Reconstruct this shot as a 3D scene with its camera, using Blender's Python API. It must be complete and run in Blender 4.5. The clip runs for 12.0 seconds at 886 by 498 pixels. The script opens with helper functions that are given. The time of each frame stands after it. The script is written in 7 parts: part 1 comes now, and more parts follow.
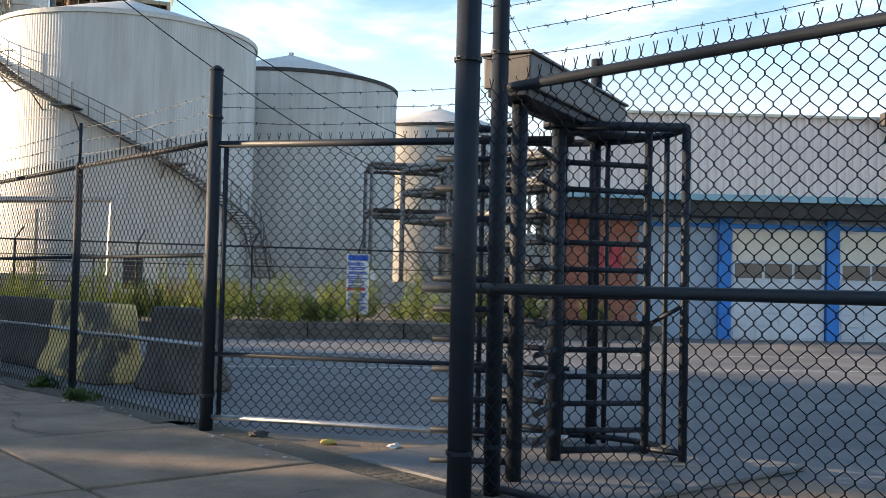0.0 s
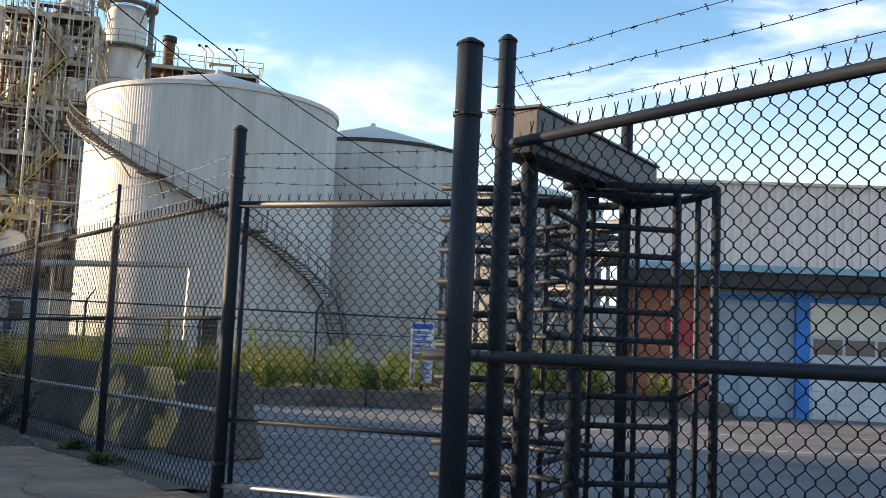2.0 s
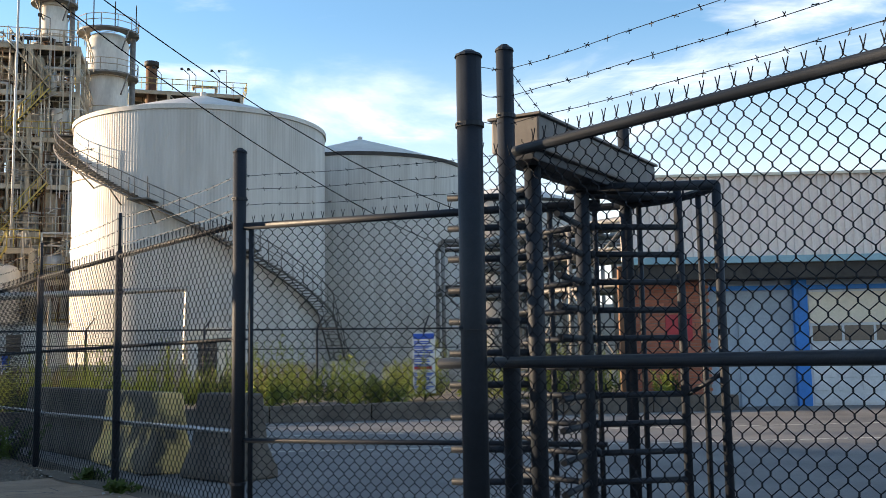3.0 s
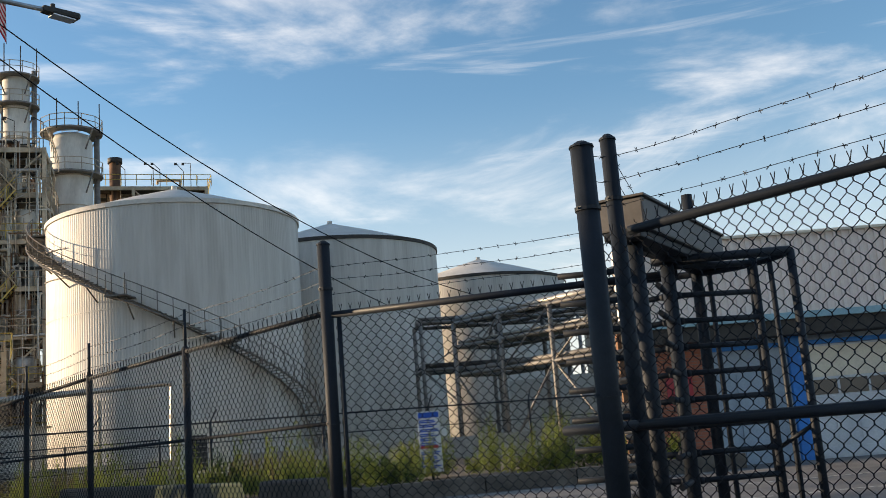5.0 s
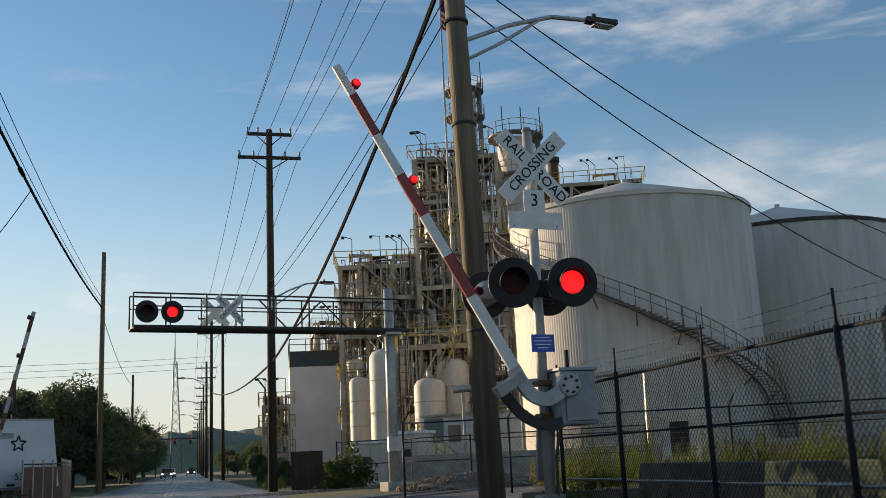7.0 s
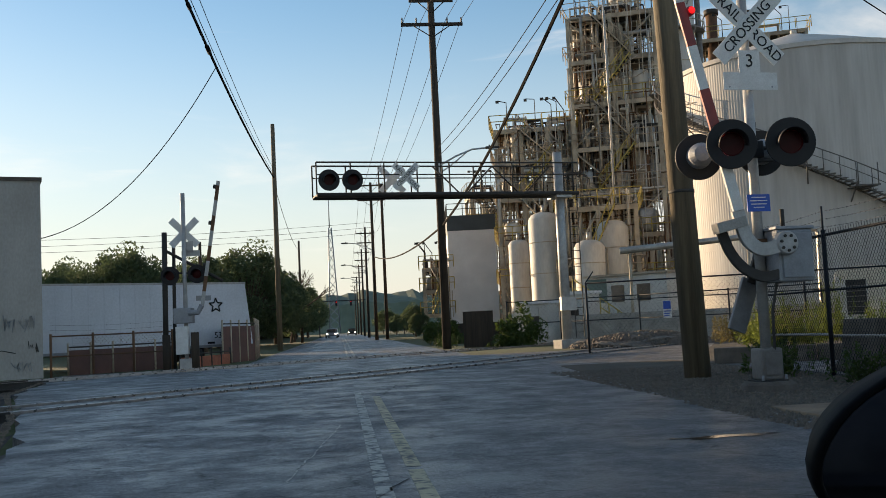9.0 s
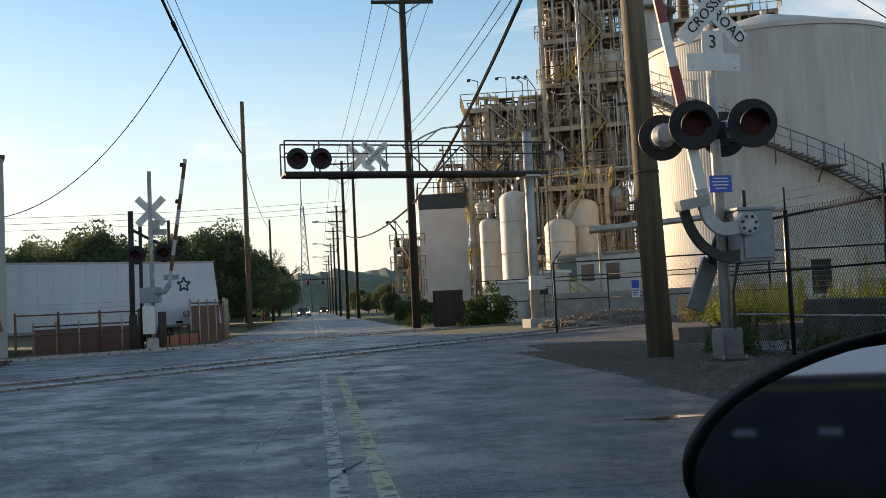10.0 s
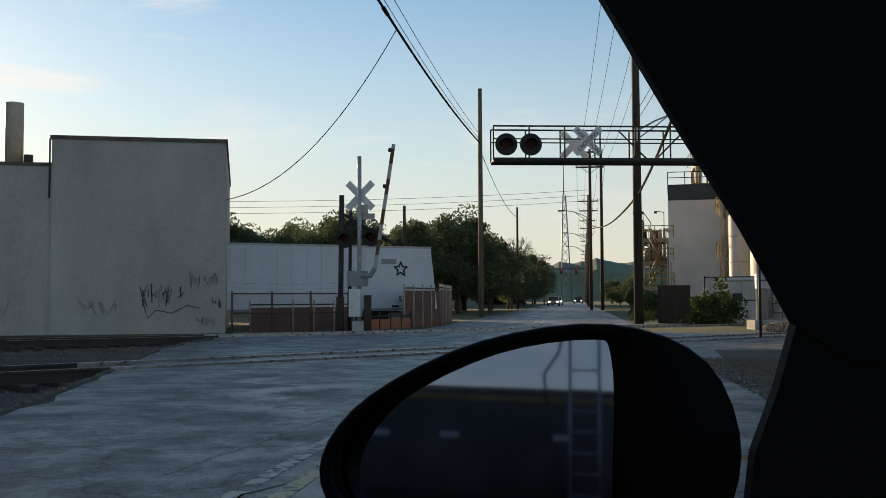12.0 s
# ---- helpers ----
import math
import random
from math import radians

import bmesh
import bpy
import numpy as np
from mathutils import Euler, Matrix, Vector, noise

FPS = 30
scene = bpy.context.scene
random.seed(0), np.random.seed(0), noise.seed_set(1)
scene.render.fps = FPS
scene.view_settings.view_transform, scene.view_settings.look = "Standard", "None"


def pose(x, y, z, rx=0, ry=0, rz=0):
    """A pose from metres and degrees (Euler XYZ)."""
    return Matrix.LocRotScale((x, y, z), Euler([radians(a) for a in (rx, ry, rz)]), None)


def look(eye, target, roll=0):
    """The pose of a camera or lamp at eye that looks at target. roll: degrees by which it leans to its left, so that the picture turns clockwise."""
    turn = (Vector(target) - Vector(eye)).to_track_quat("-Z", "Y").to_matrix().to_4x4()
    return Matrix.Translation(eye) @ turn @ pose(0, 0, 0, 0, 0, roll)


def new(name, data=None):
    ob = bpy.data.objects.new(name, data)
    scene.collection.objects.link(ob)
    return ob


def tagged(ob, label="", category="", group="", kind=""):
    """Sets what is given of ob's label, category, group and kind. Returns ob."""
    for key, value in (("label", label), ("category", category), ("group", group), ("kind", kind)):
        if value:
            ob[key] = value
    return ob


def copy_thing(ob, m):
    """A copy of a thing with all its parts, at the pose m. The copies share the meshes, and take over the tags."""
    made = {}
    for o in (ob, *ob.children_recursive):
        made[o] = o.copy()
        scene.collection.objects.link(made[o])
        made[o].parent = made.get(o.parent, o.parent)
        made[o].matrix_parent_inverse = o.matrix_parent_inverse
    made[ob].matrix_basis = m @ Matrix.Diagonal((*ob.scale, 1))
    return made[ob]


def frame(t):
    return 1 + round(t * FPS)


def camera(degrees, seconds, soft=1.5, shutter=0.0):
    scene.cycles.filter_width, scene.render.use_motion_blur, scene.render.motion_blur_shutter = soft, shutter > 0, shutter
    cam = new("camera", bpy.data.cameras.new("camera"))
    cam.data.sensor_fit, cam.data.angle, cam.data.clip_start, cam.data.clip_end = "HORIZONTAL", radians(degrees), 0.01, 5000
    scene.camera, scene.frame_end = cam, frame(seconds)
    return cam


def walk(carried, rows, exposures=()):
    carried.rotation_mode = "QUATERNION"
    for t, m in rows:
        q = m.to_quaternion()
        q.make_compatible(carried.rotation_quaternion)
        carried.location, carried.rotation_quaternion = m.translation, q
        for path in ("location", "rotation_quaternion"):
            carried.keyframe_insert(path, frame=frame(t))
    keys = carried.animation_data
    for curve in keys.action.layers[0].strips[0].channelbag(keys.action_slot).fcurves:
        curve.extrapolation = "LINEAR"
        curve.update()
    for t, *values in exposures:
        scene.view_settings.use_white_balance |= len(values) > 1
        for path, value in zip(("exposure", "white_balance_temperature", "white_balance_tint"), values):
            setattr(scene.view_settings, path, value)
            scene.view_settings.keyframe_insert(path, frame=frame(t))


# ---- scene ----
cam = camera(47.5, 12.0, 0.55)
PATH = [
    (0, (-0.303, 0.463, 1.235), (0.992, 1.986, 1.308), 1.3),
    (0.5, (-0.078, 0.432, 1.219), (1.115, 2.033, 1.328), 2.8),
    (1, (0.106, 0.437, 1.232), (1.228, 2.086, 1.369), 3.1),
    (1.5, (0.205, 0.432, 1.241), (1.34, 2.068, 1.421), 3.1),
    (2, (0.219, 0.432, 1.23), (1.374, 2.052, 1.437), 2.5),
    (2.5, (0.216, 0.438, 1.245), (1.376, 2.054, 1.455), 0.5),
    (3, (0.109, 0.423, 1.23), (1.275, 2.033, 1.454), -0.9),
    (3.2, (0.057, 0.423, 1.229), (1.225, 2.031, 1.456), -1.4),
    (4.8, (-0.69, 0.529, 1.229), (0.533, 2.067, 1.603), -4.4),
    (5, (-0.832, 0.603, 1.226), (0.387, 2.144, 1.599), -4.6),
    (5.5, (-1.315, 0.805, 1.216), (-0.204, 2.423, 1.6), -4.2),
    (6, (-1.952, 0.918, 1.2), (-1.071, 2.669, 1.595), -3.3),
    (6.5, (-2.558, 1.004, 1.178), (-1.855, 2.834, 1.576), -3.3),
    (7, (-3.05, 1.079, 1.188), (-2.555, 2.973, 1.594), -2.7),
    (7.5, (-3.503, 0.995, 1.151), (-3.239, 2.94, 1.534), -1.4),
    (7.7, (-3.657, 0.982, 1.139), (-3.415, 2.932, 1.51), -1.2),
    (9.3, (-4.094, 0.634, 1.173), (-3.888, 2.619, 1.296), -2.9),
    (9.5, (-4.079, 0.637, 1.175), (-3.87, 2.622, 1.293), -2.7),
    (10, (-3.958, 0.682, 1.186), (-3.697, 2.662, 1.293), -2.8),
    (10.5, (-3.797, 0.81, 1.173), (-3.508, 2.786, 1.269), -2.5),
    (11, (-3.429, 1.021, 1.192), (-3.164, 3.001, 1.284), -1.0),
    (11.5, (-2.939, 1.599, 1.201), (-2.925, 3.596, 1.295), -0.6),
    (12, (-2.002, 1.888, 1.2), (-2.265, 3.868, 1.3), -0.3),
]
EXPOSURES = [(0, 1.68, 6800, 13), (1.5, 1.57, 6800, 13), (3.2, 1.5, 6850, 13), (5.0, 0.95, 6950, 12), (6.0, 0.8, 7000, 12), (6.6, 0.57, 7000, 12), (7.5, 0.42, 7050, 12), (9.5, 0.78, 7350, 13), (10.5, 0.86, 7350, 13), (11.5, 0.84, 7350, 13), (12, 0.43, 7350, 13)]
walk(cam, [(t, look(e, g, r)) for t, e, g, r in PATH], EXPOSURES)

# ---- world and sun ----
SUN_AZ = radians(-41)          # the sun stands ahead and to the left of the road
SUN_EL = radians(9.3)
world = bpy.data.worlds.new("sky")
scene.world = world
world.use_nodes = True
wn, wl = world.node_tree.nodes, world.node_tree.links
wn.clear()
w_out = wn.new("ShaderNodeOutputWorld")
w_bg = wn.new("ShaderNodeBackground")
w_sky = wn.new("ShaderNodeTexSky")
w_sky.sky_type = "NISHITA"
w_sky.sun_disc = False
w_sky.sun_elevation = SUN_EL
w_sky.sun_rotation = SUN_AZ
w_sky.air_density, w_sky.dust_density, w_sky.ozone_density = 1.0, 0.15, 2.3
w_co = wn.new("ShaderNodeTexCoord")
# pale haze thickening toward the horizon all round
w_sep = wn.new("ShaderNodeSeparateXYZ")
w_hz = wn.new("ShaderNodeMapRange")
w_hz.interpolation_type = "SMOOTHSTEP"
w_hz.inputs["From Min"].default_value, w_hz.inputs["From Max"].default_value = -0.02, 0.34
w_hz.inputs["To Min"].default_value, w_hz.inputs["To Max"].default_value = 0.86, 0.0
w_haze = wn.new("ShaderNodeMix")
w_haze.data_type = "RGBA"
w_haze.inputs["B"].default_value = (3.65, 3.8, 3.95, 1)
wl.new(w_co.outputs["Generated"], w_sep.inputs[0])
wl.new(w_sep.outputs["Z"], w_hz.inputs["Value"])
wl.new(w_hz.outputs["Result"], w_haze.inputs["Factor"])
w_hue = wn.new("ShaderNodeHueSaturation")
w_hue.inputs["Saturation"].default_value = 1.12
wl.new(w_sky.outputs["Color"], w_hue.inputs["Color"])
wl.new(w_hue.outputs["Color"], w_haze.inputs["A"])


def cloud_layer(under, scale, stretch, turn, lo, hi, cover, seed):
    """Wispy cloud over a sky colour: a broad field of patches broken up by finer streaks."""
    mp = wn.new("ShaderNodeMapping")
    mp.inputs["Scale"].default_value = stretch
    mp.inputs["Rotation"].default_value = turn
    mp.inputs["Location"].default_value = (seed, seed * 0.7, 0)
    wl.new(w_co.outputs["Generated"], mp.inputs["Vector"])
    n1 = wn.new("ShaderNodeTexNoise")
    n1.inputs["Scale"].default_value, n1.inputs["Detail"].default_value = scale, 10
    n1.inputs["Roughness"].default_value, n1.inputs["Distortion"].default_value = 0.58, 0.45
    wl.new(mp.outputs["Vector"], n1.inputs["Vector"])
    r = wn.new("ShaderNodeMapRange")
    r.interpolation_type = "SMOOTHSTEP"
    r.inputs["From Min"].default_value, r.inputs["From Max"].default_value = lo, hi
    r.inputs["To Min"].default_value, r.inputs["To Max"].default_value = 0.0, cover
    wl.new(n1.outputs["Fac"], r.inputs["Value"])
    x = wn.new("ShaderNodeMix")
    x.data_type = "RGBA"
    x.inputs["B"].default_value = (5.6, 5.5, 5.4, 1)
    wl.new(r.outputs["Result"], x.inputs["Factor"])
    wl.new(under, x.inputs["A"])
    return x.outputs["Result"]


w_top = cloud_layer(w_haze.outputs["Result"], 2.6, (1.0, 1.4, 3.2), (0.45, 0.5, 0.62), 0.50, 0.80, 0.75, 0.0)
w_top = cloud_layer(w_top, 3.0, (0.8, 0.8, 6.5), (0.0, 0.06, 0.3), 0.56, 0.80, 0.75, 4.3)
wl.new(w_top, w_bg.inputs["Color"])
w_bg.inputs["Strength"].default_value = 0.13
wl.new(w_bg.outputs[0], w_out.inputs[0])

sun_data = bpy.data.lights.new("sun", "SUN")
sun_data.energy, sun_data.angle, sun_data.color = 5.0, radians(0.6), (1.0, 0.78, 0.53)
sun = new("sun", sun_data)
sun.rotation_euler = (Vector((math.sin(SUN_AZ) * math.cos(SUN_EL), math.cos(SUN_AZ) * math.cos(SUN_EL), math.sin(SUN_EL)))).to_track_quat("Z", "Y").to_euler()


# ---- materials ----
def mat(name, base, dark=None, rough=0.7, metal=0.0, scale=6.0, fine=60.0, bump=0.15, contrast=(0.35, 0.7), stretch=(1, 1, 1), vary=0.0, spec=0.4):
    """A surface of two noise scales: broad stains between dark and base, fine grain in bump and roughness."""
    m = bpy.data.materials.new(name)
    m.use_nodes = True
    n, l = m.node_tree.nodes, m.node_tree.links
    b = n["Principled BSDF"]
    b.inputs["Metallic"].default_value = metal
    b.inputs["Specular IOR Level"].default_value = spec
    if dark is None:
        dark = tuple(c * 0.72 for c in base)
    co = n.new("ShaderNodeTexCoord")
    mp = n.new("ShaderNodeMapping")
    mp.inputs["Scale"].default_value = stretch
    l.new(co.outputs["Object"], mp.inputs["Vector"])
    n1, n2 = n.new("ShaderNodeTexNoise"), n.new("ShaderNodeTexNoise")
    n1.inputs["Scale"].default_value, n1.inputs["Detail"].default_value = scale, 6
    n1.inputs["Roughness"].default_value = 0.62
    n2.inputs["Scale"].default_value, n2.inputs["Detail"].default_value = fine, 3
    l.new(mp.outputs["Vector"], n1.inputs["Vector"])
    l.new(mp.outputs["Vector"], n2.inputs["Vector"])
    ramp = n.new("ShaderNodeValToRGB")
    ramp.color_ramp.elements[0].position, ramp.color_ramp.elements[1].position = contrast
    ramp.color_ramp.elements[0].color, ramp.color_ramp.elements[1].color = (*dark, 1), (*base, 1)
    l.new(n1.outputs["Fac"], ramp.inputs["Fac"])
    hue = n.new("ShaderNodeHueSaturation")
    l.new(ramp.outputs["Color"], hue.inputs["Color"])
    add = n.new("ShaderNodeMath")
    add.operation = "MULTIPLY_ADD"
    add.inputs[1].default_value, add.inputs[2].default_value = 0.35, 0.825
    l.new(n2.outputs["Fac"], add.inputs[0])
    if vary:
        info = n.new("ShaderNodeObjectInfo")
        v = n.new("ShaderNodeMath")
        v.operation = "MULTIPLY_ADD"
        v.inputs[1].default_value = vary
        l.new(info.outputs["Random"], v.inputs[0])
        l.new(add.outputs[0], v.inputs[2])
        l.new(v.outputs[0], hue.inputs["Value"])
    else:
        l.new(add.outputs[0], hue.inputs["Value"])
    l.new(hue.outputs["Color"], b.inputs["Base Color"])
    rr = n.new("ShaderNodeMath")
    rr.operation = "MULTIPLY_ADD"
    rr.inputs[1].default_value, rr.inputs[2].default_value = 0.3, rough - 0.15
    l.new(n1.outputs["Fac"], rr.inputs[0])
    l.new(rr.outputs[0], b.inputs["Roughness"])
    if bump:
        bp = n.new("ShaderNodeBump")
        bp.inputs["Strength"].default_value, bp.inputs["Distance"].default_value = bump, 0.02
        l.new(n2.outputs["Fac"], bp.inputs["Height"])
        l.new(bp.outputs["Normal"], b.inputs["Normal"])
    return m


def glow(name, color, strength):
    m = bpy.data.materials.new(name)
    m.use_nodes = True
    b = m.node_tree.nodes["Principled BSDF"]
    b.inputs["Base Color"].default_value = (*color, 1)
    b.inputs["Emission Color"].default_value = (*color, 1)
    b.inputs["Emission Strength"].default_value = strength
    return m


def road_mat(name):
    """Old asphalt: stone grain, bleached and tarry patches, damp glossy areas, wheel tracks along the lane."""
    m = bpy.data.materials.new(name)
    m.use_nodes = True
    n, l = m.node_tree.nodes, m.node_tree.links
    b = n["Principled BSDF"]
    co = n.new("ShaderNodeTexCoord")
    def noise_at(scale, detail, stretch=(1, 1, 1), rough=0.6):
        mp = n.new("ShaderNodeMapping")
        mp.inputs["Scale"].default_value = stretch
        t = n.new("ShaderNodeTexNoise")
        t.inputs["Scale"].default_value, t.inputs["Detail"].default_value, t.inputs["Roughness"].default_value = scale, detail, rough
        l.new(co.outputs["Object"], mp.inputs["Vector"])
        l.new(mp.outputs["Vector"], t.inputs["Vector"])
        return t
    def ramp(src, p0, p1, c0, c1):
        r = n.new("ShaderNodeValToRGB")
        r.color_ramp.elements[0].position, r.color_ramp.elements[1].position = p0, p1
        r.color_ramp.elements[0].color, r.color_ramp.elements[1].color = c0, c1
        l.new(src, r.inputs["Fac"])
        return r
    big, mid, track, grain, wet = noise_at(0.35, 5), noise_at(2.6, 9, (1.0, 0.9, 1), 0.76), noise_at(0.8, 3, (1, 0.05, 1)), noise_at(85, 5, (1, 1, 1), 0.7), noise_at(1.5, 9, (0.9, 0.9, 1), 0.76)
    chip, pale = noise_at(34, 6, (1, 1, 1), 0.75), noise_at(0.8, 10, (0.6, 0.9, 1), 0.8)
    c1 = ramp(big.outputs["Fac"], 0.35, 0.65, (0.075, 0.074, 0.076, 1), (0.125, 0.122, 0.12, 1))
    c2 = ramp(mid.outputs["Fac"], 0.36, 0.64, (0.68, 0.68, 0.69, 1), (1.3, 1.28, 1.25, 1))
    c3 = ramp(track.outputs["Fac"], 0.4, 0.6, (0.85, 0.85, 0.85, 1), (1.12, 1.12, 1.12, 1))
    c4 = ramp(grain.outputs["Fac"], 0.38, 0.64, (0.45, 0.45, 0.45, 1), (1.6, 1.6, 1.6, 1))
    c5 = ramp(chip.outputs["Fac"], 0.36, 0.62, (0.45, 0.45, 0.45, 1), (1.5, 1.5, 1.5, 1))
    c6 = ramp(pale.outputs["Fac"], 0.54, 0.66, (1.0, 1.0, 1.0, 1), (1.55, 1.52, 1.48, 1))
    # crazed cracks between the slabs of old asphalt
    warp = noise_at(1.3, 4)
    shift = n.new("ShaderNodeVectorMath")
    shift.operation = "MULTIPLY_ADD"
    shift.inputs[1].default_value = (0.9, 0.9, 0.9)
    l.new(warp.outputs["Color"], shift.inputs[0])
    l.new(co.outputs["Object"], shift.inputs[2])
    net = n.new("ShaderNodeTexVoronoi")
    net.feature = "DISTANCE_TO_EDGE"
    net.inputs["Scale"].default_value = 0.42
    l.new(shift.outputs["Vector"], net.inputs["Vector"])
    c7 = ramp(net.outputs["Distance"], 0.002, 0.011, (0.3, 0.3, 0.3, 1), (1.0, 1.0, 1.0, 1))
    last = c1.outputs["Color"]
    for c in (c2, c3, c4, c5, c6, c7):
        x = n.new("ShaderNodeMix")
        x.data_type, x.blend_type = "RGBA", "MULTIPLY"
        x.inputs["Factor"].default_value = 1.0
        l.new(last, x.inputs["A"])
        l.new(c.outputs["Color"], x.inputs["B"])
        last = x.outputs["Result"]
    l.new(last, b.inputs["Base Color"])
    rg = ramp(wet.outputs["Fac"], 0.42, 0.62, (0.36, 0.36, 0.36, 1), (0.75, 0.75, 0.75, 1))
    l.new(rg.outputs["Color"], b.inputs["Roughness"])
    b.inputs["Specular IOR Level"].default_value = 0.55
    bp, bp2 = n.new("ShaderNodeBump"), n.new("ShaderNodeBump")
    bp.inputs["Strength"].default_value, bp.inputs["Distance"].default_value = 0.45, 0.006
    bp2.inputs["Strength"].default_value, bp2.inputs["Distance"].default_value = 0.35, 0.03
    hs = n.new("ShaderNodeMath")
    hs.operation = "ADD"
    l.new(grain.outputs["Fac"], hs.inputs[0])
    l.new(chip.outputs["Fac"], hs.inputs[1])
    l.new(hs.outputs[0], bp.inputs["Height"])
    l.new(mid.outputs["Fac"], bp2.inputs["Height"])
    l.new(bp2.outputs["Normal"], bp.inputs["Normal"])
    l.new(bp.outputs["Normal"], b.inputs["Normal"])
    return m


ASPHALT = road_mat("worn_damp_asphalt")
YARD = mat("grey_yard_asphalt", (0.20, 0.19, 0.178), (0.10, 0.098, 0.096), 0.8, scale=0.8, fine=40, bump=0.35)
CONCRETE = mat("stained_concrete", (0.32, 0.228, 0.15), (0.15, 0.103, 0.067), 0.85, scale=1.6, fine=45, bump=0.35, vary=0.06)
PALE_CONCRETE = mat("pale_concrete", (0.42, 0.40, 0.36), (0.25, 0.24, 0.22), 0.85, scale=2.5, fine=40, bump=0.3)
KERB = mat("grey_kerb_concrete", (0.17, 0.145, 0.12), (0.075, 0.063, 0.053), 0.9, scale=2, fine=30, bump=0.4)
SOIL = mat("dry_soil", (0.13, 0.105, 0.075), (0.06, 0.05, 0.035), 0.95, scale=0.5, fine=18, bump=0.8)
GRASS_GROUND = mat("rough_grass_ground", (0.10, 0.12, 0.05), (0.05, 0.06, 0.025), 0.95, scale=0.2, fine=9, bump=0.8)
GRAVEL = mat("grey_gravel", (0.21, 0.175, 0.14), (0.09, 0.075, 0.06), 0.95, scale=9, fine=50, bump=0.9, vary=0.35)
BLACK = mat("black_coated_steel", (0.020, 0.025, 0.034), (0.013, 0.017, 0.023), 0.55, scale=8, fine=90, bump=0.08, spec=0.22)
RUSTY_BLACK = mat("rust_flecked_black_steel", (0.020, 0.024, 0.031), (0.05, 0.03, 0.022), 0.6, scale=5, fine=80, bump=0.15, contrast=(0.26, 0.38), spec=0.15)
MESH_WIRE = mat("black_vinyl_wire", (0.018, 0.020, 0.025), (0.011, 0.013, 0.017), 0.7, bump=0, spec=0.1)
FAR_WIRE = mat("dull_fence_wire", (0.06, 0.06, 0.06), (0.03, 0.03, 0.03), 0.6, metal=0.3, bump=0)
GALV = mat("galvanised_steel", (0.50, 0.50, 0.50), (0.34, 0.34, 0.34), 0.42, metal=0.75, scale=5, fine=50, bump=0.05)
TANK_WHITE = mat("weathered_white_tank_paint", (0.55, 0.53, 0.495), (0.385, 0.36, 0.325), 0.6, scale=0.9, fine=3.0, bump=0.06, contrast=(0.28, 0.62), stretch=(1, 1, 0.10))
TANK_ROOF = mat("pale_tank_roof", (0.64, 0.61, 0.56), (0.50, 0.47, 0.42), 0.7, scale=0.4, fine=6, bump=0.05)
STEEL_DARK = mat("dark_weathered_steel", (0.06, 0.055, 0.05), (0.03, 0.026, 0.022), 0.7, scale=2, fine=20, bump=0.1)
STEEL_TAN = mat("tan_grey_structural_steel", (0.52, 0.45, 0.34), (0.27, 0.22, 0.16), 0.7, scale=0.8, fine=12, bump=0.1, vary=0.12)
STEEL_RUST = mat("rust_brown_steel", (0.20, 0.10, 0.05), (0.09, 0.05, 0.03), 0.8, scale=1.2, fine=14, bump=0.15)
YELLOW = mat("faded_safety_yellow", (0.58, 0.44, 0.10), (0.36, 0.27, 0.08), 0.6, scale=2, fine=20, bump=0.05)
PIPE_SILVER = mat("dull_aluminium_cladding", (0.48, 0.46, 0.42), (0.30, 0.28, 0.25), 0.45, metal=0.55, scale=1.5, fine=12, bump=0.06)
VESSEL = mat("grey_white_vessel_paint", (0.66, 0.64, 0.58), (0.46, 0.43, 0.38), 0.6, scale=0.7, fine=8, bump=0.06, stretch=(1, 1, 0.3))
WHITE_SHEET = mat("white_sheet_cladding", (0.80, 0.80, 0.80), (0.68, 0.68, 0.68), 0.55, scale=0.6, fine=10, bump=0.05)
SLATE = mat("dark_slate_cladding", (0.05, 0.075, 0.09), (0.035, 0.05, 0.06), 0.5, scale=1, fine=12, bump=0.05)
BEIGE = mat("beige_corrugated_sheet", (0.84, 0.73, 0.66), (0.74, 0.63, 0.56), 0.55, scale=0.7, fine=14, bump=0.05)
PALE_BLUE = mat("pale_blue_flashing", (0.28, 0.46, 0.52), (0.20, 0.34, 0.40), 0.5, scale=1.5, fine=20, bump=0.05)
BLUE = mat("bright_blue_paint", (0.02, 0.21, 0.62), (0.015, 0.15, 0.45), 0.5, scale=2, fine=30, bump=0.08)
DOOR_CREAM = mat("cream_door_panel", (0.74, 0.67, 0.54), (0.62, 0.56, 0.45), 0.6, scale=1.5, fine=20, bump=0.05)
DOOR_GREY = mat("pale_grey_door_panel", (0.60, 0.62, 0.64), (0.48, 0.50, 0.52), 0.6, scale=1.5, fine=20, bump=0.05)
WALL_BLUEGREY = mat("blue_grey_wall_paint", (0.33, 0.40, 0.47), (0.25, 0.31, 0.37), 0.7, scale=1.5, fine=20, bump=0.1)
DARK_GLASS = mat("dark_window_glass", (0.02, 0.022, 0.025), rough=0.2, bump=0, spec=0.8)
RACK_STEEL = mat("dull_grey_rack_steel", (0.25, 0.235, 0.22), (0.13, 0.12, 0.11), 0.6, scale=2, fine=30, bump=0.1)
TANKER_BROWN = mat("grimy_brown_tank_paint", (0.15, 0.125, 0.10), (0.07, 0.06, 0.05), 0.5, scale=1.5, fine=20, bump=0.05)
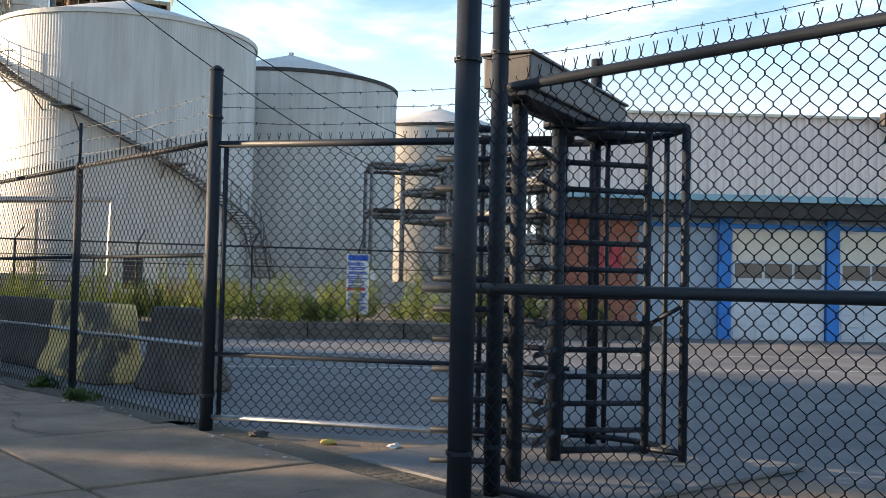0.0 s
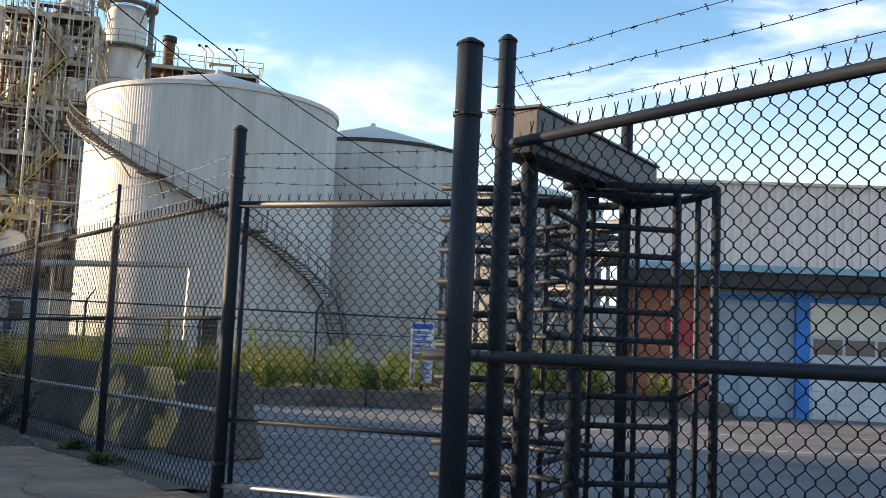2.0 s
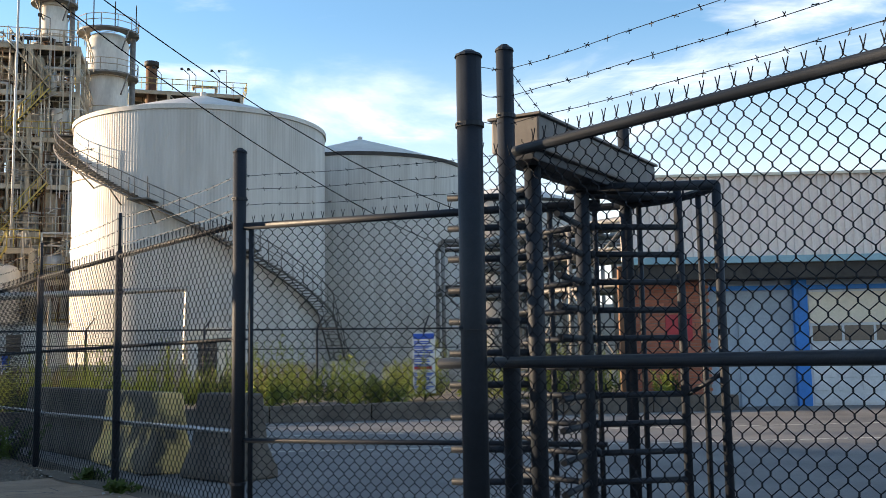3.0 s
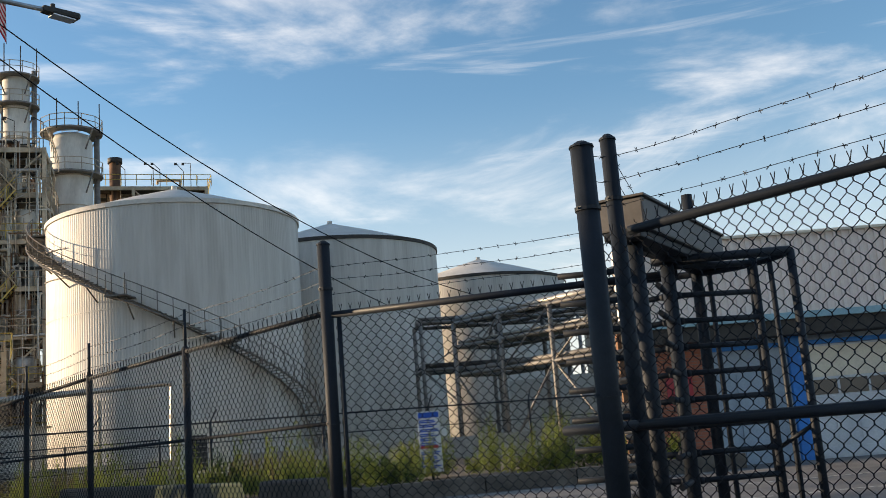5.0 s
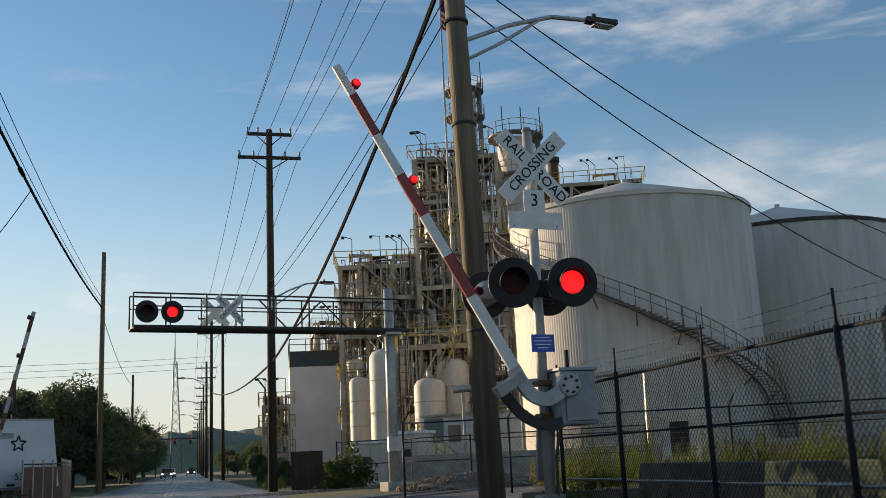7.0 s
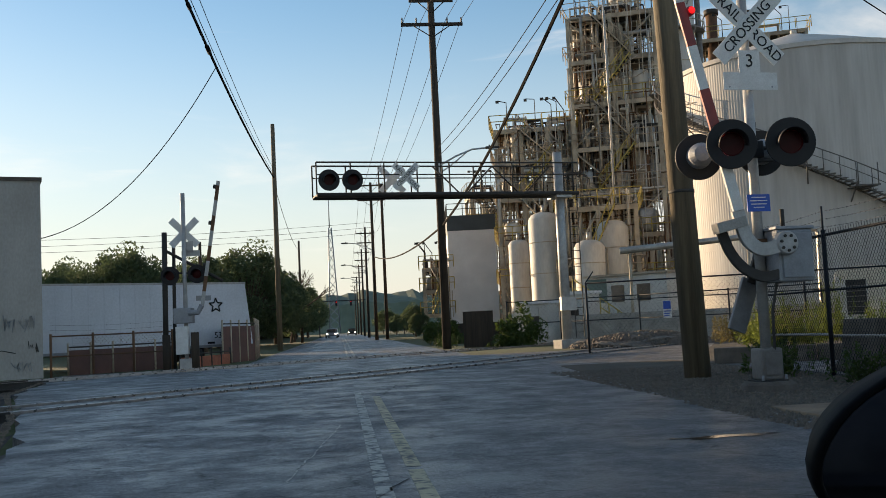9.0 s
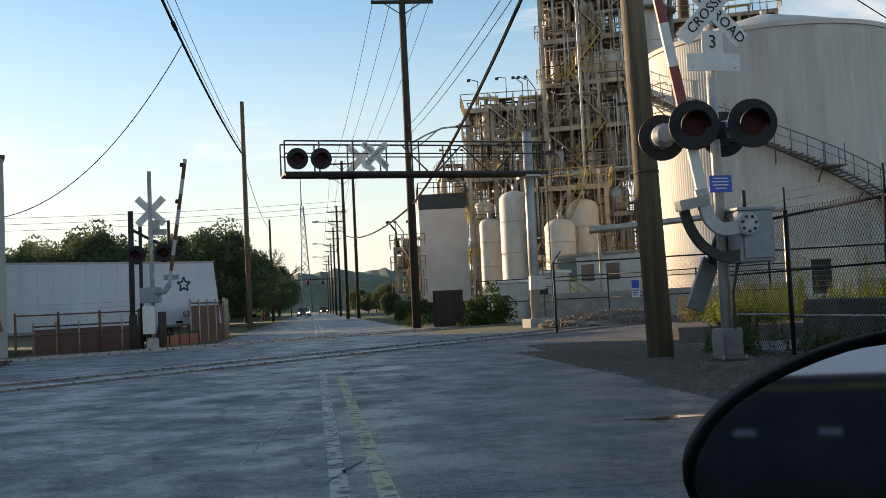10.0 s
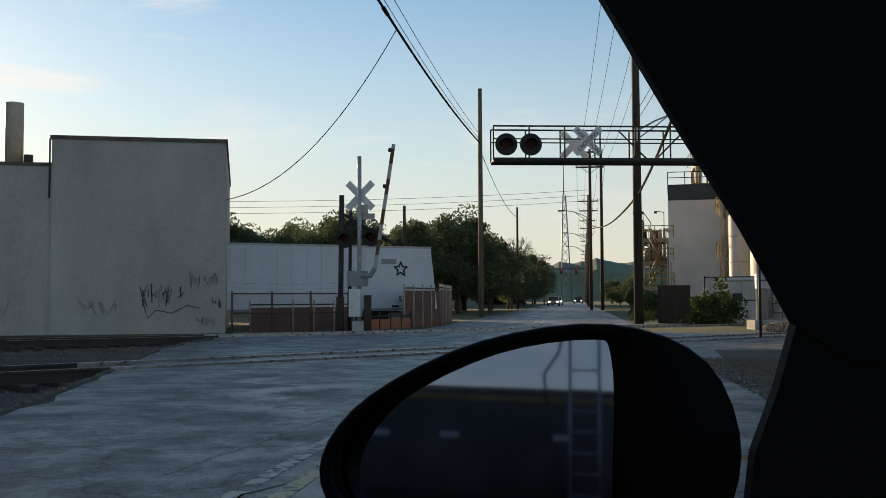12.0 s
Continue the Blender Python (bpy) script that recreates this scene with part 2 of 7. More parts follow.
YELLOW_LINE = mat("faded_yellow_road_paint", (0.50, 0.43, 0.28), (0.10, 0.10, 0.10), 0.75, scale=11, fine=60, bump=0.25, contrast=(0.38, 0.51))
STAIR_STEEL = mat("weathered_stair_steel", (0.17, 0.155, 0.135), (0.09, 0.08, 0.07), 0.6, scale=3, fine=40, bump=0.1)
BRICK = mat("red_brick", (0.38, 0.14, 0.085), (0.27, 0.095, 0.06), 0.85, scale=6, fine=40, bump=0.3, vary=0.4)
MORTAR = mat("grey_mortar", (0.26, 0.23, 0.20), rough=0.9, scale=8, fine=60, bump=0.3)
STUCCO = mat("pale_painted_block_wall", (0.46, 0.44, 0.40), (0.34, 0.32, 0.29), 0.85, scale=0.5, fine=16, bump=0.15, stretch=(1, 1, 0.5))
WOOD_POLE = mat("brown_treated_pole_wood", (0.22, 0.18, 0.12), (0.09, 0.075, 0.052), 0.85, scale=5, fine=40, bump=0.5, stretch=(1, 1, 0.06))
DARK_POLE = mat("dark_weathered_pole_wood", (0.075, 0.055, 0.04), (0.035, 0.027, 0.02), 0.9, scale=5, fine=40, bump=0.3, stretch=(1, 1, 0.06))
CABLE = mat("black_cable", (0.010, 0.010, 0.010), rough=0.8, bump=0, spec=0.1)
SIGN_WHITE = mat("white_reflective_sheet", (0.74, 0.74, 0.72), (0.60, 0.60, 0.57), 0.5, scale=5, fine=50, bump=0.03)
SIGN_BLACK = mat("black_sign_paint", (0.012, 0.012, 0.012), rough=0.6, bump=0)
SIGN_BLUE = mat("blue_sign_face", (0.015, 0.10, 0.50), (0.012, 0.08, 0.42), 0.45, scale=4, bump=0.02)
SIGN_RED = mat("red_sign_face", (0.45, 0.04, 0.05), rough=0.5, bump=0.02)
SIGNAL_GREY = mat("silver_grey_signal_paint", (0.46, 0.46, 0.45), (0.32, 0.32, 0.31), 0.45, metal=0.25, scale=5, fine=50, bump=0.08)
SIGNAL_CASE = mat("grey_signal_case_paint", (0.30, 0.32, 0.34), (0.22, 0.23, 0.25), 0.5, metal=0.2, scale=5, fine=50, bump=0.08)
LAMP_BLACK = mat("matt_black_lamp_paint", (0.014, 0.014, 0.015), (0.008, 0.008, 0.009), 0.6, scale=6, bump=0.05)
ARM_RED = mat("faded_red_band", (0.33, 0.055, 0.045), (0.22, 0.045, 0.04), 0.5, scale=6, bump=0.03)
RED_LIT = glow("lit_red_lens", (1.0, 0.012, 0.015), 0.85)
RED_DARK = mat("unlit_red_lens", (0.05, 0.006, 0.006), rough=0.4, bump=0, spec=0.12)
LEAF = mat("green_leaf", (0.075, 0.115, 0.025), (0.04, 0.065, 0.015), 0.6, scale=1.5, bump=0)
LEAF_DARK = mat("dark_green_leaf", (0.12, 0.16, 0.075), (0.07, 0.10, 0.05), 0.7, scale=0.4, bump=0)
WEED = mat("bright_weed_leaf", (0.27, 0.30, 0.06), (0.15, 0.19, 0.04), 0.6, scale=1.5, bump=0)
DRY_GRASS = mat("dry_grass_blade", (0.26, 0.21, 0.10), (0.13, 0.12, 0.04), 0.8, scale=2, bump=0)
for leafy in (LEAF, LEAF_DARK, WEED, DRY_GRASS):
    n, l = leafy.node_tree.nodes, leafy.node_tree.links
    thin, both = n.new("ShaderNodeBsdfTranslucent"), n.new("ShaderNodeMixShader")
    both.inputs["Fac"].default_value = 0.45
    l.new(n["Principled BSDF"].inputs["Base Color"].links[0].from_socket, thin.inputs["Color"])
    l.new(n["Principled BSDF"].outputs[0], both.inputs[1])
    l.new(thin.outputs[0], both.inputs[2])
    l.new(both.outputs[0], n["Material Output"].inputs["Surface"])
BARK = mat("brown_bark", (0.09, 0.065, 0.045), rough=0.9, scale=6, fine=30, bump=0.5)
HILL = mat("far_wooded_hill", (0.18, 0.22, 0.16), (0.11, 0.14, 0.10), 0.95, scale=0.05, fine=0.35, bump=0.6)
RAIL_TOP = mat("polished_rail_steel", (0.42, 0.41, 0.40), (0.25, 0.23, 0.22), 0.3, metal=0.9, scale=6, bump=0.05)
LINE_PAINT = mat("worn_road_paint", (0.46, 0.44, 0.38), (0.10, 0.10, 0.10), 0.75, scale=11, fine=60, bump=0.25, contrast=(0.40, 0.53))
# barrier concrete: low sun patches are put into the colour as yellow blotches
SUN_PATCH_BLOCK = mat("concrete_with_painted_sun_patches", (0.75, 0.54, 0.22), (0.13, 0.11, 0.085), 0.85, scale=1.7, fine=30, bump=0.3, contrast=(0.44, 0.54))
TRAILER_WHITE = mat("white_trailer_skin", (0.66, 0.69, 0.74), (0.55, 0.58, 0.62), 0.45, scale=0.5, fine=12, bump=0.03)
RED_SHEET = mat("dull_red_fence_sheet", (0.19, 0.095, 0.08), (0.13, 0.075, 0.065), 0.8, scale=1.5, fine=20, bump=0.15)
CAR_BLACK = mat("black_car_plastic", (0.0025, 0.0025, 0.003), rough=0.6, scale=12, fine=900, bump=0.03, spec=0.06)
WHITE_PAINT = mat("white_hut_paint", (0.62, 0.61, 0.57), (0.48, 0.46, 0.42), 0.6, scale=1.2, fine=20, bump=0.06)
GREEN_SHEET = mat("grey_green_hut_panel", (0.16, 0.22, 0.19), rough=0.6, scale=2, bump=0.05)


# ---- building helpers ----
def part(name, bm, material, parent=None, label=""):
    """Links a bmesh as one mesh object under a thing or a part."""
    me = bpy.data.meshes.new(name)
    bm.to_mesh(me)
    bm.free()
    me.materials.append(material)
    ob = new(name, me)
    if parent is not None:
        ob.parent = parent
    if label:
        ob["label"] = label
    return ob


def shared(name, me, parent, m):
    """One more object on a mesh that is already there."""
    ob = new(name, me)
    ob.parent = parent
    ob.matrix_basis = m
    return ob


def thing(name, label, category, at=(0, 0, 0), rz=0.0, group="", kind=""):
    e = new(name)
    e.matrix_basis = pose(*at, 0, 0, rz)
    return tagged(e, label, category, group, kind)


def solo(name, bm, material, label, category, kind="", group=""):
    return tagged(part(name, bm, material), label, category, group, kind)


def smooth(bm):
    for f in bm.faces:
        f.smooth = True
    return bm


def box(bm, x0, x1, y0, y1, z0, z1, m=None, bevel=0.0):
    r = bmesh.ops.create_cube(bm, size=1, matrix=Matrix.Translation(((x0 + x1) / 2, (y0 + y1) / 2, (z0 + z1) / 2)) @ Matrix.Diagonal((x1 - x0, y1 - y0, z1 - z0, 1)))
    v = r["verts"]
    if bevel:
        e = list({e for q in v for e in q.link_edges})
        v = bmesh.ops.bevel(bm, geom=e, offset=bevel, segments=2, affect="EDGES", profile=0.6)["verts"]
    if m is not None:
        bmesh.ops.transform(bm, matrix=m, verts=v)
    return bm


def B(x0, x1, y0, y1, z0, z1, m=None, bevel=0.0):
    return box(bmesh.new(), x0, x1, y0, y1, z0, z1, m, bevel)


def tube(bm, a, b, r, r2=None, seg=8, caps=True):
    a, b = Vector(a), Vector(b)
    d = b - a
    if d.length < 1e-6:
        return bm
    m = Matrix.Translation((a + b) / 2) @ d.to_track_quat("Z", "Y").to_matrix().to_4x4()
    bmesh.ops.create_cone(bm, cap_ends=caps, segments=seg, radius1=r, radius2=r if r2 is None else r2, depth=d.length, matrix=m)
    return bm


def T(a, b, r, r2=None, seg=8):
    bm = tube(bmesh.new(), a, b, r, r2, seg)
    for f in bm.faces:
        f.smooth = len(f.verts) == 4
    return bm


def pipe(bm, pts, r, seg=6):
    """One unbroken pipe through the given points, mitred at the bends."""
    P = [Vector(p) for p in pts]
    prev, side = None, None
    for i, p in enumerate(P):
        before = (p - P[i - 1]).normalized() if i else None
        after = (P[i + 1] - p).normalized() if i + 1 < len(P) else None
        d = (before or after) + (after or before)
        d = d.normalized() if d.length > 0.05 else (after or before)
        if side is None:
            side = d.orthogonal().normalized()
        side = side - d * side.dot(d)
        side = side.normalized() if side.length > 1e-4 else d.orthogonal().normalized()
        up = d.cross(side)
        ring = [bm.verts.new(p + (side * math.cos(2 * math.pi * k / seg) + up * math.sin(2 * math.pi * k / seg)) * r) for k in range(seg)]
        if prev:
            for k in range(seg):
                bm.faces.new((prev[k], prev[(k + 1) % seg], ring[(k + 1) % seg], ring[k]))
        else:
            bm.faces.new(ring[::-1])
        prev = ring
    bm.faces.new(prev)
    return bm


def lathe(profile, seg=48, m=None):
    """A turned body from (radius, height) pairs."""
    bm = bmesh.new()
    rings = []
    for r, z in profile:
        if r < 1e-5:
            rings.append([bm.verts.new((0, 0, z))])
        else:
            rings.append([bm.verts.new((r * math.cos(2 * math.pi * i / seg), r * math.sin(2 * math.pi * i / seg), z)) for i in range(seg)])
    for p, q in zip(rings, rings[1:]):
        for i in range(seg):
            j = (i + 1) % seg
            if len(p) == 1 and len(q) > 1:
                bm.faces.new((p[0], q[i], q[j]))
            elif len(q) == 1 and len(p) > 1:
                bm.faces.new((p[i], p[j], q[0]))
            elif len(p) > 1:
                bm.faces.new((p[i], p[j], q[j], q[i]))
    bmesh.ops.recalc_face_normals(bm, faces=bm.faces)
    if m is not None:
        bm.transform(m)
    return bm


def raw(name, verts, faces, material, parent=None, label=""):
    me = bpy.data.meshes.new(name)
    me.from_pydata(verts, [], faces)
    me.materials.append(material)
    ob = new(name, me)
    if parent is not None:
        ob.parent = parent
    if label:
        ob["label"] = label
    return ob


def strands(segs, r):
    """Thin three-sided wires along many straight pieces: vertices and faces."""
    segs = np.array(segs, float)
    a, b = segs[:, :3], segs[:, 3:]
    d = b - a
    d /= np.linalg.norm(d, axis=1)[:, None] + 1e-9
    up = np.where(np.abs(d[:, 2:3]) > 0.9, np.array([[1.0, 0, 0]]), np.array([[0, 0, 1.0]]))
    u = np.cross(d, up)
    u /= np.linalg.norm(u, axis=1)[:, None]
    v = np.cross(d, u)
    ring = [r * (math.cos(k) * u + math.sin(k) * v) for k in (0, 2 * math.pi / 3, 4 * math.pi / 3)]
    verts = np.stack([a + o for o in ring] + [b + o for o in ring], axis=1).reshape(-1, 3)
    base = np.arange(len(segs))[:, None] * 6
    faces = np.concatenate([base + np.array([[k, (k + 1) % 3, (k + 1) % 3 + 3, k + 3]]) for k in range(3)])
    return verts.tolist(), faces.tolist()


def chain_link(p0, p1, z0, z1, r=0.0029, s=0.039, twists=True, sag=0.0):
    """Woven diamond mesh between two posts; returns vertices and faces."""
    p0, p1 = Vector(p0), Vector(p1)
    u = (p1 - p0)
    length = u.length
    u.normalize()
    nrm = Vector((-u.y, u.x))
    cols, rows = int(length / s), int((z1 - z0) / (s * 1.12))
    segs = []
    h = (z1 - z0) / rows
    for i in range(cols):
        pts = []
        for k in range(rows + 1):
            w = i * s + s * ((k + i) % 2)
            off = 0.0025 * (1 if (k + i) % 2 else -1) + sag * math.sin(i * 0.11 + 0.4 * math.sin(k * 0.2)) * math.sin(math.pi * k / rows)
            p = p0 + u * w + nrm * off
            pts.append((p.x, p.y, z0 + k * h))
        # each bend of the weave is a short upright knuckle
        kn = s * 0.17
        for a, b in zip(pts, pts[1:]):
            segs.append((a[0], a[1], a[2] + kn, b[0], b[1], b[2] - kn))
            segs.append((b[0], b[1], b[2] - kn, b[0], b[1], b[2] + kn))
        if twists and (rows + i) % 2:
            t = pts[-1]
            for g in (-0.012, 0.012):
                segs.append((*t, t[0] + u.x * g, t[1] + u.y * g, t[2] + 0.045))
    return strands(segs, r)


def barbed(p0, p1, sag=0.03, step=0.13, r=0.0022):
    """A two-strand barbed wire with short barbs."""
    p0, p1 = Vector(p0), Vector(p1)
    n = max(4, int((p1 - p0).length / 0.25))
    pts = [p0.lerp(p1, i / n) - Vector((0, 0, sag * 4 * (i / n) * (1 - i / n))) + Vector((0, 0, random.uniform(-0.006, 0.006))) for i in range(n + 1)]
    segs = [(*a, *b) for a, b in zip(pts, pts[1:])]
    total = (p1 - p0).length
    for k in range(int(total / step)):
        f = (k + 0.5) * step / total
        c = p0.lerp(p1, f) - Vector((0, 0, sag * 4 * f * (1 - f)))
        for _ in range(2):
            d = Vector((random.uniform(-1, 1), random.uniform(-1, 1), random.uniform(-1, 1))).normalized() * 0.016
            segs.append((*(c - d), *(c + d)))
    return strands(segs, r)


def wire(name, pts, r, label, sag=0.0, n=24, group="overhead wires"):
    """A hanging cable through given points."""
    out = []
    for a, b in zip(pts, pts[1:]):
        a, b = Vector(a), Vector(b)
        for i in range(n):
            f = i / n
            out.append(a.lerp(b, f) - Vector((0, 0, sag * 4 * f * (1 - f))))
    out.append(Vector(pts[-1]))
    ob = part(name, pipe(bmesh.new(), [tuple(p) for p in out], r, 5), CABLE, None)
    return tagged(ob, label, "cable", group)


def text_bm(body, size, depth=0.003):
    """Letters as a flat mesh, centred, facing -y in the x-z plane."""
    cu = bpy.data.curves.new("letters", "FONT")
    cu.body, cu.size, cu.extrude = body, size, depth
    cu.align_x, cu.align_y = "CENTER", "CENTER"
    cu.resolution_u = 3
    ob = bpy.data.objects.new("letters", cu)
    me = ob.to_mesh()
    bm = bmesh.new()
    bm.from_mesh(me)
    ob.to_mesh_clear()
    bpy.data.objects.remove(ob)
    bm.transform(pose(0, 0, 0, 90))
    return bm


# ---- ground, road, pavement ----
BALLAST = mat("dark_track_ballast", (0.10, 0.09, 0.08), (0.04, 0.037, 0.033), 0.95, scale=3, fine=26, bump=1.0)
GZ = 0.13
EDGE = [(-60, -4.0), (3.0, -5.6), (10.6, -7.25), (15.5, -8.6), (22.6, -10.9), (28.9, -12.0), (31.0, -13.0)]
def edge_x(y):
    """The road's ragged left edge beside the track bed."""
    return float(np.interp(y, [e[0] for e in EDGE], [e[1] for e in EDGE]))
def sunken(x, y):
    return -44 < x < edge_x(y) - 0.2 and y < 31.0 and y < 36.5 + 0.42 * (x + 12)
g = bmesh.new()
gx = [-900, -600, -400, -250, -150, -100, -70] + [-50 + 0.75 * k for k in range(62)] + [0, 20, 60, 120, 250, 500, 900]
gy = [-500, -250, -120, -60, -30, -12] + [-4 + 0.75 * k for k in range(54)] + [45, 70, 110, 180, 300, 500, 800, 1300]
rows = [[g.verts.new((x, y, (-0.07 + 0.05 * noise.noise((x * 0.5, y * 0.5, 0))) if sunken(x, y) else GZ)) for x in gx] for y in gy]
for a, b in zip(rows, rows[1:]):
    for i in range(len(gx) - 1):
        g.faces.new((a[i], a[i + 1], b[i + 1], b[i]))
ground = solo("ground", g, GRASS_GROUND, "rough grass and soil reaching the horizon", "ground", "structure")
ground.data.materials.append(BALLAST)
for f in ground.data.polygons:
    if f.center.z < 0.06:
        f.material_index = 1
solo("road", B(-7.4, 0.25, 17.5, 330, -0.2, 0.15), ASPHALT, "worn damp grey asphalt road with cracks", "road", "structure")
def slab(outline, z0, z1):
    """A flat slab over an outline given counter-clockwise."""
    bm = bmesh.new()
    lo, hi = ([bm.verts.new((x, y, z)) for x, y in outline] for z in (z0, z1))
    bm.faces.new(lo[::-1]), bm.faces.new(hi)
    for i in range(len(lo)):
        j = (i + 1) % len(lo)
        bm.faces.new((lo[i], lo[j], hi[j], hi[i]))
    return bm
ragged = []
for k in range(110):
    y = 17.49 - 0.7 * k
    ragged.append((edge_x(y) + 0.22 * noise.noise((y * 0.8, 5.0, 0)) + 0.08 * noise.noise((y * 3.1, 9.0, 0)), y))
solo("road_near", slab([(0.25, -59), (0.25, 17.49)] + ragged, -0.2, 0.15), ASPHALT, "worn damp grey asphalt road with a ragged edge", "road", "structure")
ragged = []
for k in range(24):
    y = 34.4 - 0.72 * k
    ragged.append((edge_x(y) + 0.25 * noise.noise((y * 0.8, 2.0, 0)), y))
solo("crossing_pavement", slab([(-7.41, 17.5), (-7.41, 34.5)] + ragged + [(edge_x(17.5), 17.5)], -0.2, 0.149), ASPHALT, "asphalt apron beside the railway crossing", "asphalt", "structure")
solo("driveway", B(0.25, 3.35, 3.3, 7.2, 0.0, 0.152), CONCRETE, "worn concrete driveway apron before the gate", "driveway", "structure")
apron = bmesh.new()
for a in (0.0, 0.1482):
    apron.verts.new((3.352, 7.0, a)), apron.verts.new((3.352, 3.0, a)), apron.verts.new((5.3, 3.0, a)), apron.verts.new((4.75, 4.95, a))
apron.verts.ensure_lookup_table()
av = list(apron.verts)
apron.faces.new(av[:4]), apron.faces.new(av[4:][::-1])
for i in range(4):
    apron.faces.new((av[i], av[(i + 1) % 4], av[4 + (i + 1) % 4], av[4 + i]))
bmesh.ops.recalc_face_normals(apron, faces=apron.faces)
solo("gate_apron", apron, CONCRETE, "stained concrete apron under the swing gate", "driveway", "structure")
solo("yard", B(3.35, 40, -25, 21, 0.0, 0.145), YARD, "grey asphalt yard behind the fence", "yard", "structure")
solo("crossing_apron", B(0.25, 12, 16.5, 34, 0.0, 0.148), ASPHALT, "dark asphalt beside the railway crossing", "asphalt", "structure")
solo("right_shoulder", slab([(-0.12, 10.75), (3.35, 10.75), (3.35, 22.9), (0.75, 22.9), (0.25, 16.6), (0.12, 14.2), (-0.1, 11.6)], 0.0, 0.1565), SOIL, "gravelly soil shoulder under the crossing signal", "verge", "structure")

pavement = thing("pavement", "dirty concrete slab pavement along the fence", "pavement", kind="structure")
slab_mesh = None
for i in range(12):
    for j in range(2):
        y = -9.4 + i * 1.75
        if slab_mesh is None:
            o = part("slab", B(-0.68, 0.68, -0.86, 0.86, -0.1, 0.0, bevel=0.016), CONCRETE, pavement)
            slab_mesh = o.data
        else:
            o = shared("slab", slab_mesh, pavement, Matrix())
        o.matrix_basis = pose(0.95 + j * 1.39, y, 0.185 + random.uniform(-0.008, 0.008), random.uniform(-0.4, 0.4), random.uniform(-0.4, 0.4), 0)

solo("dirt_bed", B(2.9, 3.35, -12, 11.5, 0.0, 0.163), SOIL, "bare dirt bed under the fence line", "dirt", "structure")
dirt = bmesh.new()
prev = None
for k in range(15):
    y = 7.4 + k * 0.28
    q = [dirt.verts.new((2.86 + 0.06 * math.sin(y * 1.7) + random.uniform(-0.05, 0.05), y, 0.1905)), dirt.verts.new((3.05, y, 0.199)), dirt.verts.new((3.34, y, 0.15))]
    if prev:
        for i in (0, 1):
            dirt.faces.new((prev[i], prev[i + 1], q[i + 1], q[i]))
    prev = q
solo("dirt_strip", dirt, SOIL, "strip of dirt and leaf litter along the fence foot", "dirt", "structure")
lines = thing("road_marking", "worn double centre line painted on the road", "road marking", kind="structure")
for x in (-3.85, -3.59):
    y = -12.0
    while y < 16.0:
        l = random.uniform(1.2, 4.2)
        part("painted_stripe", B(x - 0.055, x + 0.055, y, min(y + l, 17.2), 0.15, 0.1535), LINE_PAINT if x < -3.6 else YELLOW_LINE, lines)
        y += l + random.uniform(0.03, 0.25)
    part("painted_stripe", B(x - 0.05, x + 0.05, 38, 190, 0.15, 0.154), LINE_PAINT, lines)
slab_cracks = thing("pavement_cracks", "dark jagged cracks in the pavement slabs", "pavement crack", kind="structure")
for k in range(16):
    x, y, a = random.uniform(0.4, 2.4), random.uniform(1.5, 10.5), random.uniform(0, 6.28)
    bm = bmesh.new()
    prev = None
    for i in range(random.randint(7, 18)):
        w = random.uniform(0.003, 0.010)
        q = (bm.verts.new((x - w, y - w, 0.198)), bm.verts.new((x + w, y + w, 0.198)))
        if prev:
            bm.faces.new((prev[0], prev[1], q[1], q[0]))
        prev = q
        a += random.uniform(-0.6, 0.6)
        x, y = min(2.55, max(0.3, x + 0.1 * math.cos(a))), y + 0.1 * math.sin(a)
    part("crack", bm, STEEL_DARK, slab_cracks)
# cracks: thin dark seams of tar
def crack(pts, w, name="tar_seam"):
    bm = bmesh.new()
    prev = None
    for i, (x, y) in enumerate(pts):
        ww = w * random.uniform(0.5, 1.3)
        a, b = bm.verts.new((x - ww, y - ww * 0.3, 0.1535)), bm.verts.new((x + ww, y + ww * 0.3, 0.1535))
        if prev:
            bm.faces.new((prev[0], prev[1], b, a))
        prev = (a, b)
    return part(name, bm, STEEL_DARK, tar)
tar = thing("tar_seams", "dark cracks and tar seams in the asphalt", "road crack", kind="structure")
CRACKS = (([(-7.4, 9.0), (-5.9, 9.2), (-4.9, 9.26), (-3.5, 9.46)], 0.013), ([(-3.45, 9.4), (-2.3, 9.2), (-1.1, 9.06)], 0.010), ([(-3.9, 6.1), (-3.3, 6.15), (-2.15, 6.04), (-0.9, 6.0)], 0.012), ([(-3.88, 6.8), (-3.63, 7.7)], 0.01), ([(-3.47, 16.35), (-3.1, 19.0)], 0.013), ([(-9.0, 12.6), (-6.8, 12.9), (-4.4, 12.7)], 0.009), ([(-2.9, 12.0), (-1.2, 12.3), (0.1, 12.2)], 0.009))
def jagged(line, step=0.12, wander=0.045):
    """A wandering line through given points."""
    out = []
    for (ax, ay), (bx, by) in zip(line, line[1:]):
        n = max(2, int(math.hypot(bx - ax, by - ay) / step))
        for i in range(n):
            f = i / n
            out.append((ax + (bx - ax) * f + random.gauss(0, wander * 0.6), ay + (by - ay) * f + random.gauss(0, wander)))
    return out
for line, w in CRACKS:
    crack(jagged(line), w)
scratch = crack([(-4.5 + 0.38 * k / 30 + random.gauss(0, 0.008), 7.66 + 4.05 * k / 30) for k in range(31)], 0.009, "pale_seam")
scratch.data.materials.clear()
scratch.data.materials.append(LINE_PAINT)
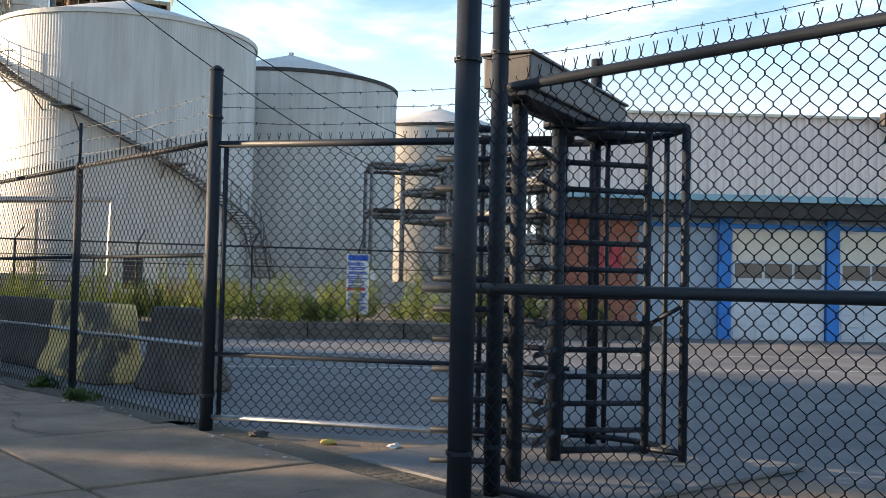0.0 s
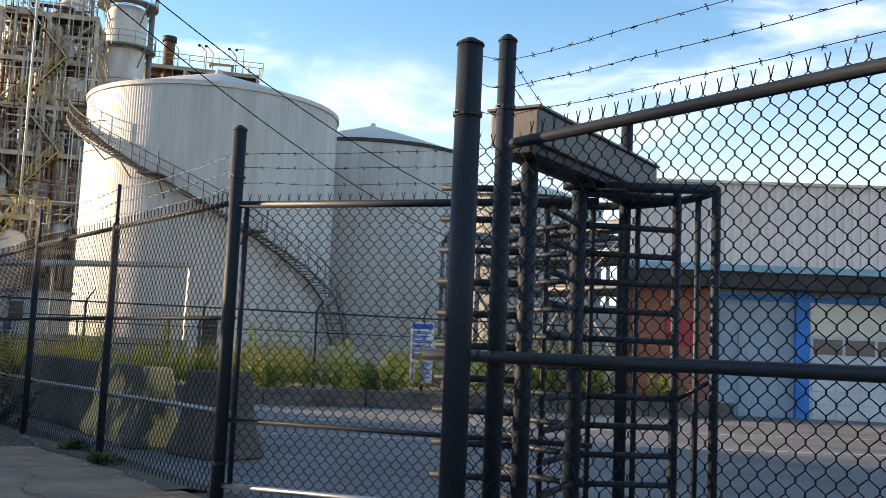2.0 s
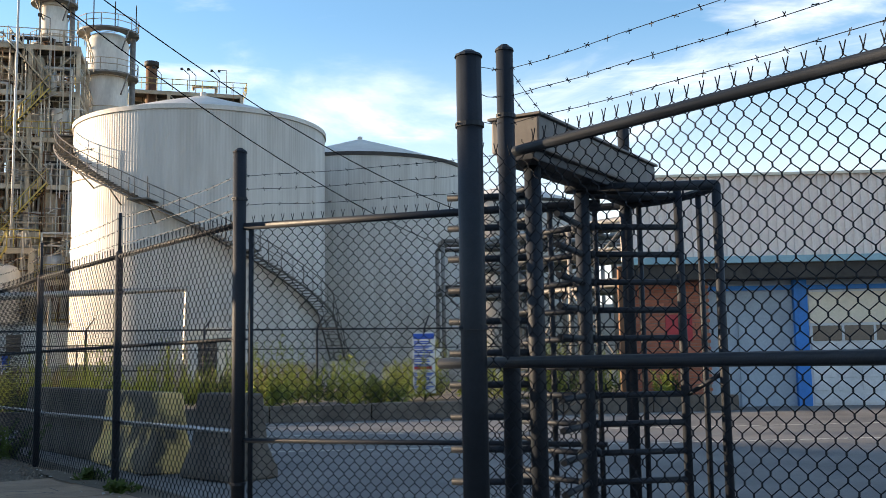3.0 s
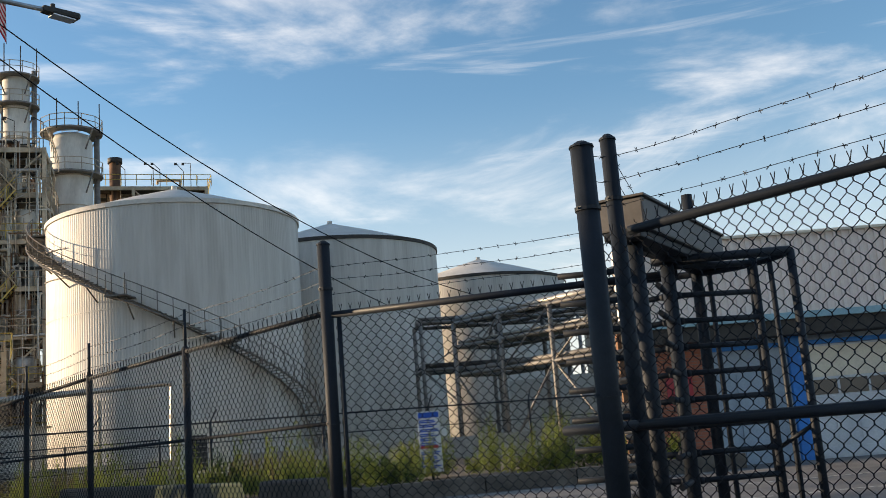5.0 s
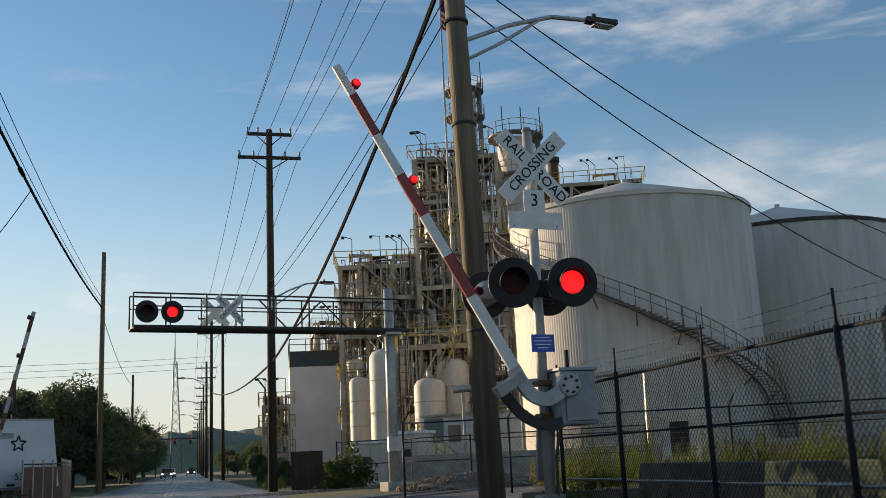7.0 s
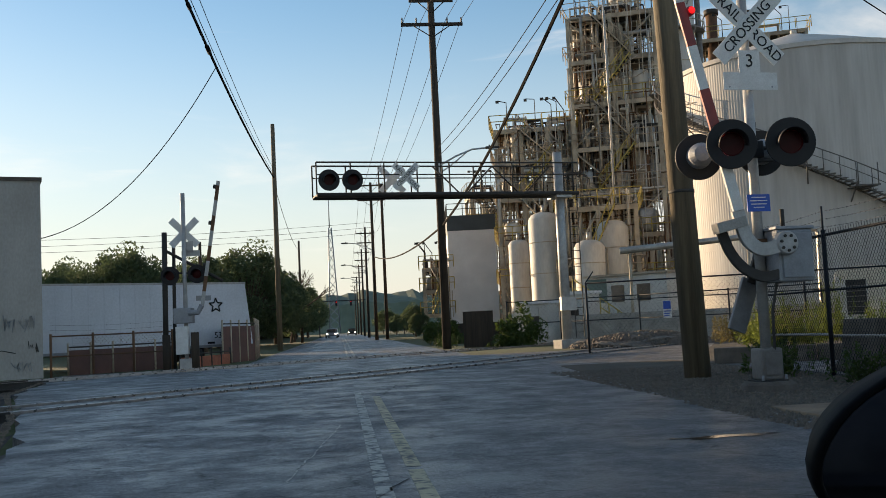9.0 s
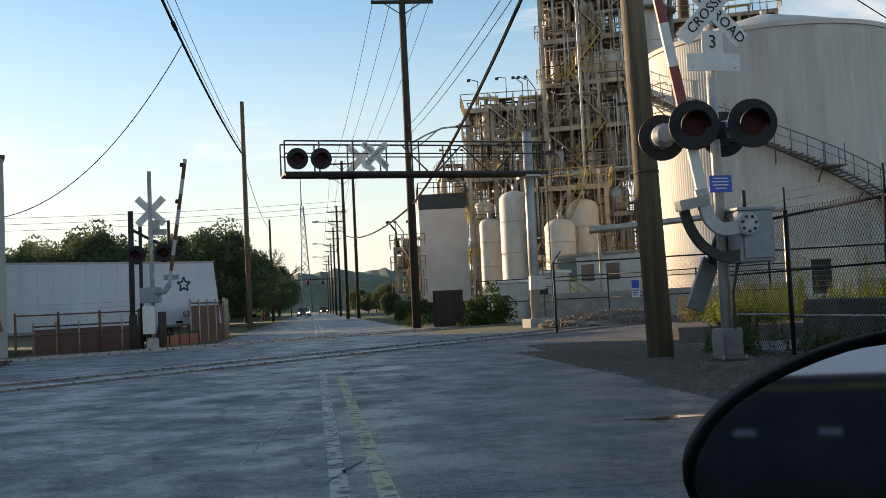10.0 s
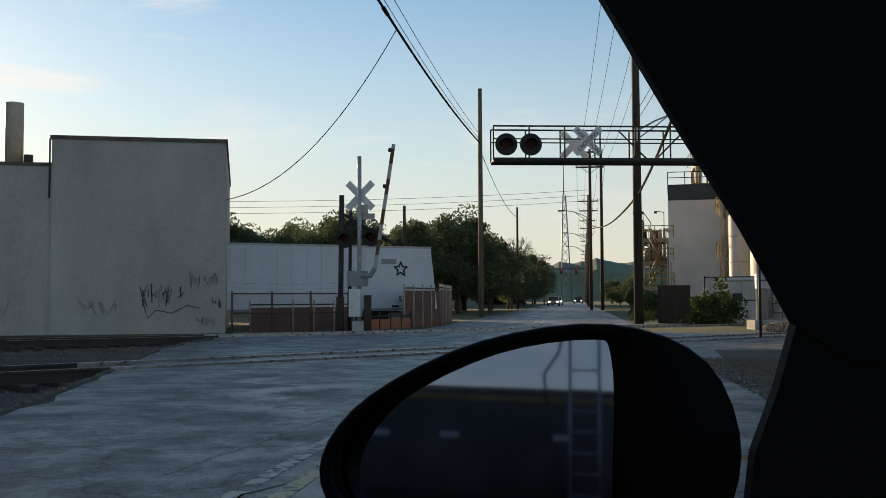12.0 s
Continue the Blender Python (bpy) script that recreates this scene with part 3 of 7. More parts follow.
for k in range(14):
    x, y = random.uniform(-8, -0.5), random.uniform(5, 17)
    a = random.choice((0.1, 0.3, 2.9, 1.2))
    l = random.uniform(0.5, 2.2)
    crack(jagged([(x, y), (min(0.1, x + l * math.cos(a)), y + l * math.sin(a))]), random.uniform(0.004, 0.009))
puddle = bmesh.new()
vs = [puddle.verts.new((-0.98 + (0.42 + 0.08 * math.sin(3 * a) + 0.05 * math.sin(7 * a)) * math.cos(a), 8.75 + (0.11 + 0.04 * math.sin(2 * a + 1) + 0.03 * math.sin(5 * a)) * math.sin(a), 0.1545)) for a in [k * math.pi / 14 for k in range(28)]]
puddle.faces.new(vs)
WATER = mat("still_puddle_water", (0.02, 0.022, 0.025), rough=0.16, bump=0, spec=0.9)
solo("puddle", puddle, WATER, "shallow puddle reflecting the sky on the road", "puddle", "structure")

# ---- railway ----
def track(ax, ay, bx, by):
    d = Vector((bx - ax, by - ay, 0))
    n = Vector((-d.y, d.x, 0)).normalized()
    th = thing("railway_track", "pair of steel rails set flush into the crossing", "railway track", kind="structure", group="railway tracks")
    for s in (-0.7175, 0.7175):
        a, b = Vector((ax, ay, 0.165)) + n * s, Vector((bx, by, 0.165)) + n * s
        yaw = math.degrees(math.atan2(d.y, d.x))
        L = d.length
        bm = B(0, L, -0.036, 0.036, -0.06, 0.03, bevel=0.008)
        part("rail", bm, RAIL_TOP, th).matrix_basis = pose(a.x, a.y, a.z, 0, 0, yaw)
        part("flangeway", B(0, L, 0.045, 0.16, -0.06, -0.008), STEEL_DARK, th).matrix_basis = pose(a.x, a.y, a.z, 0, 0, yaw)
        part("crossing_panel", B(0, L, 0.14, 0.62, -0.06, 0.0), ASPHALT, th).matrix_basis = pose(a.x, a.y, a.z, 0, 0, yaw)
    return th
def open_track(ax, ay, bx, by):
    """Rails on timber sleepers where the track leaves the road."""
    d = Vector((bx - ax, by - ay, 0))
    u, n = d.normalized(), Vector((-d.y, d.x, 0)).normalized()
    yaw = math.degrees(math.atan2(d.y, d.x))
    th = thing("open_track", "steel rails on old timber sleepers in dark ballast", "railway track", kind="structure", group="railway tracks")
    for s in (-0.7175, 0.7175):
        a = Vector((ax, ay, 0)) + n * s
        bm = B(0, d.length, -0.035, 0.035, 0.15, 0.195, bevel=0.008)
        box(bm, 0, d.length, -0.012, 0.012, 0.03, 0.155)
        box(bm, 0, d.length, -0.07, 0.07, 0.01, 0.035)
        part("rail", bm, STEEL_DARK, th).matrix_basis = pose(a.x, a.y, a.z, 0, 0, yaw)
        part("rail_head", B(0, d.length, -0.024, 0.024, 0.195, 0.2), RAIL_TOP, th).matrix_basis = pose(a.x, a.y, a.z, 0, 0, yaw)
    me = None
    for k in range(int(d.length / 0.55)):
        if me is None:
            o = part("sleeper", B(-0.11, 0.11, -1.25, 1.25, -0.13, 0.01, bevel=0.02), DARK_POLE, th)
            me = o.data
        else:
            o = shared("sleeper", me, th, Matrix())
        q = Vector((ax, ay, 0)) + u * (0.3 + 0.55 * k)
        o.matrix_basis = pose(q.x, q.y, random.uniform(-0.01, 0.01), 0, 0, yaw + random.uniform(-1.5, 1.5))
track(-9.6, 16.99, 40, 70)
open_track(-34, -9.09, -9.6, 16.99)
track(-12.6, 30.2, 30, 63.5)
open_track(-44, 5.7, -12.6, 30.2)
gv = []
gf = []
def pebble(x, y, z, s):
    i = len(gv)
    for dx, dy, dz in ((1, 0, 0), (-0.5, 0.8, 0), (-0.5, -0.8, 0), (0.05, 0.1, 0.8)):
        gv.append((x + dx * s * random.uniform(0.6, 1.2), y + dy * s * random.uniform(0.6, 1.2), z + dz * s))
    gf.extend(((i, i + 1, i + 3), (i + 1, i + 2, i + 3), (i + 2, i, i + 3)))
for _ in range(26000):
    k = random.random()
    if k < 0.32:
        x, y = random.uniform(-0.1, 3.1), random.uniform(10.8, 20.0)
    elif k < 0.8:
        y = random.uniform(8, 29)
        x = edge_x(y) - 0.1 - 9 * random.random() ** 1.6
    else:
        x, y = random.uniform(-0.2, 0.6), random.uniform(0, 12)
    if y > 3:
        pebble(x, y, -0.07 + 0.05 * noise.noise((x * 0.5, y * 0.5, 0)) if sunken(x, y) else 0.15, random.uniform(0.012, 0.045))
tagged(raw("gravel", gv, gf, GRAVEL), "loose grey gravel by tracks and shoulder", "gravel", kind="stuff")

# ---- the chain-link fence along the pavement ----
FX = 3.09
fence = thing("chain_link_fence", "black chain-link fence with three strands of barbed wire", "fence")
def post(x, y, z0, z1, r, name="fence_post", cap=True, m=RUSTY_BLACK):
    bm = T((x, y, z0), (x, y, z1), r, seg=14)
    if cap:
        tube(bm, (x, y, z1), (x, y, z1 + 0.012), r * 1.12, r * 1.05, 14)
        tube(bm, (x, y, z1 + 0.012), (x, y, z1 + 0.035), r * 1.02, r * 0.4, 14)
    ob = part(name, bm, m, fence)
    for k in range(3):
        z = z0 + 0.25 + (z1 - z0 - 0.6) * k / 2
        band = bmesh.new()
        tube(band, (x, y, z), (x, y, z + 0.022), r * 1.14, seg=14)
        tube(band, (x - r * 1.3, y, z + 0.011), (x + r * 1.3, y, z + 0.011), 0.006, seg=6)
        part("tension_band", band, BLACK, ob)
    return ob
GP, MP, SP = (3.13, 7.08), (3.03, 4.22), (3.30, 4.27)
post(*GP, 0.15, 2.76, 0.048)
LINE_POSTS = [(3.08, 9.57, 2.62), (3.05, 12.175, 2.62), (3.14, 14.99, 2.66), (3.2, 17.6, 2.66)]
for x, y, z in LINE_POSTS:
    post(x, y, 0.15, z - 0.36, 0.034)
    part("barb_arm", T((x, y, z - 0.36), (x - 0.0, y, z + 0.02), 0.016, seg=8), RUSTY_BLACK, fence)
post(*MP, 0.15, 2.71, 0.062, "gate_post", m=BLACK)
post(*SP, 0.15, 2.80, 0.044, "gate_post", m=BLACK)
post(3.36, 1.15, 0.15, 2.75, 0.038)
post(3.42, -1.9, 0.15, 2.75, 0.038)
post(3.48, -5.0, 0.15, 2.75, 0.038)
RZ = 2.24
stops = [GP] + [p[:2] for p in LINE_POSTS]
def rail(a, b, r=0.022, m=RUSTY_BLACK, name="fence_rail"):
    part(name, T(a, b, r, seg=10), m, fence)
for a, b in zip(stops, stops[1:]):
    rail((a[0], a[1], RZ), (b[0], b[1], RZ))
    rail((a[0] + 0.04, a[1], 0.76), (b[0] + 0.04, b[1], 0.74), 0.02, GALV, "lower_fence_rail")
    rail((a[0] + 0.04, a[1], 1.42), (b[0] + 0.04, b[1], 1.42), 0.016)
    v, f = chain_link((a[0] - 0.03, a[1]), (b[0] - 0.03, b[1]), 0.17, RZ + 0.03, sag=0.012)
    raw("chain_link_mesh", v, f, MESH_WIRE, fence)
# swing-gate leaf between the thick posts
GZ0, GZ1 = 0.26, 2.22
BP = (4.62, 4.95)
rail((*GP, GZ1), (*BP, GZ1), 0.026, BLACK)
rail((*GP, 0.71), (*BP, 0.71), 0.017, BLACK)
rail((*GP, GZ0), (*BP, GZ0), 0.02, GALV)
rail((GP[0] + 0.06, GP[1] - 0.07, GZ0), (GP[0] + 0.06, GP[1] - 0.07, GZ1), 0.018, BLACK)
v, f = chain_link((GP[0] + 0.04, GP[1] - 0.06), BP, GZ0 - 0.07, GZ1 + 0.03)
raw("chain_link_mesh", v, f, MESH_WIRE, fence)
# panel beyond the turnstile
R0, R1 = (3.24, 4.13), (3.48, -5.0)
rail((*R0, 2.25), (*R1, 2.25), 0.027, BLACK)
rail((R0[0] - 0.02, R0[1] + 0.62, 1.225), (R1[0] + 0.02, R1[1], 1.225), 0.028, BLACK)
rail((*R0, 0.22), (*R1, 0.22), 0.02, BLACK)
v, f = chain_link((R0[0] + 0.045, R0[1]), (R1[0] + 0.045, R1[1]), 0.18, 2.31, r=0.0028)
raw("chain_link_mesh", v, f, MESH_WIRE, fence)
v, f = chain_link((MP[0] + 0.03, MP[1]), (SP[0] + 0.05, SP[1] - 0.1), 0.18, 2.25)
raw("chain_link_mesh", v, f, MESH_WIRE, fence)
bw = [((GP[0], GP[1], z), (*BP, z2)) for z, z2 in ((2.38, 2.38), (2.49, 2.5), (2.59, 2.61))]
for z in (2.36, 2.48, 2.6):
    for a, b in zip(stops, stops[1:]):
        bw.append(((a[0], a[1], z), (b[0], b[1], z)))
for z, z2 in ((2.42, 2.40), (2.56, 2.54), (2.70, 2.68)):
    bw.append(((MP[0], MP[1], z), (SP[0], SP[1], z + 0.02)))
    bw.append(((SP[0], SP[1], z), (3.36, 1.15, z2)))
    bw.append(((3.36, 1.15, z2), (3.42, -1.9, z2)))
bw.append(((SP[0], SP[1], 2.62), (4.55, 4.95, 2.3)))
bw.append(((SP[0], SP[1], 2.75), (4.55, 4.95, 2.42)))
for a, b in bw:
    v, f = barbed(a, b, 0.03)
    raw("barbed_wire", v, f, RUSTY_BLACK, fence)

# ---- full-height turnstile ----
HOUSING = mat("grey_brown_sheet_metal", (0.15, 0.142, 0.135), (0.09, 0.083, 0.08), 0.6, scale=3, fine=30, bump=0.08)
def turnstile():
    """Local origin at the rotor's shaft, on the ground."""
    th = thing("turnstile", "black steel full-height turnstile beside the gate", "turnstile", (4.27, 4.75, 0.15))
    part("base_slab", B(-0.95, 1.2, -1.0, 0.85, 0.0, 0.03, bevel=0.01), YARD, th, "worn grey concrete base slab")
    part("shaft", T((0, 0, 0.03), (0, 0, 2.12), 0.045, seg=16), BLACK, th)
    for k in range(11):
        z = 0.21 + k * 0.166
        for a in (-27, 93, 213):
            c, s = math.cos(radians(a)), math.sin(radians(a))
            part("rotor_arm", T((0.03 * c, 0.03 * s, z), (0.59 * c, 0.59 * s, z), 0.018, seg=10), BLACK, th)
            part("arm_collar", T((0.042 * c, 0.042 * s, z), (0.07 * c, 0.07 * s, z), 0.024, seg=10), RUSTY_BLACK, th)
    A = (-0.67, -0.33)
    for k in range(12):
        z = 0.13 + k * 0.166
        part("comb_bar", T((A[0], A[1], z), (A[0] - 0.33, A[1] + 0.32, z), 0.018, seg=10), BLACK, th)
        part("comb_bar", T((A[0], A[1], z + 0.05), (A[0] + 0.07, A[1] + 0.28, z + 0.05), 0.016, seg=8), BLACK, th)
    part("frame_post", T((*A, 0.02), (*A, 2.2), 0.045, seg=14), BLACK, th)
    part("frame_post", T((0.54, -0.27, 0.06), (0.54, -0.27, 2.1), 0.026, seg=12), RUSTY_BLACK, th)
    part("back_post", T((0.72, 0.33, 0.02), (0.72, 0.33, 2.68), 0.04, seg=12), RUSTY_BLACK, th)
    R = 0.79
    for k, a in enumerate((-41, -19, -5, 18, 40, 62, 84)):
        c, s = math.cos(radians(a)) * R, math.sin(radians(a)) * R
        part("cage_bar", T((c, s, 0.04), (c, s, 2.1), 0.027 if k == 0 else 0.018, seg=10), BLACK, th)
    for z, r in ((0.08, 0.022), (2.1, 0.026)):
        pts = [(R * math.cos(radians(a)), R * math.sin(radians(a)), z) for a in range(-41, 90, 8)]
        part("cage_hoop", pipe(bmesh.new(), pts, r, 8), BLACK, th)
    D = (R * math.cos(radians(-41)), R * math.sin(radians(-41)))
    for a, b, r in (((*D, 2.1), (0, 0, 2.1), 0.03), ((*A, 2.12), (0, 0, 2.12), 0.03), ((0.54, -0.27, 2.06), (0, 0, 2.06), 0.022), ((0, 0, 2.12), (0.72, 0.33, 2.12), 0.03), ((0, 0, 0.09), (0.54, -0.27, 0.09), 0.022), ((0.54, -0.27, 0.09), (*D, 0.09), 0.02)):
        part("top_rail" if a[2] > 1 else "bottom_rail", T(a, b, r, seg=8), BLACK, th)
    part("door_strut", T((D[0], D[1], 1.0), (0.54, -0.27, 0.86), 0.014, seg=8), BLACK, th)
    m = pose(-0.05, -0.07, 2.26, 0, 0, 22.5)
    part("mechanism_housing", B(-0.86, 0.86, -0.14, 0.14, -0.1, 0.075, m, 0.012), HOUSING, th, "grey-brown sheet-metal mechanism housing")
    part("housing_lid", B(-0.875, 0.875, -0.155, 0.155, 0.077, 0.092, m, 0.004), HOUSING, th)
    part("housing_flange", B(-0.86, 0.86, -0.11, 0.11, -0.15, -0.102, m, 0.006), BLACK, th)
    part("bearing", T((0, 0, 2.08), (0, 0, 2.14), 0.1, seg=16), BLACK, th)
    return th
turnstile()

# ---- the crossing signal on the near side ----
SG = (1.30, 13.08)
def blade(name, parent, body, m, w=1.22, h=0.23):
    ob = part(name, B(-w / 2, w / 2, -0.006, 0.006, -h / 2, h / 2, bevel=0.004), SIGN_WHITE, parent)
    ob.matrix_basis = m
    for x, word in body:
        t = part("letters", text_bm(word, 0.19), SIGN_BLACK, ob, "black block capitals")
        t.matrix_basis = pose(x, -0.011, 0)
    return ob
def crossbuck(parent, z, y, words=True, flip=1):
    m1 = pose(0, y, z, 0, 45 * flip, 0)
    m2 = pose(0, y - 0.014 * flip, z, 0, -45 * flip, 0)
    blade("crossbuck_blade", parent, [(-0.33, "RAIL"), (0.35, "ROAD")] if words else [], m1)
    blade("crossbuck_blade", parent, [(0, "CROSSING")] if words else [], m2)
def flasher(parent, x, y, z, face, lit=False, yaw=0):
    """A round flashing-light head: black disc, hood, lens. face: +1 turns it to -y."""
    head = part("light_head", lathe([(0.15, -0.02), (0.305, -0.02), (0.31, 0.0), (0.305, 0.012), (0.15, 0.014), (0.15, -0.02)], 36, pose(0, 0, 0, 90)), LAMP_BLACK, parent)
    head.matrix_basis = pose(x, y, z, 0, 0, (0 if face > 0 else 180) + yaw)
    bm = bmesh.new()
    prev = None
    for k in range(29):
        a = radians(-10 + 200 * k / 28)
        c, s = math.cos(a), math.sin(a)
        q = [bm.verts.new((0.165 * c, -0.014, 0.165 * s)), bm.verts.new((0.175 * c, -0.17 - 0.07 * s, 0.175 * s - 0.03)), bm.verts.new((0.182 * c, -0.17 - 0.07 * s, 0.182 * s - 0.03)), bm.verts.new((0.172 * c, -0.014, 0.172 * s))]
        if prev:
            for i in range(4):
                bm.faces.new((prev[i], prev[(i + 1) % 4], q[(i + 1) % 4], q[i]))
        prev = q
    bmesh.ops.recalc_face_normals(bm, faces=bm.faces)
    part("hood", smooth(bm), LAMP_BLACK, head)
    part("lamp_case", lathe([(0.0, 0.30), (0.10, 0.28), (0.155, 0.2), (0.165, 0.0)], 24, pose(0, 0.02, 0, -90)), SIGNAL_CASE, head)
    part("lamp_liner", lathe([(0.152, 0.0), (0.152, 0.17), (0.0, 0.17)], 24, pose(0, 0.0, 0, -90)), LAMP_BLACK, head)
    if not lit:
        part("lens", lathe([(0.0, 0.04), (0.07, 0.034), (0.12, 0.018), (0.15, 0.0)], 28, pose(0, -0.02, 0, 90)), RED_DARK, head, "red glass lens")
    return head
def gate_signal():
    th = thing("crossing_signal", "railway crossing signal mast with crossbuck, flashing lights and lifting gate", "crossing signal", (*SG, 0.15), 6)
    Z = 0.15
    part("concrete_base", lathe([(0, 0.12), (0.29, 0.12), (0.34, 0.08), (0.37, 0.0)], 24), KERB, th, "chipped concrete footing")
    part("base_box", B(-0.15, 0.15, -0.14, 0.14, 0.14, 0.54, bevel=0.03), RACK_STEEL, th)
    part("base_cover", B(-0.11, 0.11, -0.155, -0.14, 0.2, 0.48, bevel=0.01), RACK_STEEL, th)
    part("base_flange", B(-0.19, 0.19, -0.18, 0.18, 0.11, 0.14, bevel=0.006), STEEL_DARK, th)
    for x in (-0.16, 0.16):
        part("anchor_bolt", T((x, -0.16, 0.12), (x, -0.16, 0.2), 0.016), SIGNAL_CASE, th)
    part("mast", T((0, 0, 0.5), (0, 0, 5.22), 0.068, 0.062, 18), SIGNAL_GREY, th)
    part("mast_cap", T((0, 0, 5.2), (0, 0, 5.25), 0.075, 0.05, 18), SIGNAL_CASE, th)
    crossbuck(th, 4.69, -0.09)
    num = part("number_plate", B(-0.15, 0.15, -0.095, -0.085, 4.08, 4.38, bevel=0.003), SIGN_WHITE, th)
    t = part("digit", text_bm("3", 0.24), SIGN_BLACK, num)
    t.matrix_basis = pose(0, -0.1, 4.235)
    part("blank_plate", B(-0.38, 0.38, -0.095, -0.085, 3.86, 4.09, bevel=0.004), SIGN_WHITE, th)
    for x in (-0.3, 0.3):
        part("plate_rivet", T((x, -0.1, 3.9), (x, -0.092, 3.9), 0.012), SIGNAL_CASE, th)
    bs = part("blue_notice", B(-0.17, 0.15, -0.095, -0.085, 2.28, 2.5, bevel=0.003), SIGN_BLUE, th, "small blue emergency notice with white lines")
    for k, w in enumerate((0.2, 0.24, 0.22, 0.15)):
        part("text_bar", B(-0.01 - w / 2, -0.01 + w / 2, -0.099, -0.096, 2.455 - k * 0.043, 2.467 - k * 0.043), SIGN_WHITE, bs)
    # cross arm and four light heads
    part("light_arm", T((-0.40, -0.02, 3.11), (0.40, -0.02, 3.11), 0.028, seg=10), LAMP_BLACK, th)
    part("light_arm", T((-0.40, 0.16, 2.98), (0.40, 0.16, 2.98), 0.028, seg=10), LAMP_BLACK, th)
    part("junction_box", B(-0.12, 0.12, -0.1, 0.2, 2.98, 3.2, bevel=0.02), LAMP_BLACK, th)
    heads = [flasher(th, -0.58, -0.56, 3.07, 1, True, -17), flasher(th, 0.22, -0.56, 3.09, 1, True, -17)]
    for x in (-0.40, 0.40):
        part("light_bracket", T((x, -0.02, 3.11), (x, -0.3, 3.08), 0.03, seg=8), LAMP_BLACK, th)
    flasher(th, -0.54, 0.42, 3.08, -1, False, -17)
    flasher(th, 0.36, 0.42, 3.12, -1, False, -17)
    # gate mechanism
    part("mechanism_case", B(0.07, 0.56, -0.34, 0.20, 1.36, 2.02, bevel=0.03), SIGNAL_CASE, th)
    part("case_lid", B(0.05, 0.58, -0.36, 0.22, 2.02, 2.06, bevel=0.01), SIGNAL_CASE, th)
    part("case_door", B(0.12, 0.53, -0.365, -0.34, 1.41, 1.97, bevel=0.01), SIGNAL_CASE, th)
    part("case_stack", T((0.3, -0.1, 2.02), (0.3, -0.1, 2.3), 0.028, seg=10), STEEL_DARK, th)
    part("mast_clamp", B(-0.1, 0.2, -0.1, 0.1, 1.45, 1.52, bevel=0.01), STEEL_RUST, th)
    part("mast_clamp", B(-0.1, 0.2, -0.1, 0.1, 1.86, 1.93, bevel=0.01), STEEL_RUST, th)
    part("conduit", pipe(bmesh.new(), [(0.05, -0.12, 0.5), (0.06, -0.12, 1.0), (0.12, -0.16, 1.35), (0.25, -0.2, 1.4)], 0.02, 8), STEEL_DARK, th)
    return th, heads
signal, heads = gate_signal()

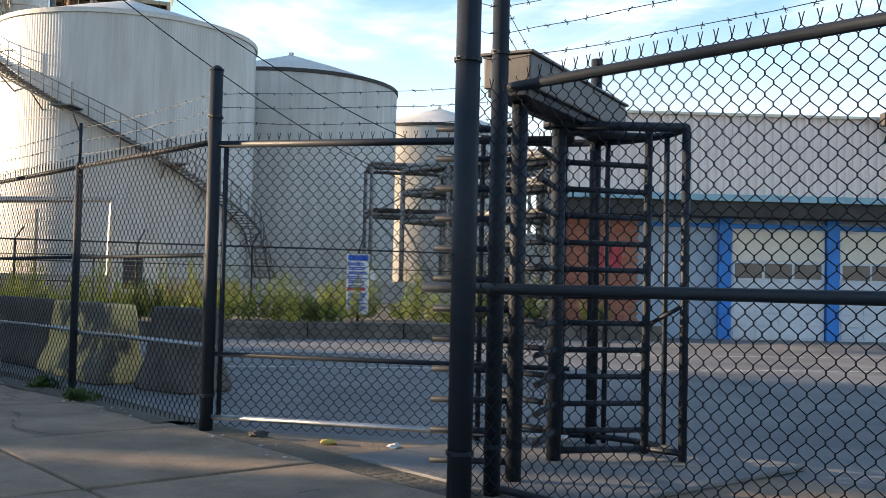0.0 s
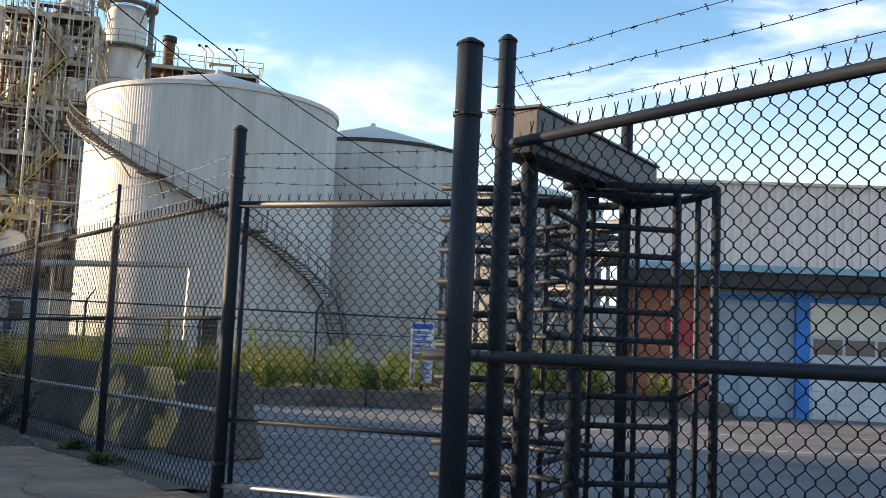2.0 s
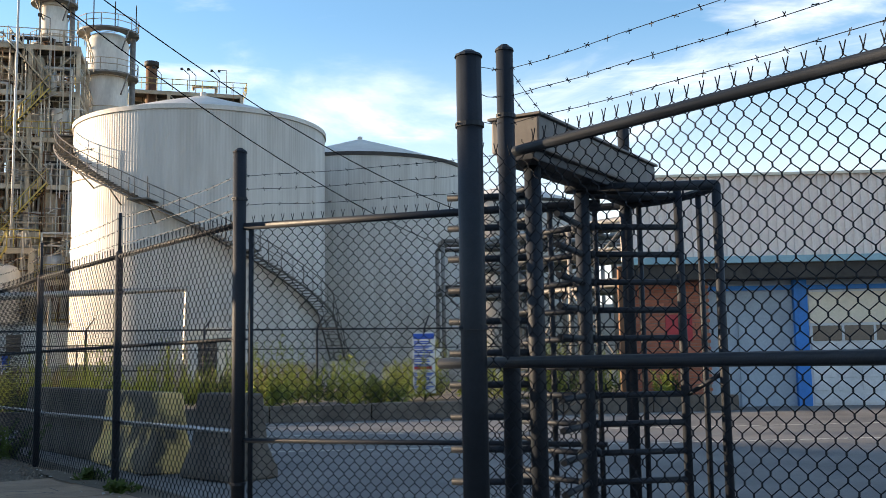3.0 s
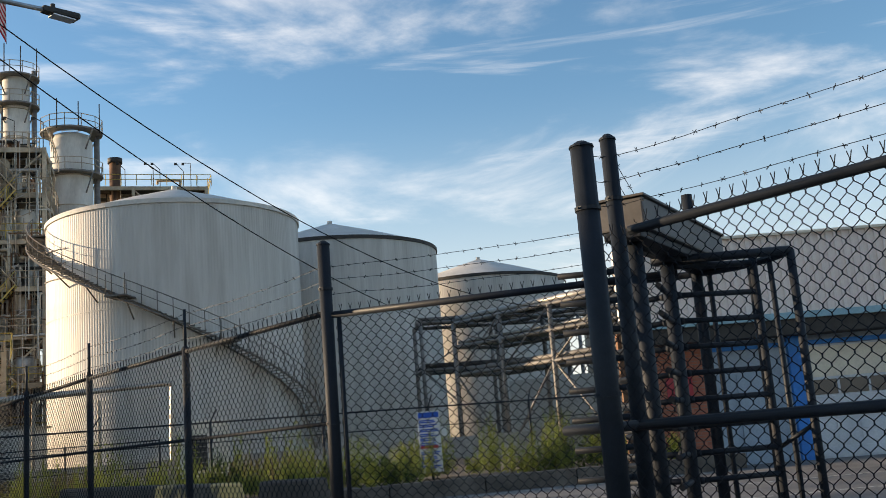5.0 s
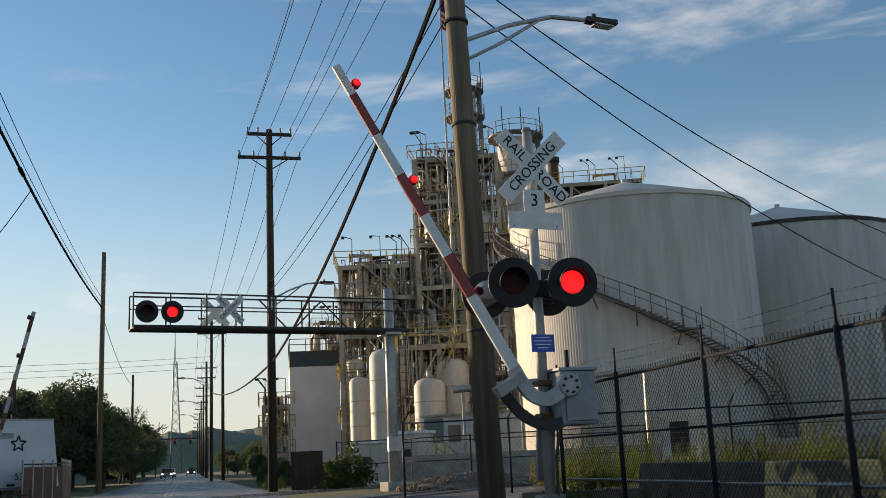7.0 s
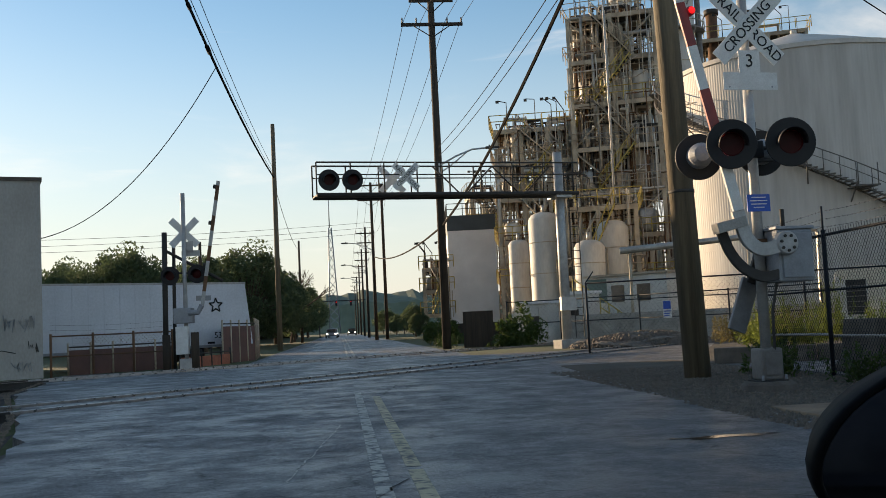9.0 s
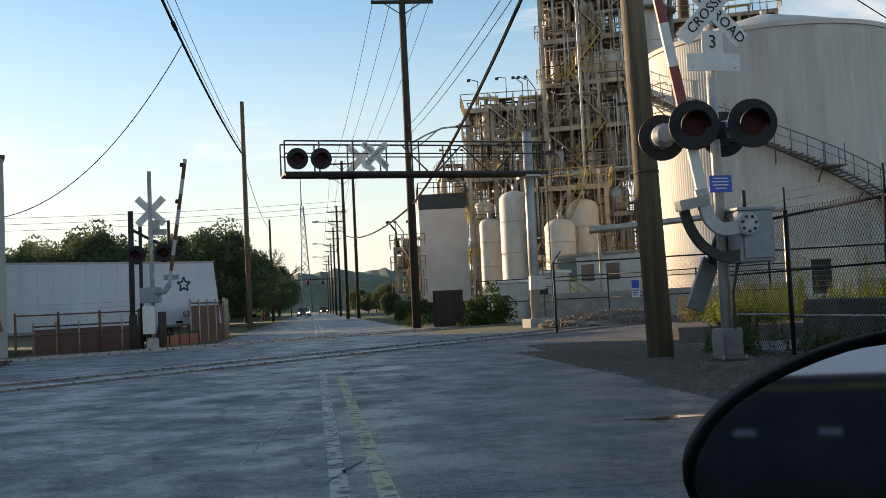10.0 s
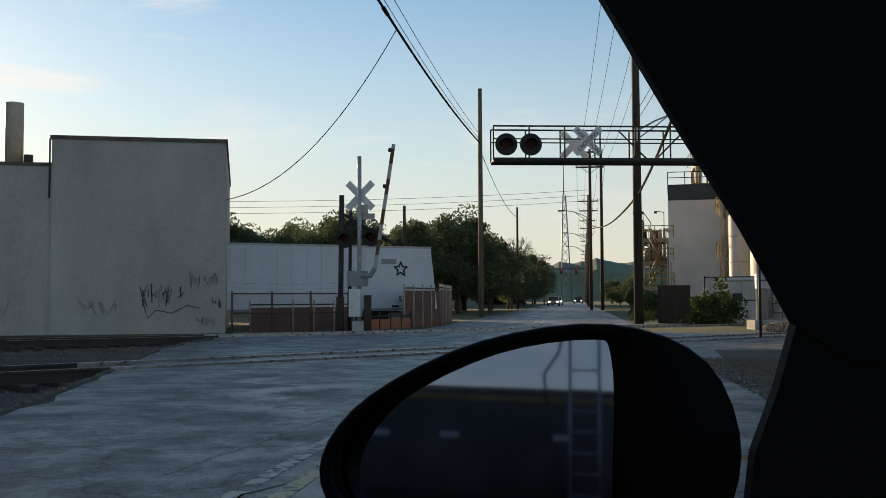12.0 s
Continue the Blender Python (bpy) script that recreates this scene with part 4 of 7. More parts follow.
STEEL_GREY = mat("worn_grey_plate", (0.20, 0.21, 0.22), (0.13, 0.135, 0.14), 0.5, metal=0.2, scale=5, fine=50, bump=0.08)
def gate_arm():
    """The lifting arm with its crank, turning about the hub; it rests along +z."""
    a = new("gate_arm")
    a.parent = signal
    a.matrix_basis = pose(0.14, -0.42, 1.84)
    part("hub", lathe([(0, 0.05), (0.13, 0.05), (0.15, 0.03), (0.15, -0.06)], 24, pose(0, 0, 0, 90)), SIGNAL_GREY, a)
    for k in range(7):
        an = 2 * math.pi * k / 7
        part("hub_bolt", T((0.095 * math.cos(an), -0.07, 0.095 * math.sin(an)), (0.095 * math.cos(an), -0.04, 0.095 * math.sin(an)), 0.02, seg=6), STEEL_DARK, a)
    # crank: a broad bent bar from the hub out to the arm's foot
    def bent_bar(pts, w, y0, y1):
        """A flat bar along a smooth line in the x-z plane."""
        line = [Vector((q[0], 0, q[1])) for q in pts]
        out = []
        for i in range(len(line) - 1):
            p0, p1, p2, p3 = line[max(0, i - 1)], line[i], line[i + 1], line[min(len(line) - 1, i + 2)]
            for k in range(5):
                t = k / 5
                out.append(0.5 * (2 * p1 + (p2 - p0) * t + (2 * p0 - 5 * p1 + 4 * p2 - p3) * t * t + (3 * p1 - p0 - 3 * p2 + p3) * t ** 3))
        out.append(line[-1])
        b, prev = bmesh.new(), None
        for i, c in enumerate(out):
            d = (out[min(i + 1, len(out) - 1)] - out[max(i - 1, 0)]).normalized()
            side = Vector((-d.z, 0, d.x)) * (w / 2)
            ring = [b.verts.new((e.x, y, e.z)) for e, y in ((c + side, y0), (c - side, y0), (c - side, y1), (c + side, y1))]
            if prev:
                for k in range(4):
                    b.faces.new((prev[k], prev[(k + 1) % 4], ring[(k + 1) % 4], ring[k]))
            else:
                b.faces.new(ring[::-1])
            prev = ring
        b.faces.new(prev)
        bmesh.ops.recalc_face_normals(b, faces=b.faces)
        bmesh.ops.bevel(b, geom=[e for e in b.edges if e.is_boundary or e.calc_face_angle(0) > 0.8], offset=0.008, segments=1, affect="EDGES")
        return b
    part("crank", bent_bar([(0.05, 0.0), (-0.2, -0.01), (-0.37, 0.02), (-0.49, 0.16), (-0.52, 0.34), (-0.52, 0.56)], 0.17, -0.03, 0.03), SIGNAL_GREY, a)
    part("crank", bent_bar([(-0.74, 0.36), (-0.70, 0.08), (-0.58, -0.16), (-0.36, -0.33), (-0.08, -0.36)], 0.13, 0.1, 0.16), STEEL_DARK, a, "dark rear support arm")
    pl = part("data_plate", B(-0.55, -0.47, -0.026, -0.021, 0.14, 0.40), SIGN_WHITE, a)
    for k in range(5):
        part("text_bar", B(-0.54 + k * 0.013, -0.534 + k * 0.013, -0.029, -0.027, 0.16, 0.36), SIGN_BLACK, pl)
    part("shear_bracket", B(-0.86, -0.46, -0.05, 0.12, 0.34, 0.47, bevel=0.01), PALE_CONCRETE, a, "cream cast bracket")
    part("counterweight", B(-0.12, 0.12, 0.62, 0.68, -1.15, -0.45, pose(0, 0, 0, 0, 34, 0), 0.01), STEEL_GREY, a)
    part("counterweight_arm", B(-0.06, 0.06, 0.6, 0.66, -0.5, 0.05, pose(0, 0, 0, 0, 34, 0), 0.01), STEEL_DARK, a)
    part("cross_shaft", T((0, -0.02, 0), (0, 0.68, 0), 0.05, seg=12), STEEL_DARK, a)
    z = 0.55
    k = 0
    while z < 4.75:
        z2 = min(z + (1.0 if k == 0 else 0.56), 4.75)
        w = 0.075 - 0.028 * z / 4.75
        part("arm_section", B(-0.52 - w, -0.52 + w, -0.045, 0.0, z, z2, bevel=0.004), SIGN_WHITE if k % 2 == 0 else ARM_RED, a, "red band" if k % 2 else "white band")
        z, k = z2, k + 1
    part("arm_wire", pipe(bmesh.new(), [(-0.44, 0.0, 0.6), (-0.43, 0.01, 1.9), (-0.445, 0.01, 3.3), (-0.46, 0.01, 4.6)], 0.007, 5), CABLE, a)
    for z in (1.55, 3.1, 4.45):
        l = part("arm_light", lathe([(0, 0.05), (0.04, 0.045), (0.06, 0.02), (0.06, -0.05), (0, -0.05)], 18, pose(-0.41, -0.02, z, 90)), SIGN_RED, a, "small red arm light")
        part("arm_lens", lathe([(0, 0.03), (0.03, 0.025), (0.045, 0.0)], 16, pose(-0.41, -0.073, z, 90)), RED_LIT if z > 2 else RED_DARK, l)
    return a
arm = gate_arm()

# lamps that turn their lit face to the front while they flash
def flash_disc(head):
    d = part("flash_lamp", lathe([(0, 0.006), (0.14, 0.004), (0.146, 0.0), (0.14, -0.004), (0, -0.006)], 28, pose(0, 0, 0, 90)), RED_LIT, head, "red flashing lamp")
    d.data.materials.append(RED_DARK)
    for p in d.data.polygons:
        if p.normal.y > -0.3:
            p.material_index = 1
    return d
flash_left, flash_right = flash_disc(heads[0]), flash_disc(heads[1])

# ---- yard: retaining kerb, weeds, inner fence, sign, barriers ----
WU = Vector((0.92, -0.39, 0)).normalized()
WN = Vector((0.39, 0.92, 0)).normalized()
W0 = Vector((3.3, 20.2, 0))
def wpt(s, d, z):
    p = W0 + WU * s + WN * d
    return (p.x, p.y, z)
WYAW = math.degrees(math.atan2(WU.y, WU.x))
kerb = thing("retaining_kerb", "low stained concrete retaining kerb before a weedy bank", "kerb", (W0.x, W0.y, 0), WYAW, kind="structure")
for k in range(8):
    part("kerb_block", B(k * 1.95, k * 1.95 + 1.93, 0, 0.25, 0.1, 0.46 + random.uniform(-0.01, 0.01), bevel=0.02), KERB, kerb)
bank = B(-1, 15.6, 0.25, 30, 0.1, 0.42)
for v in bank.verts:
    if v.co.x < 0 and v.co.z > 0.3:
        v.co.z = 0.14
bank.transform(pose(W0.x, W0.y, 0, 0, 0, WYAW))
solo("bank", bank, SOIL, "bare soil bank behind the kerb", "bank", "structure")

def leaf_quads(vs, fs, c, size, n, spread, flat=0.6):
    for _ in range(n):
        d = Vector((random.gauss(0, 1), random.gauss(0, 1), random.gauss(0, 1))).normalized() * spread * random.random() ** 0.4
        p = Vector(c) + d
        a = Vector((random.uniform(-1, 1), random.uniform(-1, 1), random.uniform(-1, 1))).normalized()
        b = a.cross(Vector((random.uniform(-1, 1), random.uniform(-1, 1), random.uniform(-1, 1)))).normalized()
        s = size * random.uniform(0.6, 1.4)
        i = len(vs)
        vs.extend((tuple(p - a * s), tuple(p + b * s * flat * 0.5), tuple(p + a * s), tuple(p - b * s * flat * 0.5)))
        fs.append((i, i + 1, i + 2, i + 3))
def weed_clump(x, y, z, h, w, material=WEED, name="weeds", label="tall green weeds growing behind the kerb"):
    vs, fs, segs = [], [], []
    for _ in range(int(20 * w * 2)):
        px, py = x + random.gauss(0, w * 0.4), y + random.gauss(0, w * 0.4)
        hh = h * random.uniform(0.5, 1.0)
        lx, ly = random.gauss(0, 0.12), random.gauss(0, 0.12)
        for k in range(4):
            segs.append((px + lx * k / 4, py + ly * k / 4, z + hh * k / 4, px + lx * (k + 1) / 4, py + ly * (k + 1) / 4, z + hh * (k + 1) / 4))
        for k in range(11):
            f = 0.12 + 0.88 * k / 10
            leaf_quads(vs, fs, (px + lx * f, py + ly * f, z + hh * f), 0.042 * (1.25 - 0.6 * f), 4, 0.085 * (1.2 - 0.6 * f), 0.7)
    sv, sf = strands(segs, 0.005)
    n = len(vs)
    return tagged(raw(name, vs + sv, fs + [tuple(i + n for i in q) for q in sf], material), label, "weeds", "weeds", "stuff")
for k in range(70):
    s = 0.6 + 14.0 * (k + random.random()) / 70
    d = random.uniform(0.7, 4.2)
    if 8.9 < s < 10.4 and d < 4.0:
        d = random.uniform(4.7, 5.4)
    x, y, z = wpt(s, d, 0.42)
    weed_clump(x, y, z, random.choice((0.45, 0.6, 0.75, 0.9, 1.1, 1.4)), random.uniform(0.22, 0.5), random.choice((WEED, WEED, WEED, LEAF)))
for k in range(8):
    x, y, z = wpt(random.uniform(-0.5, 9), random.uniform(5, 9), 0.42)
    weed_clump(x, y, z, 0.8, 0.8, DRY_GRASS, label="dry yellowed grass and weeds on the bank")

inner = thing("inner_fence", "dark chain-link fence with cranked post tops on the bank", "fence")
def ipost(x, y, z1=2.08):
    bm = T((x, y, 0.3), (x, y, z1), 0.03, seg=8)
    tube(bm, (x, y, z1), (x + 0.24, y + 0.15, z1 + 0.28), 0.018, seg=6)
    part("fence_post", bm, RUSTY_BLACK, inner)
ip = [wpt(s, 4.55, 0)[:2] for s in (-3.2, -0.6, 2.0, 4.6, 7.2, 9.8, 12.4, 15.0)]
for p in ip:
    ipost(*p)
for a, b in zip(ip, ip[1:]):
    part("fence_rail", T((*a, 2.06), (*b, 2.06), 0.02), RUSTY_BLACK, inner)
    part("fence_rail", T((*a, 1.6), (*b, 1.6), 0.012), RUSTY_BLACK, inner)
    v, f = chain_link(a, b, 0.42, 2.05, r=0.0022, s=0.06, twists=False)
    raw("chain_link_mesh", v, f, FAR_WIRE, inner)

sx, sy, _ = wpt(9.75, 4.40, 0)
sign = thing("safety_sign", "tall white notice board with blue text bars on the inner fence", "sign", (sx, sy, 0), -42)
part("board", B(-0.27, 0.27, -0.015, 0.015, 0.5, 1.96, bevel=0.006), SIGN_WHITE, sign)
part("header_band", B(-0.25, 0.25, -0.021, -0.016, 1.80, 1.93), SIGN_BLUE, sign)
for k in range(11):
    z = 1.72 - k * 0.108
    m = SIGN_RED if k in (6,) else SIGN_BLUE
    for q in range(2 if k != 6 else 1):
        w = random.uniform(0.17, 0.235)
        part("text_bar", B(-0.235, -0.235 + 2 * w, -0.021, -0.017, z - q * 0.042, z - q * 0.042 + (0.03 if k != 6 else 0.075)), m, sign)
part("small_plate", B(0.29, 0.42, -0.015, 0.0, 1.34, 1.56, bevel=0.004), SIGN_WHITE, sign)

def barrier(x, y, rz, L, m, label):
    prof = [(0.30, 0), (0.30, 0.08), (0.17, 0.33), (0.11, 0.82), (-0.11, 0.82), (-0.17, 0.33), (-0.30, 0.08), (-0.30, 0)]
    bm = bmesh.new()
    a = [bm.verts.new((p, -L / 2, z)) for p, z in prof]
    b = [bm.verts.new((p, L / 2, z)) for p, z in prof]
    for i in range(8):
        bm.faces.new((a[i], a[(i + 1) % 8], b[(i + 1) % 8], b[i]))
    bm.faces.new(a[::-1])
    bm.faces.new(b)
    bmesh.ops.recalc_face_normals(bm, faces=bm.faces)
    bmesh.ops.bevel(bm, geom=list(bm.edges), offset=0.02, segments=1, affect="EDGES")
    ob = solo("concrete_barrier", bm, m, label, "barrier", group="concrete barriers")
    ob.matrix_basis = pose(x, y, 0.145, 0, 0, rz)
barrier(4.05, 14.4, 1, 3.4, KERB, "grey weathered concrete road barrier behind the fence")
# this barrier's yellow blotches are painted sunlight; the building shades it here
barrier(4.0, 11.5, -2, 2.0, SUN_PATCH_BLOCK, "concrete road barrier behind the fence with sunlit patches painted yellow")
barrier(4.25, 9.75, 12, 0.8, KERB, "dark stained concrete barrier stub")
ymark = thing("yard_marking", "thin white painted lines on the yard asphalt", "road marking", kind="structure")
for a, b in (((4.5, 16.2), (18.5, 8.0)), ((4.0, 13.2), (18.0, 5.0)), ((4.5, 19.0), (17.0, 13.8))):
    d = Vector((b[0] - a[0], b[1] - a[1]))
    o = part("painted_stripe", B(0, d.length, -0.05, 0.05, 0.0, 0.0035), LINE_PAINT, ymark)
    o.matrix_basis = pose(a[0], a[1], 0.145, 0, 0, math.degrees(math.atan2(d.y, d.x)))

# ---- workshop building with blue pilasters ----
def workshop():
    th = thing("workshop_building", "beige corrugated workshop with blue pilasters and cream roller doors", "building", (16.8, 16.5, 0.12), math.degrees(math.atan2(-0.62, 0.78)))
    L = 24.0
    part("wall", B(1.9, L, 0.12, 0.42, 0, 3.18), WALL_BLUEGREY, th)
    part("rear_block", B(8, L, 0.43, 14, 0, 5.05), WALL_BLUEGREY, th)
    me = None
    k = 0
    x = 0.0
    while x < L:
        if me is None:
            o = part("corrugated_sheet", B(0, 0.085, 0, 0.07, 0, 1.82, bevel=0.02), BEIGE, th)
            me = o.data
        else:
            o = shared("corrugated_sheet", me, th, Matrix())
        o.matrix_basis = pose(x, -0.53, 3.33)
        x += 0.186
    part("upper_wall", B(-0.02, L, -0.48, 0.1, 3.33, 5.14), BEIGE, th)
    part("parapet_cap", B(-0.06, L, -0.6, -0.40, 5.14, 5.2), DOOR_CREAM, th)
    part("flashing", B(-0.08, L, -0.72, -0.48, 3.18, 3.33, bevel=0.01), PALE_BLUE, th)
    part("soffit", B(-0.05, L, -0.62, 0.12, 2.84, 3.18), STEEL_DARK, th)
    part("blue_lintel", B(1.9, L, 0.02, 0.115, 2.62, 2.72), BLUE, th)
    for i in range(8):
        s = 3.93 + i * 2.55
        part("pilaster", B(s - 0.15, s + 0.15, -0.03, 0.12, 0, 2.84, bevel=0.01), BLUE, th)
    for i in range(7):
        a, b = 3.93 + i * 2.55 + 0.17, 3.93 + (i + 1) * 2.55 - 0.17
        d = part("roller_door", B(a, b, 0.07, 0.115, 0, 2.6), DOOR_GREY, th, "pale grey sectional door")
        part("door_panel", B(a + 0.02, b - 0.02, 0.055, 0.068, 1.86, 2.56, bevel=0.01), DOOR_CREAM, d)
        part("window_band", B(a + 0.02, b - 0.02, 0.056, 0.068, 1.46, 1.80), DARK_GLASS, d)
        for q in range(4):
            part("window_mullion", B(a + 0.02 + q * (b - a - 0.1) / 3, a + 0.08 + q * (b - a - 0.1) / 3, 0.045, 0.055, 1.46, 1.80), DOOR_GREY, d)
        for q in range(5):
            z = 0.03 + q * 0.285
            for r in range(4):
                w = (b - a - 0.06) / 4
                part("raised_panel", B(a + 0.05 + r * w, a + 0.01 + (r + 1) * w - 0.03, 0.05, 0.068, z + 0.04, z + 0.25, bevel=0.01), DOOR_GREY, d)
    part("blue_door", B(2.55, 3.45, 0.06, 0.115, 0, 2.05), WALL_BLUEGREY, th)
    lamp = part("flood_lamp", B(7.2, 7.55, -1.0, -0.75, 4.95, 5.25, bevel=0.03), STEEL_DARK, th, "wall floodlight on a bracket")
    part("lamp_bracket", T((7.4, -0.6, 4.6), (7.4, -0.85, 5.0), 0.03), STEEL_DARK, lamp)
    # brick end bay
    bw = part("brick_bay", B(0.02, 1.88, 0.02, 0.4, 0, 3.18), MORTAR, th, "red brick end bay")
    bme = None
    for r in range(40):
        for c in range(9):
            x = 0.0 + c * 0.225 + (0.1125 if r % 2 else 0)
            if x > 1.75:
                continue
            if bme is None:
                o = part("brick", B(0, 0.213, 0, 0.03, 0, 0.064, bevel=0.004), BRICK, bw)
                bme = o.data
            else:
                o = shared("brick", bme, bw, Matrix())
            o.matrix_basis = pose(x, random.uniform(-0.012, -0.006), 0.005 + r * 0.0765)
    part("orange_post", B(-0.14, 0.1, -0.2, 0.06, 0, 3.2, bevel=0.01), STEEL_RUST, th, "rust-orange steel corner post")
    wn = part("warning_notice", B(0.9, 1.5, -0.03, -0.016, 1.5, 2.1), SIGN_RED, th)
    return th
workshop()

# ---- storage tanks ----
def tank(x, y, r, h, label, stair=False):
    th = thing("storage_tank", label, "storage tank", (x, y, 0.1), group="storage tanks")
    ribs = bmesh.new()
    n = 1080
    ring = [[ribs.verts.new(((r - 0.007 * (k // 2 % 2)) * math.cos(2 * math.pi * k / n), (r - 0.007 * (k // 2 % 2)) * math.sin(2 * math.pi * k / n), z)) for k in range(n)] for z in (0, h)]
    for k in range(n):
        ribs.faces.new((ring[0][k], ring[0][(k + 1) % n], ring[1][(k + 1) % n], ring[1][k]))
    part("shell", ribs, TANK_WHITE, th, "white vertically ribbed cladding")
    for f in (0.30, 0.62):
        part("shell_band", lathe([(r + 0.001, h * f - 0.035), (r + 0.014, h * f - 0.035), (r + 0.014, h * f + 0.035), (r + 0.001, h * f + 0.035)], 96), TANK_WHITE, th)
    part("roof", smooth(lathe([(r + 0.05, h), (r * 0.5, h + r * 0.175), (0.35, h + r * 0.32), (0.0, h + r * 0.322)], 96)), TANK_ROOF, th)
    part("rim", lathe([(r + 0.0, h - 0.22), (r + 0.09, h - 0.22), (r + 0.09, h + 0.02), (r, h + 0.02)], 96), STEEL_DARK if not stair else TANK_ROOF, th)
    part("vent", T((0, 0, h + r * 0.315), (0, 0, h + r * 0.315 + 0.3), 0.18, seg=12), TANK_ROOF, th)
    return th
t1 = tank(22.9, 55.9, 7.15, 14.7, "large weathered white storage tank with spiral stair", True)
tank(38.2, 63.3, 7.75, 15.1, "white storage tank with dark roof rim behind the stair tank")
tank(56.0, 67.6, 7.3, 14.2, "distant white storage tank with conical roof")
tank(68.5, 58.0, 7.0, 13.0, "far pale storage tank half hidden behind pipework")

def spiral_stair():
    st = part("spiral_stair", bmesh.new(), STAIR_STEEL, t1, "dark steel stair winding round the tank")
    R0, R1, n = 7.2, 8.15, 82
    a0, a1 = radians(-50), radians(-212)
    tread = None
    ang = lambda f: a0 + (a1 - a0) * f
    hz = lambda f: 4.0 + 10.7 * f
    for k in range(n):
        f = (k + 0.5) / n
        a, z = ang(f), hz(f)
        if tread is None:
            o = part("tread", B(R0, R1, -0.14, 0.14, -0.03, 0.0), STAIR_STEEL, st)
            tread = o.data
        else:
            o = shared("tread", tread, st, Matrix())
        o.matrix_basis = pose(0, 0, z, 0, 0, math.degrees(a))
    for R, dz, r, nm in ((R0 + 0.05, -0.12, 0.05, "stringer"), (R1, -0.12, 0.06, "stringer"), (R1, 1.0, 0.03, "handrail"), (R1, 0.55, 0.02, "handrail")):
        pts = [(R * math.cos(ang(k / 60)), R * math.sin(ang(k / 60)), hz(k / 60) + dz) for k in range(61)]
        part(nm, pipe(bmesh.new(), pts, r, 5), STAIR_STEEL if nm == "handrail" else STAIR_STEEL, st)
    for k in range(31):
        a, z = ang(k / 30), hz(k / 30)
        part("baluster", T((R1 * math.cos(a), R1 * math.sin(a), z - 0.1), (R1 * math.cos(a), R1 * math.sin(a), z + 1.0), 0.025, seg=5), STAIR_STEEL, st)
        if k % 3 == 0:
            part("bracket", T((7.15 * math.cos(a), 7.15 * math.sin(a), z - 0.9), (R1 * math.cos(a), R1 * math.sin(a), z - 0.1), 0.04, seg=5), STAIR_STEEL, st)
    for f in (0.28, 0.52, 0.98):
        a, z = ang(f), hz(f)
        part("landing", B(7.15, 8.5, -0.55, 0.55, -0.05, 0.02, pose(0, 0, z, 0, 0, math.degrees(a))), STAIR_STEEL, st)
        for s in (-0.5, 0.5):
            part("landing_post", T((8.4, s, 0), (8.4, s, 1.1), 0.03, seg=5), STAIR_STEEL, st).matrix_basis = pose(0, 0, z, 0, 0, math.degrees(a))
    # straight lower flight leaving the shell
    low = part("lower_flight", bmesh.new(), STAIR_STEEL, t1, "straight steel flight at the foot of the stair")
    ca, sa = math.cos(a0), math.sin(a0)
    for R, dz, r, nm in ((R0 + 0.05, -0.12, 0.05, "stringer"), (R1, -0.12, 0.06, "stringer"), (R1, 1.0, 0.03, "handrail"), (R0 + 0.05, 1.0, 0.03, "handrail"), (R1, 0.55, 0.02, "handrail")):
        p = Vector((R * ca, R * sa, 4.0 + dz))
        q = p + Vector((-sa * 2.9, ca * 2.9, -3.8))
        part(nm, T(p, q, r, seg=5), STAIR_STEEL if nm == "handrail" else STAIR_STEEL, low)
    for k in range(1, 19):
        d = k / 19 * 2.9
        o = shared("tread", tread, low, Matrix())
        o.matrix_basis = pose(-sa * d, ca * d, 4.0 - d * 1.31, 0, 0, math.degrees(a0))
        if k % 4 == 0:
            b0 = Vector((R1 * ca - sa * d, R1 * sa + ca * d, 3.9 - d * 1.31))
            part("baluster", T(b0, b0 + Vector((0, 0, 1.1)), 0.025, seg=5), STAIR_STEEL, low)
    for dz in (11.6, 12.4, 13.2):
        pts = [(7.22 * math.cos(radians(a)), 7.22 * math.sin(radians(a)), dz - 0.010 * (a - 150)) for a in range(150, 200, 5)]
        part("band_cable", pipe(bmesh.new(), pts, 0.03, 5), STAIR_STEEL, t1)
spiral_stair()

# ---- pipes, sheds and low walls round the tanks ----
pp = thing("pipeline", "pale insulated pipe on posts beside the tanks", "pipe")
part("pipe_run", pipe(bmesh.new(), [(8.4, 44.3, 4.1), (16.6, 42.1, 4.57), (16.6, 42.1, 2.2), (16.6, 42.1, 0.3)], 0.16, 12), PIPE_SILVER, pp)
for f in (0.05, 0.35, 0.65):
    p = Vector((8.4, 44.3, 0)).lerp(Vector((16.6, 42.1, 0)), f)
    part("pipe_support", T((p.x, p.y, 0.1), (p.x, p.y, 4.0), 0.07), STEEL_TAN, pp)
shed = thing("pump_shed", "small cream sheet-metal pump shed", "shed", (16.2, 38.0, 0.42), -28)
part("wall", B(-1.0, 1.0, -0.75, 0.75, 0, 2.05, bevel=0.02), WHITE_PAINT, shed)
part("roof", lathe([(0.0, -0.76), (0.99, -0.76), (0.99, 0.76), (0.0, 0.76)], 32, pose(0, 0, 2.0, 90) @ Matrix.Diagonal((1, 0.3, 1, 1))), DOOR_CREAM, shed, "low rounded cream roof")
part("door_opening", B(-0.62, 0.1, -0.765, -0.75, 0.42, 1.75), STEEL_DARK, shed, "dark louvred opening")
